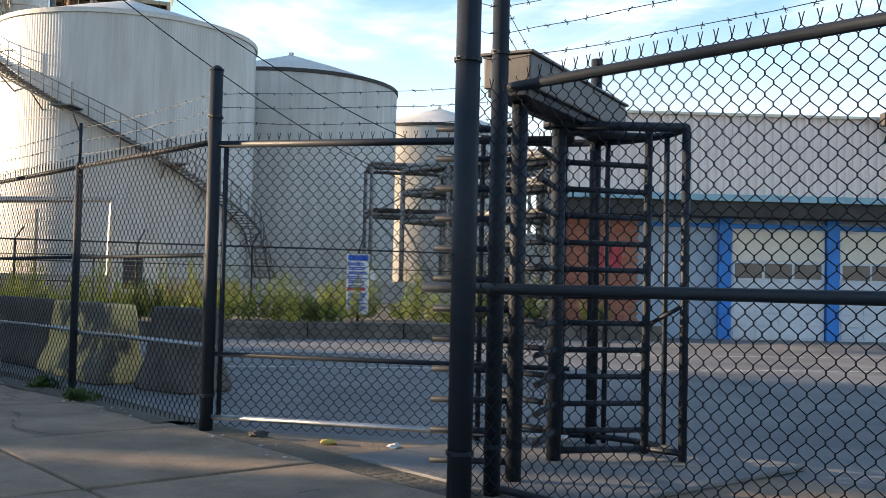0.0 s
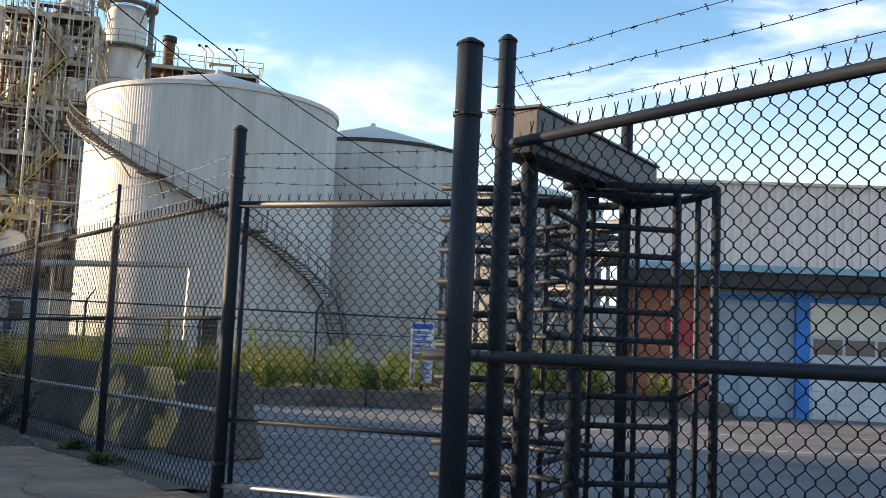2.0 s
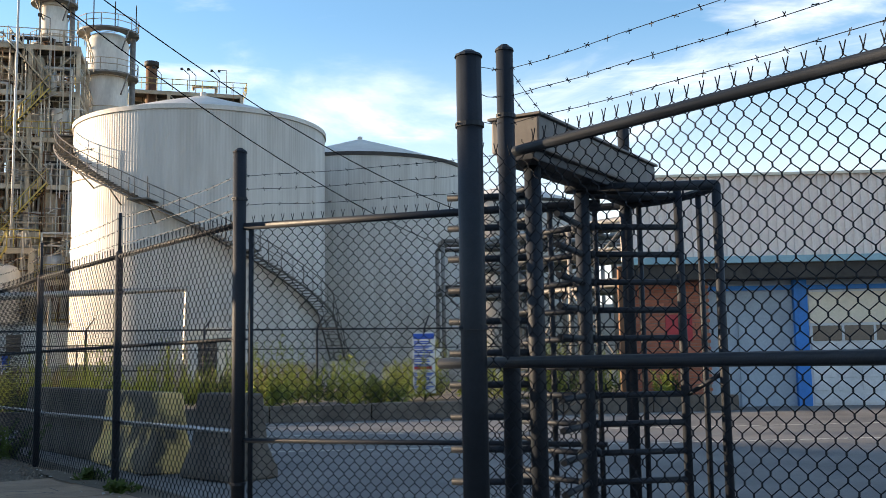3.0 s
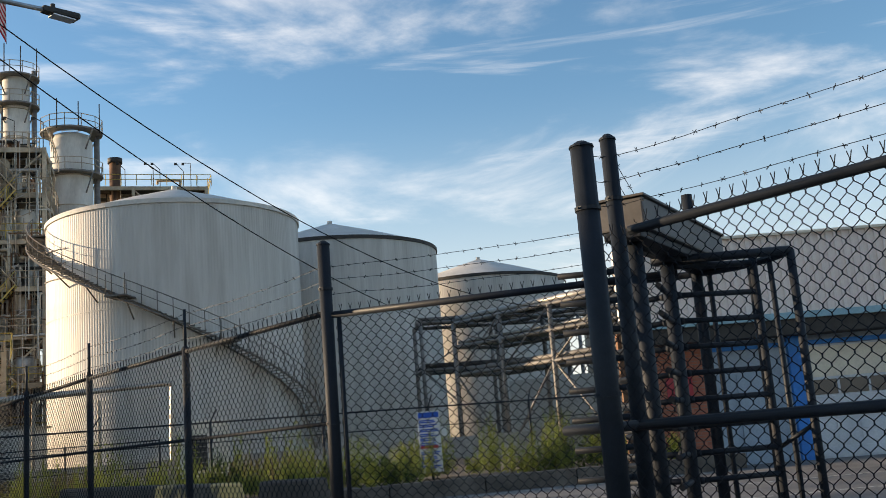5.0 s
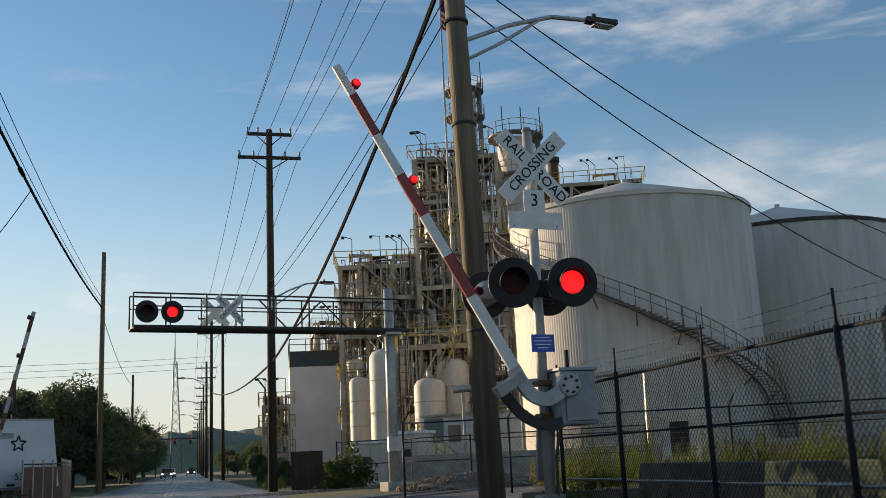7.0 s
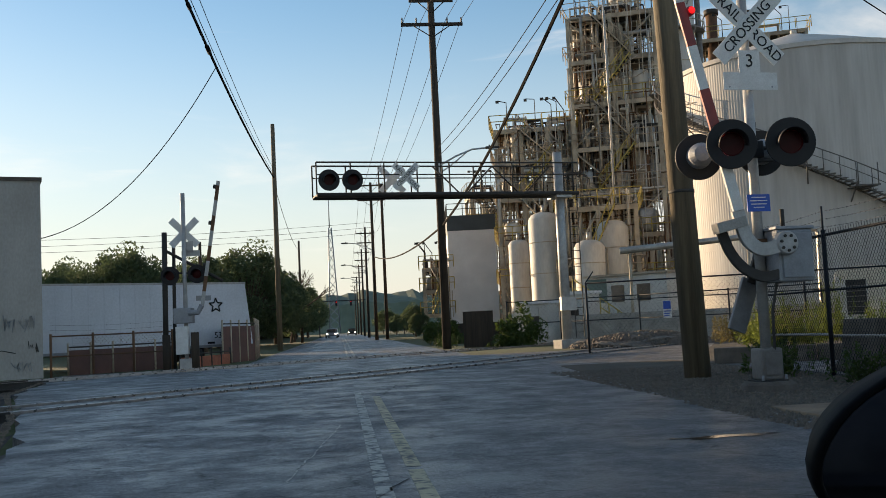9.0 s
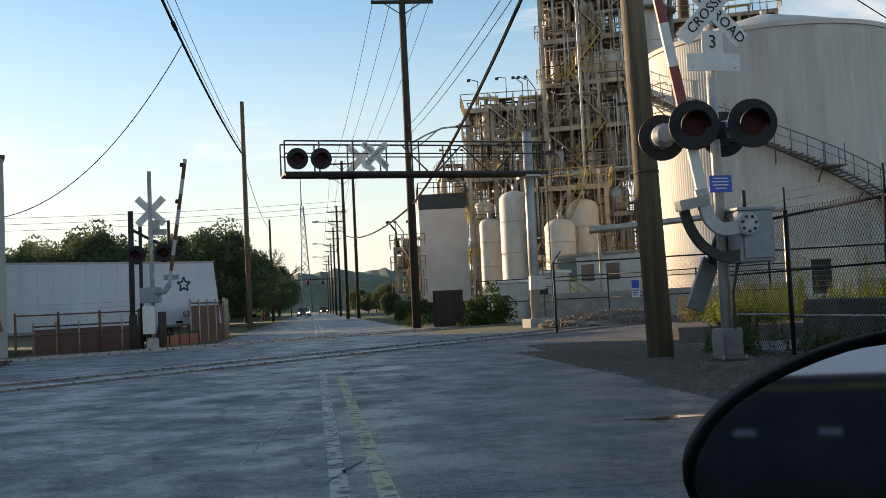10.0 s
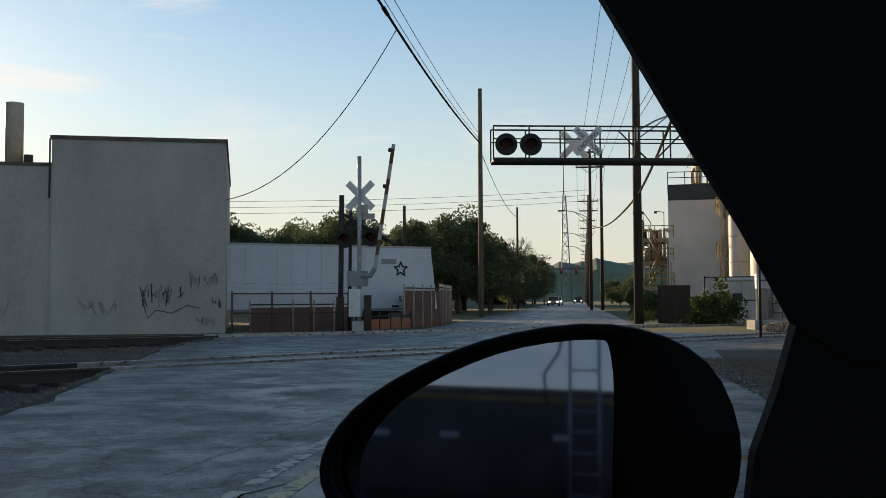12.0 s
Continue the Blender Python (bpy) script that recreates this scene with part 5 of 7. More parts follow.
for k in range(6):
    part("louvre", B(-0.6, 0.08, -0.79, -0.765, 0.5 + k * 0.2, 0.53 + k * 0.2), RACK_STEEL, shed)
part("frame_strip", B(0.16, 0.95, -0.775, -0.75, 0.05, 1.98), DOOR_CREAM, shed)
part("sill", B(-0.4, 0.95, -0.8, -0.75, 0.1, 0.4), DOOR_CREAM, shed)
solo("bund_wall", B(-12, 26, -0.2, 0.2, 0.1, 1.35, pose(17.2, 40.6, 0, 0, 0, -24)), PALE_CONCRETE, "low stained concrete bund wall before the tanks", "wall", "structure")

def pipe_rack(name, a, b, zs, w, bays, label, m=RACK_STEEL):
    a, b = Vector((*a, 0)), Vector((*b, 0))
    u = (b - a).normalized()
    n = Vector((-u.y, u.x, 0))
    th = thing(name, label, "pipe rack")
    top = zs[-1]
    for k in range(bays + 1):
        p = a.lerp(b, k / bays)
        for s in (0, w):
            q = p + n * s
            part("column", T((q.x, q.y, 0.1), (q.x, q.y, top), 0.12, seg=6), m, th)
        for z in zs:
            q = p + n * w
            part("cross_beam", T((p.x, p.y, z), (q.x, q.y, z), 0.1, seg=4), m, th)
    for z in zs:
        for s in (0, w):
            part("long_beam", T(a + n * s + Vector((0, 0, z)), b + n * s + Vector((0, 0, z)), 0.11, seg=4), m, th)
        for k in range(5):
            o = n * (w * (k + 0.5) / 5)
            part("rack_pipe", T(a + o + Vector((0, 0, z + 0.25)), b + o + Vector((0, 0, z + 0.25)), random.choice((0.08, 0.12, 0.17)), seg=8), random.choice((PIPE_SILVER, RACK_STEEL, STEEL_DARK)), th)
    for k in range(bays):
        p, q = a.lerp(b, k / bays), a.lerp(b, (k + 1) / bays)
        z0, z1 = (0.5, zs[0]) if k % 2 else (zs[0], 0.5)
        part("brace", T((p.x, p.y, z0), (q.x, q.y, z1), 0.06, seg=5), m, th)
        part("brace", T((p.x, p.y, zs[0]), (q.x, q.y, zs[-1]), 0.05, seg=5), m, th)
    return th
pipe_rack("pipe_rack", (31.0, 40.5), (31.6, 27.0), (4.4, 5.8, 7.0), 3.0, 4, "dark weathered steel pipe rack crowded with pipes")
pipe_rack("pipe_rack", (36, 50), (58, 38), (5.5, 8.4), 3.0, 5, "grey steel pipe bridge beyond the tanks")
solo("tank_yard_wall", B(-16, 16, -0.2, 0.2, 0.1, 4.4, pose(47, 32, 0, 0, 0, -62)), STUCCO, "plain grey wall behind the pipe rack", "wall", "structure")

# ---- process plant ----
def railing(parent, pts, z, m=YELLOW, h=1.1):
    bm = bmesh.new()
    for a, b in zip(pts, pts[1:]):
        a3, b3 = Vector((*a, z)), Vector((*b, z))
        for dz in (h, h * 0.55):
            tube(bm, a3 + Vector((0, 0, dz)), b3 + Vector((0, 0, dz)), 0.035, seg=4, caps=False)
        n = max(1, round((b3 - a3).length / 1.5))
        for k in range(n + 1):
            p = a3.lerp(b3, k / n)
            tube(bm, p, p + Vector((0, 0, h)), 0.035, seg=4, caps=False)
    part("railing", bm, m, parent)
def frame_unit(x0, x1, y0, y1, levels, bx, by, label, rz=0, pipes=60, stairs=True):
    """An open steel process structure: columns, floors, braces, railings, stairs, vessels and pipes."""
    W, D = x1 - x0, y1 - y0
    th = thing("process_structure", label, "refinery structure", ((x0 + x1) / 2, (y0 + y1) / 2, 0.1), rz)
    X = [-W / 2 + W * i / bx for i in range(bx + 1)]
    Y = [-D / 2 + D * j / by for j in range(by + 1)]
    top = levels[-1]
    for x in X:
        for y in Y:
            part("column", B(x - 0.15, x + 0.15, y - 0.15, y + 0.15, 0, top), STEEL_TAN, th)
    prev = 0.0
    for li, z in enumerate(levels):
        for y in Y:
            part("beam", B(X[0], X[-1], y - 0.1, y + 0.1, z - 0.35, z), STEEL_TAN, th)
        for x in X:
            part("beam", B(x - 0.1, x + 0.1, Y[0], Y[-1], z - 0.35, z), STEEL_TAN, th)
        part("floor_grating", B(X[0], X[-1], Y[0] + 0.1, Y[-1], z + 0.003, z + 0.05), STEEL_DARK, th)
        e = 0.45
        railing(th, [(X[0] - e, Y[-1]), (X[0] - e, Y[0] - e), (X[-1] + e, Y[0] - e), (X[-1] + e, Y[-1])], z, YELLOW if random.random() < 0.7 else STEEL_TAN)
        for i in range(bx):
            if random.random() < 0.6:
                za, zb = (prev, z - 0.3) if random.random() < 0.5 else (z - 0.3, prev)
                part("brace", T((X[i], Y[0], za), (X[i + 1], Y[0], zb), 0.08, seg=5), STEEL_TAN, th)
        for j in range(by):
            za, zb = (prev, z - 0.3) if (li + j) % 2 else (z - 0.3, prev)
            part("brace", T((X[0], Y[j], za), (X[0], Y[j + 1], zb), 0.08, seg=5), STEEL_TAN, th)
        if stairs and li > 0:
            s = 1 if li % 2 else -1
            a, b = Vector((-W * 0.22 * s, Y[0] - 0.6, prev)), Vector((W * 0.22 * s, Y[0] - 0.6, z))
            paint = YELLOW if li % 2 else STEEL_TAN
            for dy in (-0.4, 0.4):
                o = Vector((0, dy, 0))
                part("stair_stringer", T(a + o, b + o, 0.06, seg=4), paint, th)
                part("stair_handrail", T(a + o + Vector((0, 0, 1)), b + o + Vector((0, 0, 1)), 0.035, seg=4), paint, th)
                for k in range(6):
                    p = a.lerp(b, k / 5) + o
                    part("stair_baluster", T(p, p + Vector((0, 0, 1)), 0.03, seg=4), paint, th)
            for k in range(1, 11):
                p = a.lerp(b, k / 11)
                part("stair_tread", B(p.x - 0.12, p.x + 0.12, p.y - 0.38, p.y + 0.38, p.z - 0.02, p.z + 0.02), STEEL_DARK, th)
        prev = z
    for k in range(pipes):
        m = random.choice((PIPE_SILVER, PIPE_SILVER, STEEL_TAN, STEEL_DARK, STEEL_RUST, VESSEL))
        x, y = random.uniform(X[0], X[-1]), random.uniform(Y[0] - 0.3, Y[-1] * 0.3)
        z = random.uniform(0.5, top * 0.95)
        r = random.choice((0.05, 0.07, 0.1, 0.16))
        h = random.uniform(1.5, 6)
        dx = random.uniform(-3, 3)
        xx = min(X[-1], max(X[0], x + dx))
        bm = bmesh.new()
        pipe(bm, [(x, y, z), (x, y, min(z + h, top + 0.8)), (xx, y, min(z + h, top + 0.8)), (xx, y + random.uniform(0.2, 2), min(z + h, top + 0.8))], r, 7)
        part("process_pipe", smooth(bm), m, th)
    for k in range(pipes):
        m = random.choice((PIPE_SILVER, STEEL_TAN, STEEL_TAN, STEEL_RUST, VESSEL))
        x, y, z = random.uniform(X[0] - 0.3, X[-1] + 0.3), Y[0] - random.uniform(-0.6, 0.5), random.uniform(0.2, top * 0.9)
        r = random.choice((0.025, 0.035, 0.05))
        if k % 3:
            pts = [(x, y, z), (x, y, min(top + 1, z + random.uniform(2, 7)))]
        else:
            pts = [(x, y, z), (min(X[-1] + 0.4, x + random.uniform(0.8, 3)), y, z), (min(X[-1] + 0.4, x + 3), y + 0.5, z + random.uniform(-1, 1))]
        part("small_pipe", pipe(bmesh.new(), pts, r, 5), m, th)
    for k in range(pipes // 5):
        x, y = random.uniform(X[0] + 0.6, X[-1] - 0.6), random.uniform(Y[0] + 0.5, 0.5)
        z = random.choice([0.0] + list(levels[:-1]))
        r, h = random.uniform(0.35, 0.8), random.uniform(1.2, 3.2)
        o = part("drum", smooth(lathe([(0, 0), (r * 0.8, 0.02), (r, 0.25), (r, h - 0.3), (r * 0.7, h - 0.08), (0, h)], 16)), random.choice((VESSEL, PIPE_SILVER, STEEL_TAN)), th)
        o.matrix_basis = pose(x, y, z + 0.06)
    for k in range(5):
        x = random.uniform(X[0], X[-1])
        bm = pipe(bmesh.new(), [(x, Y[0], top), (x, Y[0], top + random.uniform(1.2, 2.4)), (x - 0.7, Y[0], top + 2.4)], 0.04, 5)
        box(bm, x - 0.85, x - 0.6, Y[0] - 0.1, Y[0] + 0.1, top + 2.2, top + 2.4)
        part("lamp_mast", bm, STEEL_DARK, th)
    return th
def rng(a, b, s):
    return [a + s * k for k in range(int((b - a) / s) + 1)]
frame_unit(9.6, 15.8, 79.5, 86, [4.2, 7.6, 11.0, 14.0, 16.6], 3, 2, "low open steel process unit crowded with pipes and yellow railings", -12, 150)
frame_unit(15.9, 22.6, 76.5, 83, rng(4.0, 28.4, 3.5), 2, 2, "tall open steel process tower with stairs and yellow railings", -22, 260)
frame_unit(18.6, 24.0, 86, 91, rng(5, 25, 4), 2, 2, "steel support structure round the distillation columns", -18, 120)
frame_unit(32.0, 42.4, 92, 98, [8, 14, 20, 24, 27.6], 3, 2, "brown and grey steel platform with plant behind the tank", -20, 60, False)
frame_unit(11.5, 16.5, 66.5, 71, [4.0, 8.6], 2, 1, "yellow-railed steel vessel platform", -14, 50)
st = thing("exhaust_stack", "short rust-brown exhaust stack", "stack", (33.4, 94.4, 0.1))
part("stack_shell", T((0, 0, 0), (0, 0, 30.6), 0.55, seg=18), STEEL_RUST, st)
part("stack_collar", T((0, 0, 30.2), (0, 0, 30.7), 0.7, seg=18), STEEL_DARK, st)

def column(x, y, r, h, plats, label, m=VESSEL):
    th = thing("distillation_column", label, "process column", (x, y, 0.1))
    part("column_shell", smooth(lathe([(r * 1.2, 0), (r * 1.2, h * 0.3), (r, h * 0.33), (r, h - r * 0.6), (r * 0.8, h - r * 0.25), (0.0, h)], 28)), m, th)
    for z in rng(2, h - 2, 2.6):
        part("shell_ring", lathe([(r, z - 0.04), (r + 0.05, z - 0.04), (r + 0.05, z + 0.04), (r, z + 0.04)], 28), STEEL_TAN, th)
    for z in plats:
        pr = r + 0.85
        part("platform", lathe([(r * 0.9, z), (pr, z), (pr, z + 0.14), (r * 0.9, z + 0.14)], 20), RACK_STEEL, th)
        railing(th, [(pr * math.cos(a), pr * math.sin(a)) for a in [2 * math.pi * k / 12 for k in range(13)]], z + 0.1, STEEL_TAN)
        for k in range(4):
            a = 2 * math.pi * k / 4 + 0.4
            part("platform_strut", T((r * math.cos(a), r * math.sin(a), z - 1.6), (pr * math.cos(a), pr * math.sin(a), z), 0.06, seg=5), RACK_STEEL, th)
    part("riser", T((r + 0.35, -0.3, 1), (r + 0.35, -0.3, h + 0.4), 0.24, seg=12), RACK_STEEL, th)
    part("riser", T((-r - 0.2, -0.6, 1), (-r - 0.2, -0.6, h - 3), 0.1, seg=8), PIPE_SILVER, th)
    for k in range(3):
        part("instrument_mast", T((pr * (k - 1) * 0.7, -pr * 0.7, h - 0.4), (pr * (k - 1) * 0.7, -pr * 0.7, h + 2.2), 0.05, seg=5), STEEL_DARK, th)
    return th
column(26.1, 84.6, 1.7, 29.6, (25.5, 29.3), "white-clad distillation column with a railed top platform", VESSEL)
column(23.4, 91.5, 1.15, 36.8, (29.5, 33.5, 36.2), "slender tall distillation column with ring platforms", VESSEL)
def vessel(x, y, r, h, label):
    th = thing("pressure_vessel", label, "vessel", (x, y, 0.1), group="pressure vessels")
    part("vessel_shell", smooth(lathe([(r, 0), (r, h - r * 0.5), (r * 0.8, h - r * 0.18), (0.4 * r, h - 0.03), (0, h)], 32)), VESSEL, th)
    for f in (0.25, 0.5, 0.75):
        part("weld_ring", lathe([(r, h * f - 0.03), (r + 0.03, h * f - 0.03), (r + 0.03, h * f + 0.03), (r, h * f + 0.03)], 32), STEEL_TAN, th)
    part("nozzle", T((0, 0, h - 0.1), (0, 0, h + 0.5), 0.14), PIPE_SILVER, th)
    part("side_pipe", pipe(bmesh.new(), [(r + 0.12, -0.2, 0.2), (r + 0.12, -0.2, h * 0.9), (r - 0.2, 0, h * 0.93)], 0.07, 7), STEEL_TAN, th)
vessel(9.35, 74.5, 0.75, 7.2, "pale grey upright pressure vessel")
vessel(10.25, 69.2, 1.08, 8.6, "larger pale grey upright pressure vessel")
vessel(12.25, 64.8, 1.0, 6.2, "weathered upright vessel hung with small pipes")
vessel(14.3, 66.5, 1.1, 7.6, "dull grey upright vessel behind pipework")

wb = thing("white_process_building", "tall white clad building with a dark slate top band", "building", (8.6, 96.2, 0.1), -5)
part("wall", B(-2.2, 2.2, -4.2, 4.2, 1.2, 9.7), WHITE_SHEET, wb)
part("plinth", B(-2.15, 2.15, -4.15, 4.15, 0, 1.2), STEEL_DARK, wb)
part("top_band", B(-2.22, 2.22, -4.22, 4.22, 9.7, 11.1), SLATE, wb)
for k in range(11):
    part("cladding_seam", B(-2.2 + k * 0.44 - 0.01, -2.2 + k * 0.44 + 0.01, -4.215, -4.2, 1.2, 9.7), WHITE_SHEET, wb)
railing(wb, [(-2.2, 4), (-2.2, -4.2), (2.2, -4.2), (2.2, 4)], 11.1, STEEL_DARK)
frame_unit(3.9, 6.2, 92.5, 96.5, [2.2, 4.4, 6.4], 1, 1, "small steel stair tower against the white building", -5, 14)
frame_unit(9.6, 13.0, 101, 105, [6, 11, 14.2], 1, 1, "steel plant rising behind the white building", 0, 40)

hut = thing("control_hut", "white hut with a grey-green front beside yellow stairs", "hut", (11.6, 55.2, 0.1), -48)
part("wall", B(-1.6, 3.4, -1.2, 1.2, 0, 3.3, bevel=0.02), WHITE_PAINT, hut)
part("green_front", B(-1.55, -0.3, -1.225, -1.2, 1.9, 3.2), GREEN_SHEET, hut)
part("roof", B(-1.75, 3.55, -1.35, 1.35, 3.3, 3.42), STEEL_TAN, hut)
for x in (0.0, 1.6):
    part("window", B(x, x + 0.8, -1.23, -1.205, 1.9, 2.8), DARK_GLASS, hut)
part("door", B(-1.1, -0.35, -1.23, -1.205, 0.1, 1.9), DOOR_CREAM, hut)
ys = thing("yellow_stair", "yellow painted steel stair before the hut", "stair", (9.6, 52.6, 0.1), -16)
for dy in (-0.5, 0.5):
    part("stringer", T((-1.4, dy, 2.2), (1.3, dy, 0.1), 0.07, seg=5), YELLOW, ys)
    for dz in (0.5, 1.0):
        part("handrail", T((-1.4, dy, 2.2 + dz), (1.3, dy, 0.1 + dz), 0.035, seg=5), YELLOW, ys)
    for k in range(7):
        f = k / 6
        part("baluster", T((-1.4 + 2.7 * f, dy, 2.2 - 2.1 * f), (-1.4 + 2.7 * f, dy, 3.2 - 2.1 * f), 0.03, seg=5), YELLOW, ys)
for k in range(9):
    f = (k + 0.5) / 9
    part("tread", B(-1.4 + 2.7 * f - 0.13, -1.4 + 2.7 * f + 0.13, -0.5, 0.5, 2.2 - 2.1 * f - 0.02, 2.2 - 2.1 * f + 0.02), STEEL_DARK, ys)

# ---- far side of the crossing: cantilever, cabinets, left signal ----
far_heads = []
def cantilever():
    th = thing("cantilever_signal", "steel cantilever bridge with crossing lights over the road", "crossing signal", (4.2, 37.2, 0.1), 11.2)
    L, z0, z1 = 9.15, 5.72, 6.85
    part("mast", T((0, 0, 0), (0, 0, 7.3), 0.19, 0.17, 20), SIGNAL_GREY, th)
    part("mast_foot", B(-0.4, 0.4, -0.4, 0.4, 0, 0.35, bevel=0.03), PALE_CONCRETE, th)
    part("mast_box", B(-0.3, 0.3, -0.35, -0.17, 1.4, 1.9, bevel=0.02), SIGNAL_GREY, th)
    part("mast_bracket", B(-0.3, 0.3, -0.45, 0.45, z0 - 0.15, z0, bevel=0.01), SIGNAL_GREY, th)
    for y in (-0.42, 0.42):
        for z, r in ((z0, 0.075), (z1, 0.03), (z0 + 0.7, 0.022)):
            part("chord", T((-L, y, z), (0.6, y, z), r, seg=8), STEEL_DARK, th)
        for k in range(9):
            x = -L + k * (L + 0.4) / 8
            part("stanchion", T((x, y, z0), (x, y, z1), 0.028, seg=6), STEEL_DARK, th)
    part("walkway", B(-L, 0.6, -0.42, 0.42, z0 - 0.02, z0 + 0.03), STEEL_DARK, th)
    for k in range(4):
        x = -L + 4.4 + k * 1.15
        part("diagonal", T((x, 0.42, z0 if k % 2 else z1), (x + 1.15, 0.42, z1 if k % 2 else z0), 0.03, seg=6), STEEL_DARK, th)
    for x in (-L + 0.42, -L + 1.24):
        h = flasher(th, x, -0.5, z0 + 0.5, 1, True)
        h.scale = (1.2, 1.2, 1.2)
        far_heads.append(h)
    for x, y, f, w in ((-L + 2.85, 0.3, -1, False), (-L + 3.15, -0.5, 1, True)):
        e = new("crossbuck")
        e.parent = th
        e.matrix_basis = pose(x, y, 0)
        crossbuck(e, z0 + 0.62, 0, w, f)
    part("ladder", pipe(bmesh.new(), [(0.28, -0.2, 0.4), (0.28, -0.2, 6.6)], 0.02, 6), STEEL_DARK, th)
    part("ladder", pipe(bmesh.new(), [(0.62, -0.2, 0.4), (0.62, -0.2, 6.6)], 0.02, 6), STEEL_DARK, th)
    for k in range(20):
        part("rung", T((0.28, -0.2, 0.6 + k * 0.3), (0.62, -0.2, 0.6 + k * 0.3), 0.012, seg=5), STEEL_DARK, th)
    return th
cantilever()
def cabinet(x, y, w, d, h, rz, label):
    th = thing("signal_cabinet", label, "equipment cabinet", (x, y, 0.1), rz)
    part("body", B(-w / 2, w / 2, -d / 2, d / 2, 0, h, bevel=0.02), WHITE_PAINT, th)
    part("lid", B(-w / 2 - 0.1, w / 2 + 0.1, -d / 2 - 0.1, d / 2 + 0.1, h, h + 0.14, bevel=0.02), WHITE_SHEET, th)
    n = max(2, int(w / 0.5))
    for k in range(n):
        part("ribbed_panel", B(-w / 2 + k * w / n + 0.03, -w / 2 + (k + 1) * w / n - 0.03, -d / 2 - 0.03, -d / 2, 0.1, h - 0.1, bevel=0.01), WHITE_PAINT, th)
    part("vent", B(-0.25, 0.25, -d / 2 - 0.045, -d / 2 - 0.031, h * 0.55, h * 0.7), STEEL_DARK, th)
cabinet(5.3, 46.6, 1.5, 1.4, 1.85, -48, "white ribbed railway equipment cabinet")
cabinet(7.0, 46.2, 1.2, 1.2, 2.2, -48, "white railway equipment hut beside the mast")
solo("timber_fence", B(-0.6, 0.75, -0.04, 0.04, 0.1, 1.75, pose(2.0, 45.6, 0, 0, 0, -8)), DARK_POLE, "weathered brown board fence panel", "fence")
def mound(x, y, r, h, name, m, label, cat):
    bm = bmesh.new()
    bmesh.ops.create_icosphere(bm, subdivisions=4, radius=1)
    for v in bm.verts:
        k = 1 + 0.28 * noise.noise(v.co * 2.3) + 0.12 * noise.noise(v.co * 9)
        v.co = Vector((v.co.x * r * k, v.co.y * r * 0.7 * k, max(-0.1, v.co.z) * h * k))
    bm.transform(pose(x, y, 0.12))
    solo(name, bm, m, label, cat)
mound(6.6, 35.6, 2.5, 0.45, "rubble_heap", GRAVEL, "low heap of grey rubble and ballast", "rubble")
gv, gf = [], []
for _ in range(2600):
    a, q = random.uniform(0, 6.28), random.random() ** 0.5
    pebble(6.6 + 2.7 * q * math.cos(a), 35.6 + 1.9 * q * math.sin(a), 0.14 + 0.46 * (1 - q * q), random.uniform(0.04, 0.13))
tagged(raw("rubble", gv, gf, GRAVEL), "broken stones on the rubble heap", "rubble", kind="stuff")
ff = thing("plant_fence", "thin dark fence along the plant's edge", "fence")
fp = [(3.2, 44.4), (5.4, 43.6), (8.2, 41.2), (11.0, 38.6), (13.6, 36.2)]
for p in fp:
    part("fence_post", T((*p, 0.1), (*p, 2.1), 0.035), RUSTY_BLACK, ff)
for a, b in zip(fp, fp[1:]):
    for z in (2.05, 1.1):
        part("fence_rail", T((*a, z), (*b, z), 0.022), RUSTY_BLACK, ff)
    v, f = chain_link(a, b, 0.2, 2.0, r=0.0022, s=0.09, twists=False)
    raw("chain_link_mesh", v, f, FAR_WIRE, ff)
ns = thing("notice_board", "white and blue notice on the plant fence", "sign", (8.68, 39.1, 0.0), -40)
part("board", B(-0.17, 0.17, -0.01, 0.01, 1.05, 1.75), SIGN_WHITE, ns)
part("header_band", B(-0.155, 0.155, -0.016, -0.011, 1.4, 1.72), SIGN_BLUE, ns)
for k in range(3):
    part("text_bar", B(-0.14, 0.14 - 0.03 * k, -0.016, -0.011, 1.3 - k * 0.09, 1.34 - k * 0.09), SIGN_BLUE, ns)

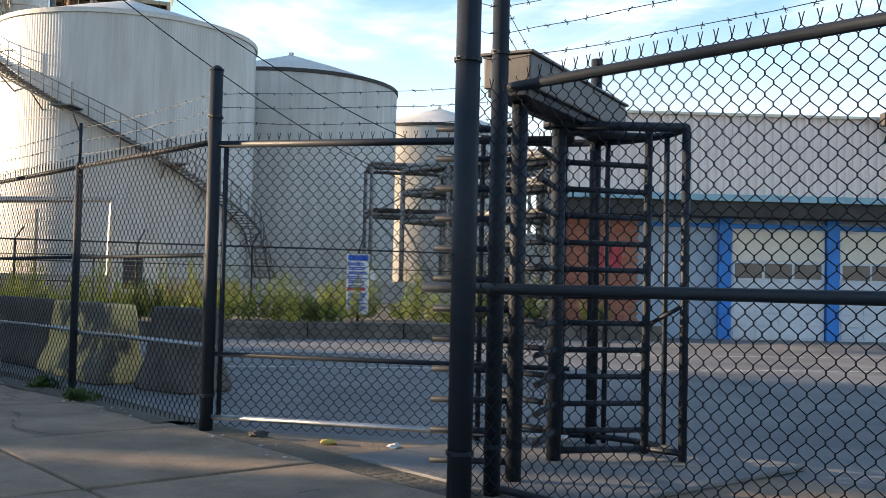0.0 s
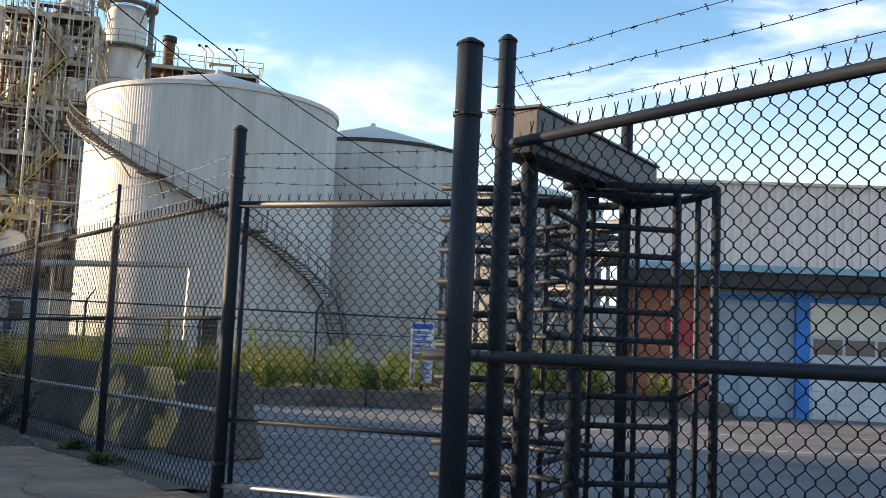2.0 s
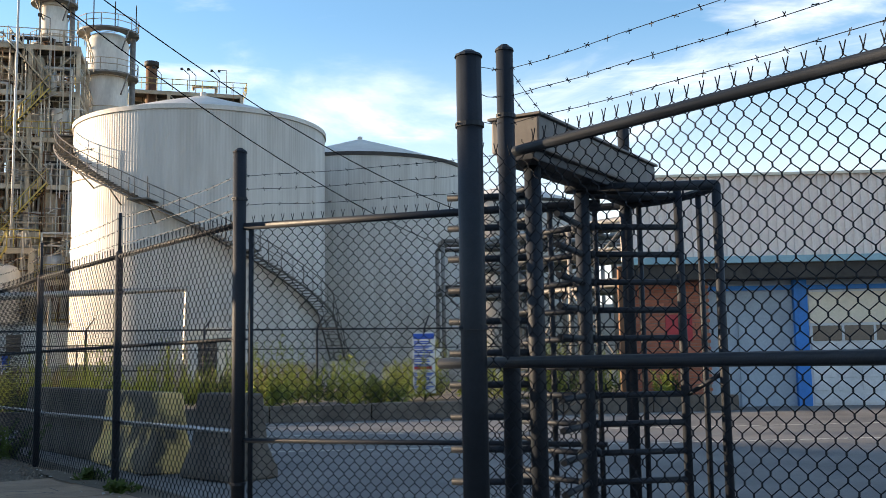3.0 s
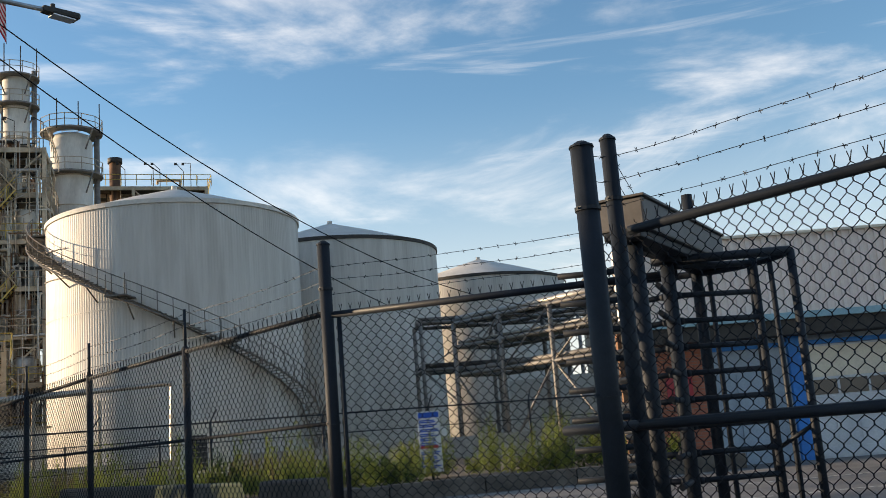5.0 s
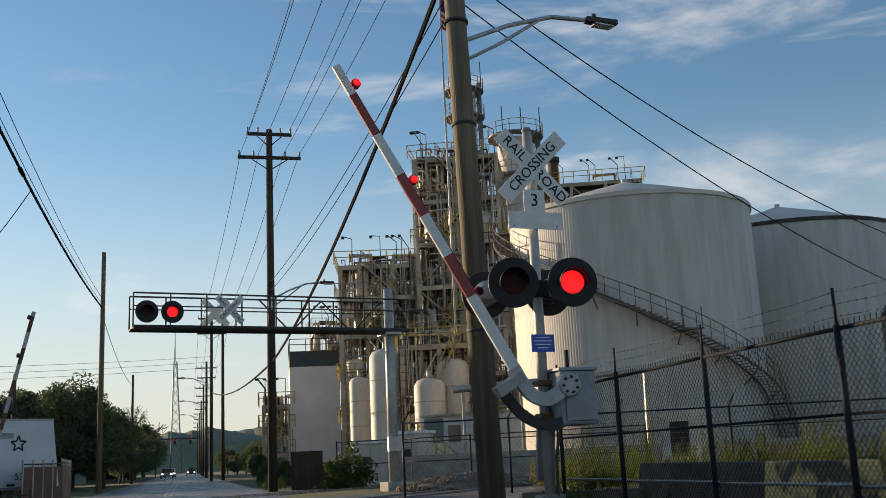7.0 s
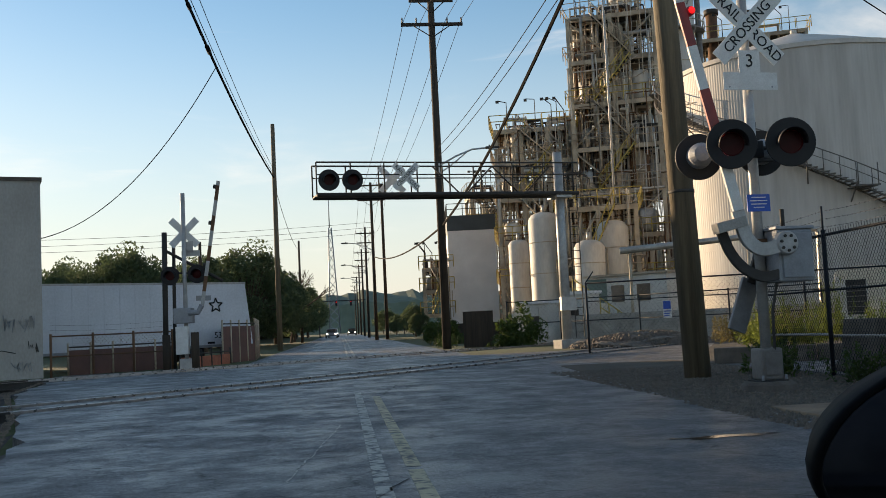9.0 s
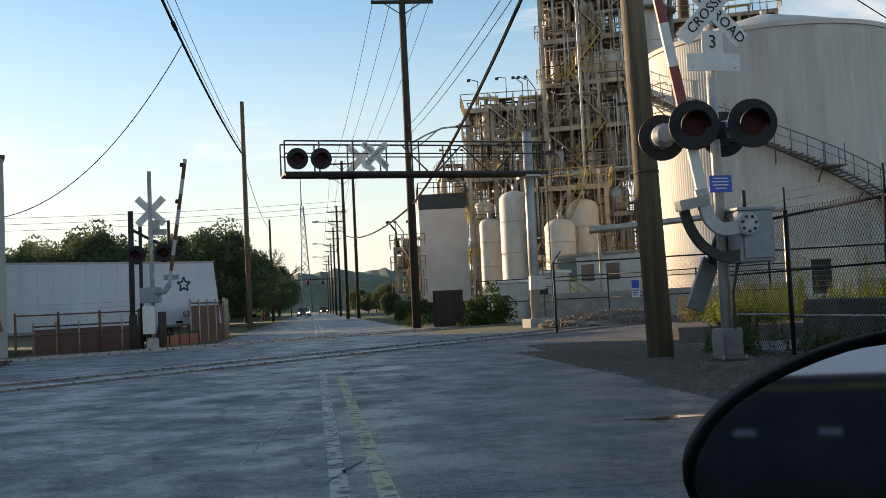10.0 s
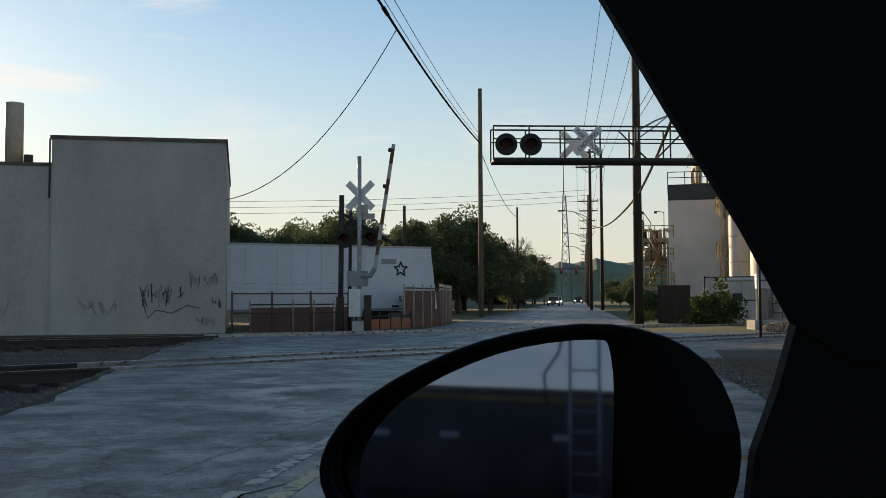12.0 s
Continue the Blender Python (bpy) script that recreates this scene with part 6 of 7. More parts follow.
def left_signal():
    th = thing("far_crossing_signal", "crossing signal mast across the road seen from behind", "crossing signal", (-9.1, 34.4, 0.1), -4)
    part("mast", T((0, 0, 0), (0, 0, 5.85), 0.07, seg=14), SIGNAL_GREY, th)
    part("foot", B(-0.2, 0.2, -0.2, 0.2, 0, 0.4, bevel=0.02), SIGNAL_GREY, th)
    crossbuck(th, 4.55, 0.09, False, -1)
    part("number_plate", B(-0.03, 0.28, 0.08, 0.09, 3.85, 4.25), SIGNAL_GREY, th)
    part("blank_plate", B(-0.1, 0.5, 0.08, 0.09, 3.75, 3.95), SIGNAL_GREY, th)
    part("light_arm", T((-0.5, 0, 3.2), (0.55, 0, 3.2), 0.03), LAMP_BLACK, th)
    h = [flasher(th, -0.44, -0.16, 3.12, 1, True), flasher(th, 0.44, -0.16, 3.15, 1)]
    part("mechanism_case", B(-0.35, 0.25, -0.3, 0.2, 1.55, 2.05, bevel=0.03), SIGNAL_CASE, th)
    part("white_case", B(-0.28, 0.12, -0.32, -0.05, 0.55, 1.45, bevel=0.02), SIGN_WHITE, th)
    part("rear_post", T((-0.75, 0.3, 0), (-0.7, 0.3, 4.6), 0.09, seg=10), STEEL_DARK, th)
    part("rear_post", T((-0.5, 0.5, 0), (-0.45, 0.5, 4.2), 0.06, seg=10), STEEL_DARK, th)
    part("strut", T((-0.7, 0.3, 4.0), (1.2, 0.2, 2.9), 0.05), STEEL_DARK, th)
    part("bollard", T((0.3, -0.1, 0), (0.3, -0.1, 1.25), 0.13, seg=14), DARK_POLE, th)
    part("bollard", T((-0.6, -0.2, 0), (-0.6, -0.2, 1.2), 0.13, seg=14), DARK_POLE, th)
    a = new("gate_arm")
    a.parent = th
    a.matrix_basis = pose(0.35, -0.3, 1.85)
    part("crank", pipe(bmesh.new(), [(-0.2, 0, 0), (0.1, 0, 0.05), (0.2, 0, 0.3)], 0.09, 8), SIGNAL_CASE, a)
    z, k = 0.25, 0
    while z < 4.4:
        z2 = min(z + 0.5, 4.4)
        part("arm_section", B(0.16, 0.27, -0.03, 0.03, z, z2), SIGNAL_GREY if k % 2 == 0 else STEEL_RUST, a)
        z, k = z2, k + 1
    for z in (1.6, 3.0, 4.2):
        part("arm_light", T((0.08, 0, z), (0.16, 0, z), 0.07, seg=12), STEEL_DARK, a)
    return th, a, h
left_sig, left_arm, left_heads = left_signal()
flash_far = flash_disc(left_heads[0])
span_left, span_right = flash_disc(far_heads[0]), flash_disc(far_heads[1])

# ---- left side: block building, trailer, fences ----
bl = thing("block_building", "pale painted block building with scrawled graffiti", "building", (-13.45, 33.75, 0.1), 19)
part("wall", B(-5.45, 0, 0, 13, -0.35, 6.3), STUCCO, bl)
part("parapet_cap", B(-5.5, 0.05, -0.05, 13, 6.3, 6.42), KERB, bl)
part("lower_wing", B(-8.2, -5.45, 0.15, 13, -0.35, 5.45), STUCCO, bl)
# three taller wings added out of view to keep sun off road and pavement
part("unseen_shade_wing", B(-17.5, -8.2, 0.1, 3, -0.35, 8.4), STUCCO, bl)
part("unseen_shade_wing", B(-24, -17.5, 0.05, 13, -0.35, 9.6), STUCCO, bl)
part("unseen_shade_wing", B(-48, -24, 0.0, 13, -0.35, 11.6), STUCCO, bl)
part("parapet_cap", B(-8.19, -5.46, 0.1, 13, 5.45, 5.55), KERB, bl)
part("chimney_flue", T((-6.79, 1, 5.4), (-6.79, 1, 7.6), 0.28, seg=18), STEEL_TAN, bl)
part("roof_pipe", T((-6.35, 1, 5.5), (-6.35, 1, 5.9), 0.15, seg=12), STEEL_DARK, bl)
part("downpipe", T((-5.5, -0.06, 4.4), (-5.5, -0.06, 6.3), 0.03, seg=8), STEEL_DARK, bl)
def scrawl(x, z, w, h, glyphs, m, r):
    """A run of looping spray-paint strokes, like hasty letters nobody can read."""
    for k in range(glyphs):
        cx = x + w * (k + 0.5) / glyphs
        gw = w / glyphs * 0.55
        pts = []
        for i in range(random.randint(5, 8)):
            up = (i + k) % 2
            pts.append((min(-0.1, cx + gw * random.uniform(-1, 1)), -0.012, max(0.15, z + h * (random.uniform(0.15, 0.55) if up else random.uniform(-0.5, 0.1)))))
        part("graffiti_stroke", pipe(bmesh.new(), pts, r, 4), m, bl)
scrawl(-2.75, 1.25, 1.5, 0.85, 5, SIGN_BLACK, 0.015)
part("graffiti_stroke", pipe(bmesh.new(), [(-2.7, -0.012, 1.6), (-2.6, -0.012, 1.0), (-2.45, -0.012, 0.55), (-2.2, -0.012, 0.8), (-1.7, -0.012, 0.7), (-1.2, -0.012, 0.95), (-0.8, -0.012, 0.85)], 0.013, 4), SIGN_BLACK, bl)
scrawl(-1.25, 1.75, 1.05, 0.6, 6, SIGNAL_CASE, 0.011)
scrawl(-1.0, 0.4, 0.7, 0.35, 4, SIGNAL_CASE, 0.011)
scrawl(-0.42, 1.0, 0.28, 0.4, 2, SIGN_BLACK, 0.012)
scrawl(-4.6, 0.9, 1.2, 0.6, 4, STUCCO, 0.015)
scrawl(-7.1, 0.9, 0.5, 0.6, 2, SIGNAL_CASE, 0.012)

def trailer():
    a, b = Vector((-21.2, 33.1)), Vector((-7.9, 42.45))
    d = b - a
    th = thing("semi_trailer", "white 53-foot box trailer parked behind the crossing", "trailer", (b.x, b.y, 0), math.degrees(math.atan2(d.y, d.x)))
    L = 16.15
    bm = B(-L, 0, 0, 2.5, 0.82, 3.3, bevel=0.02)
    for v in bm.verts:
        if v.co.x > -1:
            v.co.x += 0.3 * (3.3 - v.co.z) / 2.48
    part("box_body", bm, TRAILER_WHITE, th)
    part("top_rail", B(-L, 0.01, -0.02, 2.52, 3.26, 3.34), SIGNAL_GREY, th)
    part("bottom_rail", B(-L, 0.01, -0.025, 2.52, 0.76, 0.86), SIGNAL_CASE, th)
    me = None
    for k in range(22):
        if me is None:
            o = part("side_post", B(-0.02, 0.02, -0.012, 0.0, 0.9, 3.24), TRAILER_WHITE, th)
            me = o.data
        else:
            o = shared("side_post", me, th, Matrix())
        o.matrix_basis = pose(-2.9 - k * 0.6, 0, 0)
    # star-shaped emblem and lines
    bm = bmesh.new()
    v = [bm.verts.new(((0.30 if k % 2 == 0 else 0.13) * math.sin(math.pi * k / 5), 0, (0.30 if k % 2 == 0 else 0.13) * math.cos(math.pi * k / 5))) for k in range(10)]
    for k in range(10):
        a2, b2 = v[k].co.copy(), v[(k + 1) % 10].co.copy()
        tube(bm, a2, b2, 0.028, seg=4)
    o = part("star_emblem", bm, SIGN_BLACK, th)
    o.matrix_basis = pose(-1.35, -0.015, 2.42)
    o = part("emblem_bar", B(-0.45, 0.2, -0.012, 0, -0.1, 0.1, None), SIGNAL_CASE, th)
    o.matrix_basis = pose(-1.75, -0.008, 2.72)
    t = part("length_mark", text_bm("53'", 0.34), SIGN_BLACK, th)
    t.matrix_basis = pose(-1.25, -0.012, 1.22)
    for x in (-0.4, -1.0, -1.6):
        part("marker", B(x - 0.15, x + 0.15, -0.03, -0.02, 0.9, 0.98), SIGN_BLACK, th)
    for x in (-2.3, -3.6, -13.6, -14.8):
        for y in (0.25, 2.1):
            w = part("wheel", lathe([(0, 0.12), (0.25, 0.12), (0.3, 0.14), (0.45, 0.12), (0.47, 0.0), (0.45, -0.12), (0, -0.12)], 24, pose(0, 0, 0, 90)), LAMP_BLACK, th)
            w.matrix_basis = pose(x, y, 0.6)
    part("landing_leg", B(-1.9, -1.75, 0.3, 0.42, 0.12, 0.82), STEEL_DARK, th)
    part("landing_leg", B(-1.0, -0.85, 0.3, 0.42, 0.12, 0.82), STEEL_DARK, th)
trailer()
rf = thing("red_sheet_fence", "dull red sheet fence with pale posts", "fence")
for (ax, ay), (bx, by), h, m in (((-13.0, 35.0), (-9.9, 37.2), 0.95, RED_SHEET), ((-8.6, 40.2), (-7.6, 43.0), 1.55, RED_SHEET), ((-7.6, 43.0), (-8.0, 50.0), 1.6, RED_SHEET), ((-9.6, 36.2), (-8.3, 40.0), 0.5, BRICK)):
    d = Vector((bx - ax, by - ay))
    o = part("fence_sheet", B(0, d.length, -0.02, 0.02, 0.12, h), m, rf)
    o.matrix_basis = pose(ax, ay, 0, 0, 0, math.degrees(math.atan2(d.y, d.x)))
    n = int(d.length / 0.9) + 1
    for k in range(n + 1):
        f = k / n
        part("fence_post", T((ax + d.x * f, ay + d.y * f - 0.05, 0.12), (ax + d.x * f, ay + d.y * f - 0.05, h + 0.25), 0.035), STEEL_TAN if m is RED_SHEET else STEEL_DARK, rf)
    part("fence_rail", T((ax, ay - 0.05, h + 0.1), (bx, by - 0.05, h + 0.1), 0.025), STEEL_DARK, rf)

cf = thing("yard_fence", "rusty chain-link fence before the trailer yard", "fence")
fa, fb = Vector((-13.2, 33.7)), Vector((-9.75, 35.6))
for k in range(4):
    q = fa.lerp(fb, k / 3)
    part("fence_post", T((q.x, q.y, 0.05), (q.x, q.y, 1.5), 0.04), STEEL_RUST, cf)
for z in (1.42, 0.78):
    part("fence_rail", T((*fa, z), (*fb, z), 0.022), STEEL_RUST, cf)
v, f = chain_link(fa, fb, 0.16, 1.42, r=0.0035, s=0.06, twists=True)
raw("chain_link_mesh", v, f, STEEL_RUST, cf)
for z in (1.62, 1.78):
    v, f = barbed((*fa, z), (*fb, z), 0.05)
    raw("barbed_wire", v, f, RUSTY_BLACK, cf)

# ---- poles ----
def utility_pole(x, y, h, arms, label, r=0.17, m=DARK_POLE, lean=0.0):
    th = thing("utility_pole", label, "utility pole", (x, y, 0.1), group="utility poles")
    part("pole_shaft", T((0, 0, 0), (lean, 0, h), r, r * 0.72, 16), m, th)
    for z, w in arms:
        part("crossarm", B(-w / 2, w / 2, -0.16, -0.05, z - 0.07, z + 0.07), m, th)
        for s in (-1, 1):
            part("arm_brace", T((s * w * 0.3, -0.1, z - 0.05), (0, -0.12, z - 0.6), 0.025, seg=5), STEEL_DARK, th)
        for f in (-0.48, -0.25, 0.25, 0.48):
            part("insulator", lathe([(0, 0.26), (0.035, 0.24), (0.05, 0.15), (0.03, 0.1), (0.05, 0.06), (0.02, 0.0)], 10, pose(w * f, -0.1, z + 0.07)), SIGNAL_CASE, th)
    return th
utility_pole(0.57, 45.1, 16.0, ((15.75, 2.0), (14.65, 2.8)), "tall dark wooden utility pole with two crossarms", 0.2)
utility_pole(-7.73, 62.4, 13.9, (), "slender brown wooden utility pole beside the road", 0.17, WOOD_POLE)
utility_pole(-0.7, 96, 15.0, ((14.7, 2.4), (13.3, 2.6)), "dark utility pole with crossarms along the road")
utility_pole(0.35, 97, 15.0, ((13.9, 2.2),), "dark utility pole standing beside another")
for k, y in enumerate((128, 160, 195, 235, 280)):
    utility_pole(-0.5 + 0.2 * k, y, 14.0 - 0.2 * k, ((13.2, 2.4), (12.0, 2.2)), "distant dark utility pole along the road")
utility_pole(-8.0, 105, 10.5, (), "distant slim pole at the far kerb", 0.14)
utility_pole(-12.0, 60, 6.6, (), "short dark pole behind the trailer", 0.12)
def street_lamp(x, y, z, rz, reach, label):
    th = thing("street_lamp", label, "street lamp", (x, y, z), rz)
    pts = [(0, 0, 0), (reach * 0.35, 0, 0.42), (reach * 0.7, 0, 0.72), (reach, 0, 0.78)]
    part("arm", pipe(bmesh.new(), pts, 0.04, 10), GALV, th)
    part("arm_brace", pipe(bmesh.new(), [(0, 0, -0.35), (reach * 0.3, 0, 0.1), (reach * 0.62, 0, 0.66)], 0.03, 8), GALV, th)
    part("wall_plate", B(-0.05, 0.02, -0.08, 0.08, -0.45, 0.15), GALV, th)
    bm = B(-0.02, 0.62, -0.14, 0.14, -0.05, 0.06, bevel=0.04)
    for v in bm.verts:
        v.co.y *= 0.55 + 0.45 * min(1, max(0, v.co.x / 0.3))
    part("lamp_head", bm, STEEL_DARK, th).matrix_basis = pose(reach - 0.03, 0, 0.78)
    part("lamp_glass", B(0.15, 0.55, -0.1, 0.1, -0.075, -0.055), WHITE_SHEET, th).matrix_basis = pose(reach - 0.03, 0, 0.78)
    part("photocell", T((reach + 0.15, 0, 0.84), (reach + 0.15, 0, 0.92), 0.04), STEEL_DARK, th)
wp = utility_pole(1.52, 16.25, 13.5, (), "near brown wooden pole with a street lamp arm", 0.21, WOOD_POLE, -0.32)
for z in (3.0, 6.4, 8.2):
    part("pole_band", T((-0.0237 * z, 0, z), (-0.0237 * z, 0, z + 0.05), 0.205, seg=16), STEEL_DARK, wp)
street_lamp(1.42, 16.2, 7.98, 12, 2.55, "galvanised street lamp arm on the wooden pole")
street_lamp(0.6, 45.0, 8.3, 5, 2.2, "small street lamp arm on a utility pole")
for y in (96, 128, 160):
    street_lamp(-0.7, y, 8.6, 180, 2.4, "distant street lamp arm over the road")

# ---- overhead wires ----
wire("service_cable", [(1.4, 16.1, 9.84), (0.62, 45, 5.61), (-0.6, 96, 8.0)], 0.05, "thick black twisted cable between poles", 0.68)
for dx in (-1.3, -0.5, 0.6, 1.3):
    wire("power_line", [(0.6 + dx, 45, 14.95), (-0.6 + dx, 96, 13.6), (-0.5 + dx, 128, 13.4), (-0.2 + dx, 195, 13)], 0.013, "thin overhead power line along the road", 0.8)
    wire("power_line", [(0.6 + dx, 45, 14.95), (2.2 + dx, 2, 15.5)], 0.012, "thin overhead power line toward the plant", 0.9)
for dx in (-0.9, 0.9):
    wire("power_line", [(0.57 + dx, 45, 16.05), (1.8 + dx, 2, 16.5)], 0.012, "thin overhead power line toward the plant", 0.9)
for z in (9.4, 9.0):
    wire("power_line", [(1.5, 16.1, z), (0.57, 45, z - 0.3)], 0.012, "thin line between two poles", 0.4)
wire("drop_wire", [(1.4, 16.2, 9.23), (24.1, 24.8, 5.33)], 0.012, "thin drop wire from the pole to the workshop", 1.57)
wire("drop_wire", [(1.4, 16.2, 8.69), (22.6, 27.0, 4.34)], 0.012, "thin drop wire from the pole to the workshop", 1.03)
wire("service_cable", [(-7.75, 62.4, 10.7), (-8.15, 2, 12.4)], 0.045, "thick black overhead cable with a splice", 1.15, 40)
wire("power_line", [(-7.75, 62.4, 10.9), (-8.1, 2, 12.6)], 0.012, "thin overhead line beside the thick cable", 1.1, 40)
wire("power_line", [(-7.75, 62.4, 11.2), (-7.9, 2, 12.9)], 0.012, "thin overhead line beside the thick cable", 1.0, 40)
wire("drop_wire", [(-7.94, 35, 10.33), (-16.0, 36.5, 4.9)], 0.016, "thin drop wire to the block building", 1.9)
wire("power_line", [(-7.75, 62.4, 10.3), (-7.9, 105, 9.5)], 0.02, "cable continuing along the far kerb", 0.8)
for z in (9.3, 8.8, 8.3):
    wire("power_line", [(-60, 66, z), (-0.7, 96, z + 2.0)], 0.015, "long wire crossing the road", 1.0)
sp = new("cable_splice")
tagged(sp, "black splice case on the overhead cable", "cable splice")
part("splice_case", T((-7.95, 32.7, 10.39), (-7.95, 33.4, 10.37), 0.07, seg=10), CABLE, sp)
part("splice_case", T((-7.97, 28.8, 10.5), (-7.97, 29.2, 10.49), 0.06, seg=10), CABLE, sp)

# ---- flag ----
fl = thing("flag_pole", "tall thin flag pole with a limp striped flag", "flag pole", (15.3, 68.8, 0.1))
part("pole_shaft", T((0, 0, 0), (0, 0, 38), 0.09, 0.06, 10), SIGNAL_GREY, fl)
FLAG_RED = mat("red_flag_cloth", (0.45, 0.03, 0.04), rough=0.8, bump=0)
FLAG_BLUE = mat("navy_flag_cloth", (0.02, 0.03, 0.14), rough=0.8, bump=0)
FLAG_WHITE = mat("white_flag_cloth", (0.7, 0.7, 0.7), rough=0.8, bump=0)
fo = new("flag")
fo.parent = fl
fo.matrix_basis = pose(0.05, 0, 33.2)
for k in range(13):
    bm = bmesh.new()
    prev = None
    for i in range(15):
        f = i / 14
        x = 1.8 * f * 0.75
        z = 2.4 - k * 0.24 - 2.6 * f ** 1.5
        y = 0.16 * math.sin(f * 9 + k * 0.12)
        a, b = bm.verts.new((x, y, z)), bm.verts.new((x, y + 0.01, z - 0.245))
        if prev:
            bm.faces.new((prev[0], prev[1], b, a))
        prev = (a, b)
    o = part("stripe", bm, FLAG_RED if k % 2 == 0 else FLAG_WHITE, fo)
    if k < 7:
        o.data.materials.append(FLAG_BLUE)
        for p in list(o.data.polygons)[:6]:
            p.material_index = 1

# ---- trees, hills, distance ----
def tree(x, y, h, w, material, label, n=26, leaf=0.16, per=150, base=0.1):
    th = thing("tree", label, "tree", (x, y, base), random.uniform(0, 360), group="trees")
    bm = bmesh.new()
    tube(bm, (0, 0, 0), (0.1, 0, h * 0.45), h * 0.028, h * 0.018, 8)
    vs, fs = [], []
    for k in range(n):
        a, f = random.uniform(0, 2 * math.pi), random.random()
        rr = w * 0.5 * math.sin(math.pi * (0.18 + 0.75 * f)) * random.uniform(0.45, 1.0)
        c = Vector((rr * math.cos(a), rr * math.sin(a), h * (0.22 + 0.74 * f)))
        tube(bm, (0.05, 0, h * random.uniform(0.2, 0.5)), c, h * 0.010, h * 0.003, 5)
        leaf_quads(vs, fs, c, leaf, per, w * random.uniform(0.12, 0.2), 1.0)
    part("trunk", bm, BARK, th)
    raw("crown", vs, fs, material, th)
    return th
def tree_like(src, x, y, s, rz, z=0.1):
    o = copy_thing(src, pose(x, y, z, 0, 0, rz))
    o.scale = (s, s, s * random.uniform(0.9, 1.1))
    return o
tA = tree(-10.6, 75, 7.2, 6.5, LEAF_DARK, "dark leafy roadside tree", 40, 0.13, 320)
tB = tree(-13.4, 72, 6.4, 5.5, LEAF_DARK, "dense dark green tree behind the trailer", 36, 0.13, 300)
tree_like(tB, -8.9, 82, 0.9, 40)
tree_like(tA, -15.5, 84, 0.95, 120)
for x, y, s in [(a, b, c * 0.6 if a > 0 else c) for a, b, c in ((-9.6, 92, 0.8), (-10.5, 102, 0.9), (-9.2, 114, 0.9), (-10.2, 128, 1.0), (-9.4, 144, 1.0), (-11, 160, 1.1), (4.6, 118, 0.8), (5.5, 134, 0.9), (4.2, 150, 0.85), (6.5, 168, 1.0), (4.5, 190, 1.1), (-10, 185, 1.1), (5, 215, 1.2), (-11, 220, 1.3), (3.6, 104, 0.55), (2.9, 86, 0.45))]:
    tree_like(random.choice((tA, tB)), x, y, s, random.uniform(0, 360))
for k in range(64):
    tree_like(random.choice((tA, tB)), -13 - k * 0.8 + random.uniform(-0.8, 0.8), 90 + random.uniform(-3, 14), random.uniform(0.92, 1.12) + 0.003 * k, random.uniform(0, 360))
bt = thing("bare_tree", "leafless branching tree beside the road", "tree", (-9.3, 108, 0.1))
bm = bmesh.new()
def limb(p, d, l, r, n):
    q = p + d * l
    tube(bm, p, q, r, r * 0.65, 5)
    if n:
        for _ in range(3):
            limb(q, (d + Vector((random.gauss(0, 0.45), random.gauss(0, 0.45), random.gauss(0.1, 0.25)))).normalized(), l * 0.72, r * 0.6, n - 1)
limb(Vector((0, 0, 0)), Vector((0.15, 0, 1)).normalized(), 2.8, 0.16, 4)
part("branch_crown", bm, BARK, bt)
def bush(x, y, r, h, m, label):
    vs, fs = [], []
    for k in range(40):
        a, q = random.uniform(0, 6.28), random.random() ** 0.6
        leaf_quads(vs, fs, (r * q * math.cos(a), r * q * math.sin(a), h * random.uniform(0.1, 0.9) * (1.15 - 0.55 * q)), 0.09, 60, 0.3, 0.9)
    o = tagged(raw("bush", vs, fs, m), label, "bush", "bushes")
    o.matrix_basis = pose(x, y, 0.1)
bush(3.55, 43.2, 1.0, 1.75, LEAF, "leafy green bush by the equipment cabinet")
for x, y in ((2.2, 60), (2.6, 68), (3.0, 76)):
    bush(x, y, 1.1, 1.4, LEAF, "roadside bush before the plant")
for k in range(10):
    weed_clump(random.uniform(0.9, 4.6), random.uniform(42, 58), 0.12, random.uniform(0.35, 0.7), 0.7, random.choice((DRY_GRASS, LEAF)), label="rough grass at the road's edge")
for x, y in ((2.6, 15.6), (2.9, 13.6), (2.8, 16.6)):
    weed_clump(x, y, 0.145, 0.55, 0.45, LEAF, label="green weeds at the foot of the fence")
for x, y in ((2.95, 9.0), (2.98, 10.2)):
    weed_clump(x, y, 0.18, 0.10, 0.12, LEAF, label="small dry weeds along the fence foot")
def crumple(x, y, z, r, m, label):
    bm = bmesh.new()
    bmesh.ops.create_icosphere(bm, subdivisions=2, radius=1.0)
    for v in bm.verts:
        k = random.uniform(0.6, 1.15)
        v.co = Vector((v.co.x * r * k * 1.5, v.co.y * r * k, max(-0.4, v.co.z) * r * k * 0.6))
    bm.transform(pose(x, y, z + 0.2 * r, 0, 0, random.uniform(0, 180)))
    solo("litter", bm, m, label, "litter")
crumple(3.55, 6.15, 0.152, 0.045, YELLOW, "crumpled yellow wrapper at the gate's foot")
crumple(3.85, 5.8, 0.152, 0.04, SIGN_WHITE, "crumpled white paper at the gate's foot")
crumple(3.3, 6.62, 0.165, 0.06, STEEL_DARK, "dark lump of rubbish by the gate post")
lv, lf = [], []
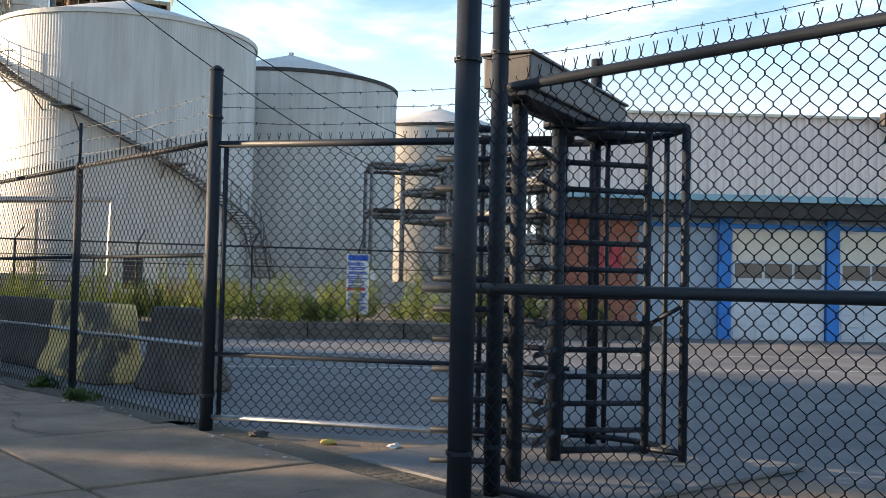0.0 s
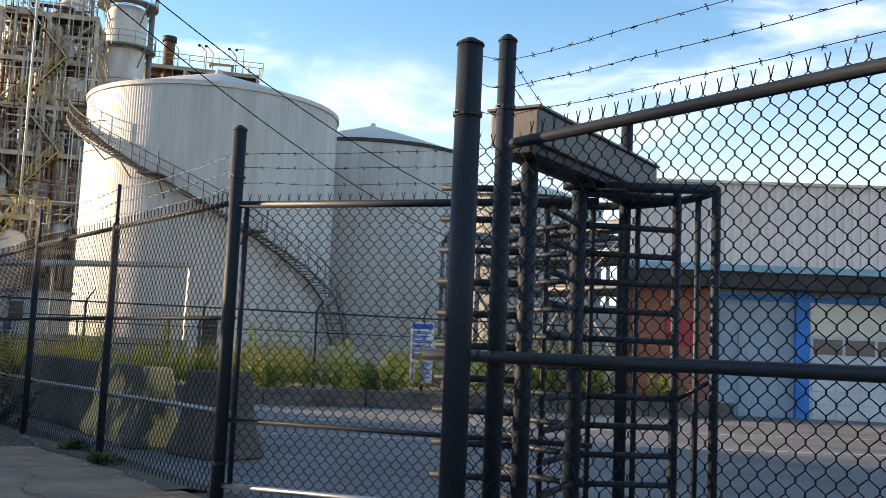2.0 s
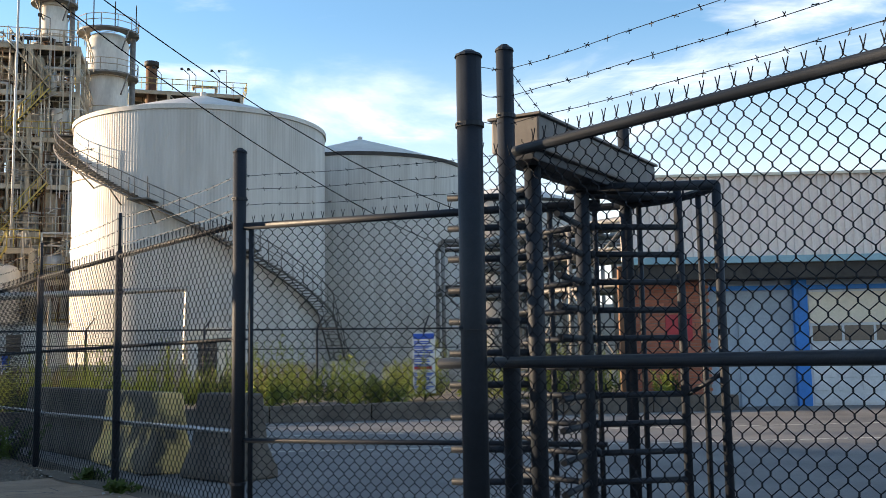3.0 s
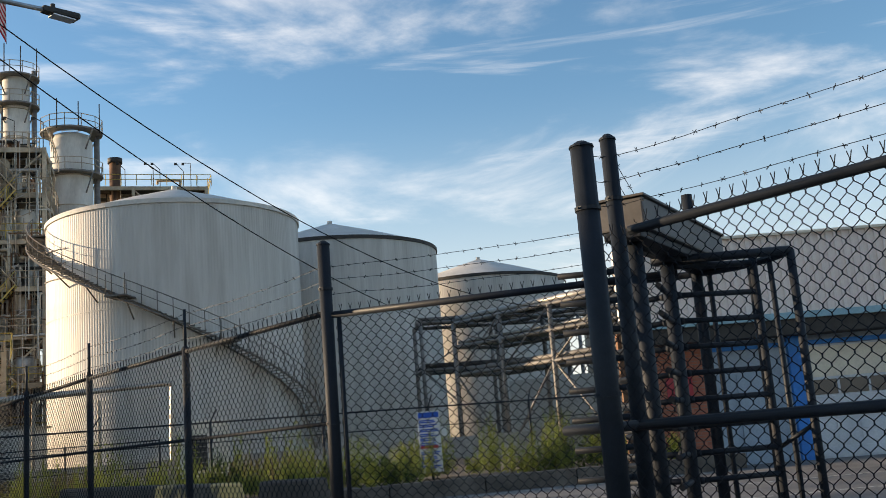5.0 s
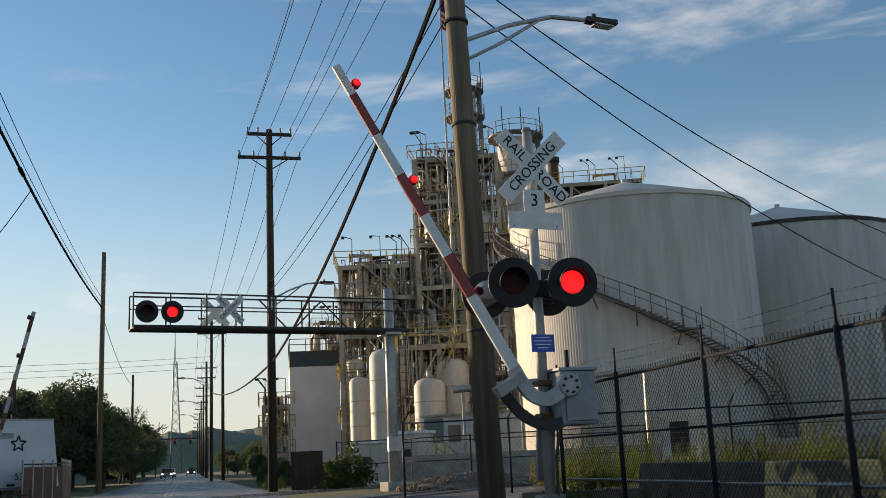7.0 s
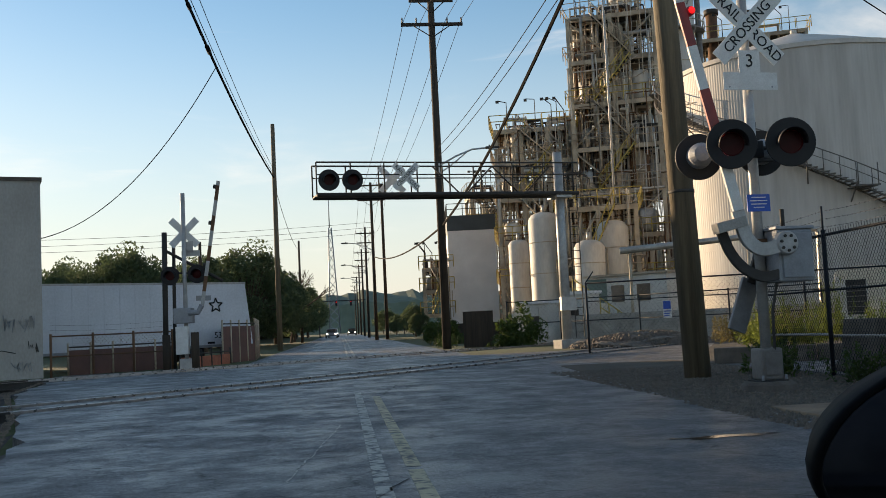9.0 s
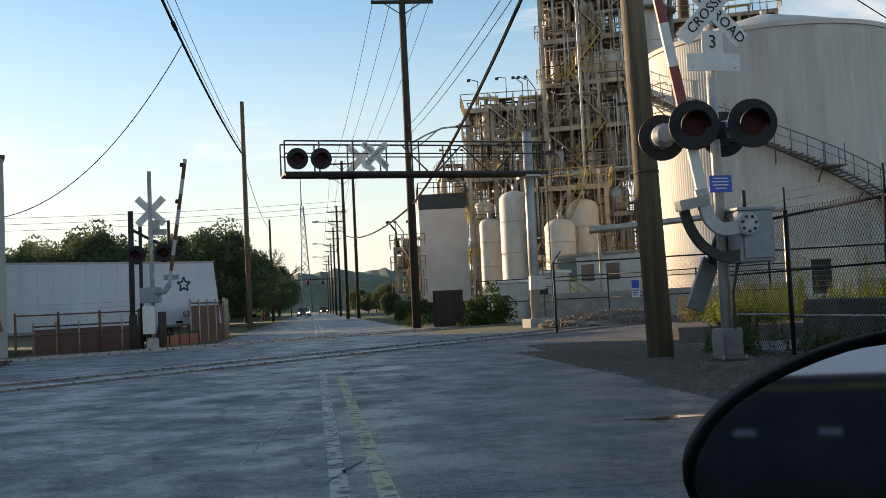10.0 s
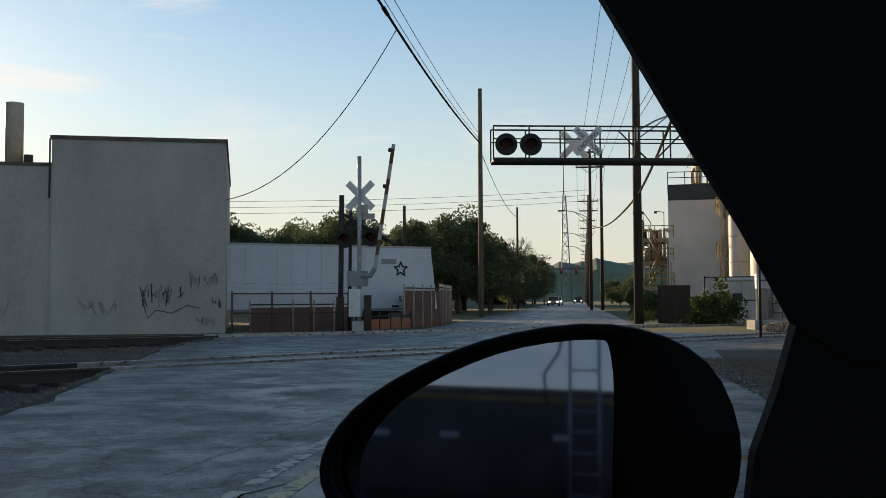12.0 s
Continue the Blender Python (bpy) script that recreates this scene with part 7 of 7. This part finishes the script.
for _ in range(70):
    x, y, s = random.gauss(2.9, 0.12), random.uniform(5.5, 11.5), random.uniform(0.006, 0.022)
    i = len(lv)
    a = random.uniform(0, 3.1)
    for da in (0.2, 1.7, 3.4, 4.9):
        lv.append((x + s * math.cos(a + da), y + s * math.sin(a + da), 0.192 + random.uniform(0, 0.02)))
    lf.append((i, i + 1, i + 2, i + 3))
tagged(raw("litter", lv, lf, PALE_CONCRETE), "scraps of pale litter along the fence foot", "litter", kind="stuff")

def ridge(y, x0, x1, h, seed, label):
    bm = bmesh.new()
    n = 260
    prev = None
    for i in range(n + 1):
        x = x0 + (x1 - x0) * i / n
        z = h * (0.55 + 0.35 * noise.noise((x * 0.006, seed, 0)) + 0.14 * noise.noise((x * 0.05, seed, 3)) + 0.09 * noise.noise((x * 0.2, seed, 7)) + 0.05 * noise.noise((x * 0.55, seed, 9)))
        q = [bm.verts.new((x, y, 0)), bm.verts.new((x, y + 10, z * 0.7)), bm.verts.new((x, y + 35, z)), bm.verts.new((x, y + 120, 0))]
        if prev:
            for k in range(3):
                bm.faces.new((prev[k], q[k], q[k + 1], prev[k + 1]))
        prev = q
    bmesh.ops.recalc_face_normals(bm, faces=bm.faces)
    solo("wooded_hill", bm, HILL, label, "hill", "structure")
ridge(420, -420, 420, 24, 1.5, "distant wooded hill at the end of the road")
ridge(125, -260, -14, 15, 4.2, "wooded slope behind the trailer yard")
rt = thing("radio_mast", "distant lattice radio mast", "radio mast", (-6.8, 400, 0))
for a in (0, 2.1, 4.2):
    part("mast_leg", T((2.8 * math.cos(a), 2.8 * math.sin(a), 0), (0.7 * math.cos(a), 0.7 * math.sin(a), 42), 0.25, seg=5), SIGNAL_CASE, rt)
for k in range(12):
    z0, z1 = k * 3.5, (k + 1) * 3.5
    bm = bmesh.new()
    for i in range(3):
        a, b = i * 2.1, (i + 1) * 2.1
        r0, r1 = 2.8 - 2.1 * z0 / 42, 2.8 - 2.1 * z1 / 42
        tube(bm, (r0 * math.cos(a), r0 * math.sin(a), z0), (r1 * math.cos(b), r1 * math.sin(b), z1), 0.14, seg=4)
    part("lattice", bm, SIGNAL_CASE, rt)
part("antenna", T((0, 0, 42), (0, 0, 56), 0.28, 0.12, 6), SIGNAL_CASE, rt)
HEADLIGHT = glow("lit_headlight", (1.0, 0.95, 0.85), 3.0)
def far_car(x, y, m, label):
    th = thing("car", label, "car", (x, y, 0.15))
    bm = B(-0.85, 0.85, -2.1, 2.1, 0.3, 0.8, bevel=0.12)
    box(bm, -0.72, 0.72, -0.9, 1.6, 0.8, 1.4, None, 0.15)
    part("body", bm, m, th)
    for sx2 in (-0.8, 0.8):
        for y2 in (-1.3, 1.3):
            part("wheel", T((sx2 - 0.1, y2, 0.31), (sx2 + 0.1, y2, 0.31), 0.31, seg=16), LAMP_BLACK, th)
        part("headlight", B(sx2 * 0.75 - 0.14, sx2 * 0.75 + 0.14, -2.14, -2.09, 0.55, 0.7), HEADLIGHT, th)
    part("windscreen", B(-0.62, 0.62, -0.95, -0.89, 0.85, 1.3), DARK_GLASS, th)
far_car(-5.2, 168, SIGN_WHITE, "distant pale car with headlights on")
far_car(-1.8, 205, STEEL_DARK, "distant dark car on the road")
far_car(-5.4, 150, SIGNAL_CASE, "distant grey car on the road")
ts = thing("traffic_light", "distant traffic light on a span over the road", "traffic light", (-7.6, 175, 0.1))
part("span_pole", pipe(bmesh.new(), [(0, 0, 0), (0, 0, 6.2), (8, 0, 6.2)], 0.1, 6), STEEL_DARK, ts)
for x in (3.0, 5.5):
    q = part("light_case", B(x - 0.18, x + 0.18, -0.15, 0.1, 5.3, 6.2), LAMP_BLACK, ts)
    part("red_lamp", T((x, -0.2, 6.0), (x, -0.15, 6.0), 0.09, seg=12), RED_LIT, q)

# ---- tanker trailer parked behind the camera's car, seen in its mirror ----
tk = thing("tanker_trailer", "black tank trailer with ladder and reflective patches", "tanker", (-7.0, -11.0, 0.15), 163)
part("tank_shell", smooth(lathe([(0, -6), (0.8, -5.9), (1.15, -5.6), (1.15, 5.6), (0.8, 5.9), (0, 6)], 36, pose(0, 0, 1.3, 0, 90, 0))), TANKER_BROWN, tk)
part("walkway", B(-5, 5, -0.25, 0.25, 2.43, 2.49), STEEL_RUST, tk)
part("top_rail", B(-5.6, 5.6, -0.62, -0.56, 2.25, 2.33), YELLOW, tk)
part("side_rail", B(-5.8, 5.8, -1.2, -1.12, 0.85, 1.0), STEEL_DARK, tk)
for k in range(9):
    part("reflective_patch", B(-5.2 + k * 1.25 + 0.3 * (k % 2), -4.95 + k * 1.25 + 0.3 * (k % 2), -1.08, -1.03, 1.70, 1.78), SIGN_WHITE, tk)
for x in (-3.05, -2.65):
    part("ladder_rail", T((x, -1.3, 0.4), (x, -1.2, 3.1), 0.022), GALV, tk)
part("grab_rail", pipe(bmesh.new(), [(-2.35, -1.1, 2.2), (-2.3, -1.1, 2.6), (-2.5, -1.1, 2.9), (-2.6, -1.1, 3.3)], 0.02, 8), STEEL_DARK, tk)
for k in range(8):
    part("ladder_rung", T((-3.05, -1.3 + 0.01 * k, 0.7 + 0.28 * k), (-2.65, -1.3 + 0.01 * k, 0.7 + 0.28 * k), 0.014), GALV, tk)
for x in (-4, -2.8, 3.6, 4.8):
    for y in (-0.85, 0.85):
        part("wheel", T((x, y - 0.15, 0.5), (x, y + 0.15, 0.5), 0.5, seg=24), LAMP_BLACK, tk)

# ---- the camera's own car: door mirror and windscreen pillar ----
K62, K35 = 0.62 / 1782, 0.35 / 1782
def plate(pts, y0, y1):
    bm = bmesh.new()
    a = [bm.verts.new((x, y0, z)) for x, z in pts]
    b = [bm.verts.new((x, y1, z)) for x, z in pts]
    n = len(pts)
    bm.faces.new(a)
    bm.faces.new(b[::-1])
    for i in range(n):
        bm.faces.new((a[i], b[i], b[(i + 1) % n], a[(i + 1) % n]))
    bmesh.ops.recalc_face_normals(bm, faces=bm.faces)
    return bm
def rounded(pts, steps=4):
    """A closed smooth outline through corner points."""
    out, n = [], len(pts)
    for i in range(n):
        p0, p1, p2, p3 = (Vector(pts[(i + k - 1) % n]) for k in range(4))
        for s in range(steps):
            t = s / steps
            out.append(tuple(0.5 * ((2 * p1) + (p2 - p0) * t + (2 * p0 - 5 * p1 + 4 * p2 - p3) * t * t + (3 * p1 - p0 - 3 * p2 + p3) * t ** 3)))
    return out
def own_car():
    """Local axes: x to the right, y ahead, z up; the origin is the driver's eye."""
    car = thing("own_car", "dark interior edge and door mirror of the filming car", "car")
    S = lambda x, y, k: ((x - 784) * k, (441 - y) * k)
    rim = rounded([S(x, y, K62) for x, y in ((570, 805), (655, 698), (850, 603), (1080, 573), (1250, 640), (1308, 800), (1240, 950), (1000, 990), (720, 970), (592, 900))])
    hole = rounded([S(x, y, K62) for x, y in ((588, 812), (668, 706), (855, 620), (1040, 596), (1082, 630), (1086, 800), (1064, 940), (880, 965), (716, 950), (608, 895))])
    bm = bmesh.new()
    n = len(rim)
    rings = []
    cx, cz = sum(p[0] for p in rim) / n, sum(p[1] for p in rim) / n
    sc = lambda p, f: (cx + (p[0] - cx) * f, cz + (p[1] - cz) * f)
    for pts, y in (([p for p in hole], 0.632), ([p for p in hole], 0.614), ([sc(p, 0.985) for p in rim], 0.608), (rim, 0.618), ([sc(p, 0.97) for p in rim], 0.635), ([sc(p, 0.86) for p in rim], 0.67), ([sc(p, 0.5) for p in rim], 0.70)):
        rings.append([bm.verts.new((p[0], y, p[1])) for p in pts])
    for p, q in zip(rings, rings[1:]):
        for i in range(n):
            bm.faces.new((p[i], p[(i + 1) % n], q[(i + 1) % n], q[i]))
    bm.faces.new(rings[-1])
    bmesh.ops.recalc_face_normals(bm, faces=bm.faces)
    part("mirror_housing", smooth(bm), CAR_BLACK, car)
    MIRROR = bpy.data.materials.new("mirror_glass")
    MIRROR.use_nodes = True
    b = MIRROR.node_tree.nodes["Principled BSDF"]
    b.inputs["Base Color"].default_value = (0.16, 0.195, 0.27, 1)
    b.inputs["Metallic"].default_value, b.inputs["Roughness"].default_value = 1.0, 0.03
    hx, hz = sum(p[0] for p in hole) / n, sum(p[1] for p in hole) / n
    gl = bmesh.new()
    gl.faces.new([gl.verts.new((p[0] - hx, 0, p[1] - hz)) for p in hole])
    o = part("mirror_glass", gl, MIRROR, car)
    o.matrix_basis = pose(hx, 0.630, hz, -8.3, 0, MIRROR_YAW)
    pil = [S(x, y, K35) for x, y in ((1020, -70), (1180, 200), (1310, 405), (1402, 575), (1500, 640), (2100, 640), (2100, -70))]
    part("windscreen_pillar", plate(pil, 0.345, 0.352), CAR_BLACK, car)
    door = [S(x, y, K35) for x, y in ((1402, 575), (1370, 690), (1330, 800), (1312, 960), (2100, 960), (2100, 575))]
    part("door_trim", plate(door, 0.346, 0.353), CAR_BLACK, car)
    part("lower_door", B(0.0, 1.5, 0.68, 0.74, -0.80, -0.24, bevel=0.03), CAR_BLACK, car)
    wh = part("wheel", lathe([(0, 0.10), (0.2, 0.10), (0.24, 0.12), (0.31, 0.10), (0.33, 0.0), (0.31, -0.10), (0, -0.10)], 28, pose(0, 0, 0, 90)), LAMP_BLACK, car)
    wh.matrix_basis = pose(1.1, 0.86, -0.8)
    return car
MIRROR_YAW = -12.0
own = own_car()


# ---- what moves ----
def motions():
    poses = [(t, look(e, g, r)) for t, e, g, r in PATH]
    side = ((0, 1.0), (7.7, 1.0), (9.3, 0.235), (9.5, 0.2436), (10, 0.223), (10.5, 0.228), (11, 0.172), (11.5, 0.136), (12, 0.0))
    rows = []
    for t, m in poses:
        dx = float(np.interp(t, [s[0] for s in side], [s[1] for s in side]))
        rows.append((t, m @ pose(dx, 0, 0, -90, 0, 0)))
    walk(own, rows)
    lift = ((0, 76), (3.2, 62), (4.8, 47), (5.5, 45), (6.0, 40), (6.5, 35.5), (7.0, 30), (7.5, 24.5), (7.7, 23), (8.6, 15), (9.3, 12), (10.5, 9.5), (12, 8))
    walk(arm, [(t, pose(0.14, -0.42, 1.84, 0, -a, 0)) for t, a in lift])
    walk(left_arm, [(t, pose(0.35, -0.3, 1.85, 0, b, 0)) for t, b in ((0, 60), (5, 34), (7, 13), (7.7, 10), (9.3, 9), (12, 9))])

    def flash(disc, lit):
        """The two-faced lamp turns to the front for each (start, end)."""
        rows, turn = [(0.0, 180)], 180
        for a, b in lit:
            for t in (a, b):
                if t > rows[-1][0]:
                    rows.append((t, turn))
                for k in range(1, 4):
                    rows.append((t + k / 30, turn + 60 * k))
                turn += 180
        rows.append((12.0, turn))
        walk(disc, [(t, pose(0, 0, 0, 0, 0, a % 360 if a % 360 <= 180 else a % 360 - 360)) for t, a in rows])
    flash(flash_left, ((0.4, 1.0), (1.6, 2.2), (2.8, 3.4), (4.0, 4.4), (4.9, 5.6), (5.96, 6.68), (7.28, 7.85)))
    flash(flash_right, ((1.0, 1.6), (2.2, 2.8), (3.4, 4.0), (4.4, 4.9), (5.4, 6.06), (6.7, 7.24), (7.85, 8.3)))
    flash(span_left, ((6.2, 6.7), (7.3, 7.85)))
    flash(span_right, ((5.4, 6.06), (6.75, 7.24), (7.85, 8.3)))
    flash(flash_far, ((1.0, 1.6), (2.2, 2.8), (3.4, 4.0), (4.4, 4.9), (5.45, 6.05), (6.6, 7.2), (7.3, 7.85)))


motions()
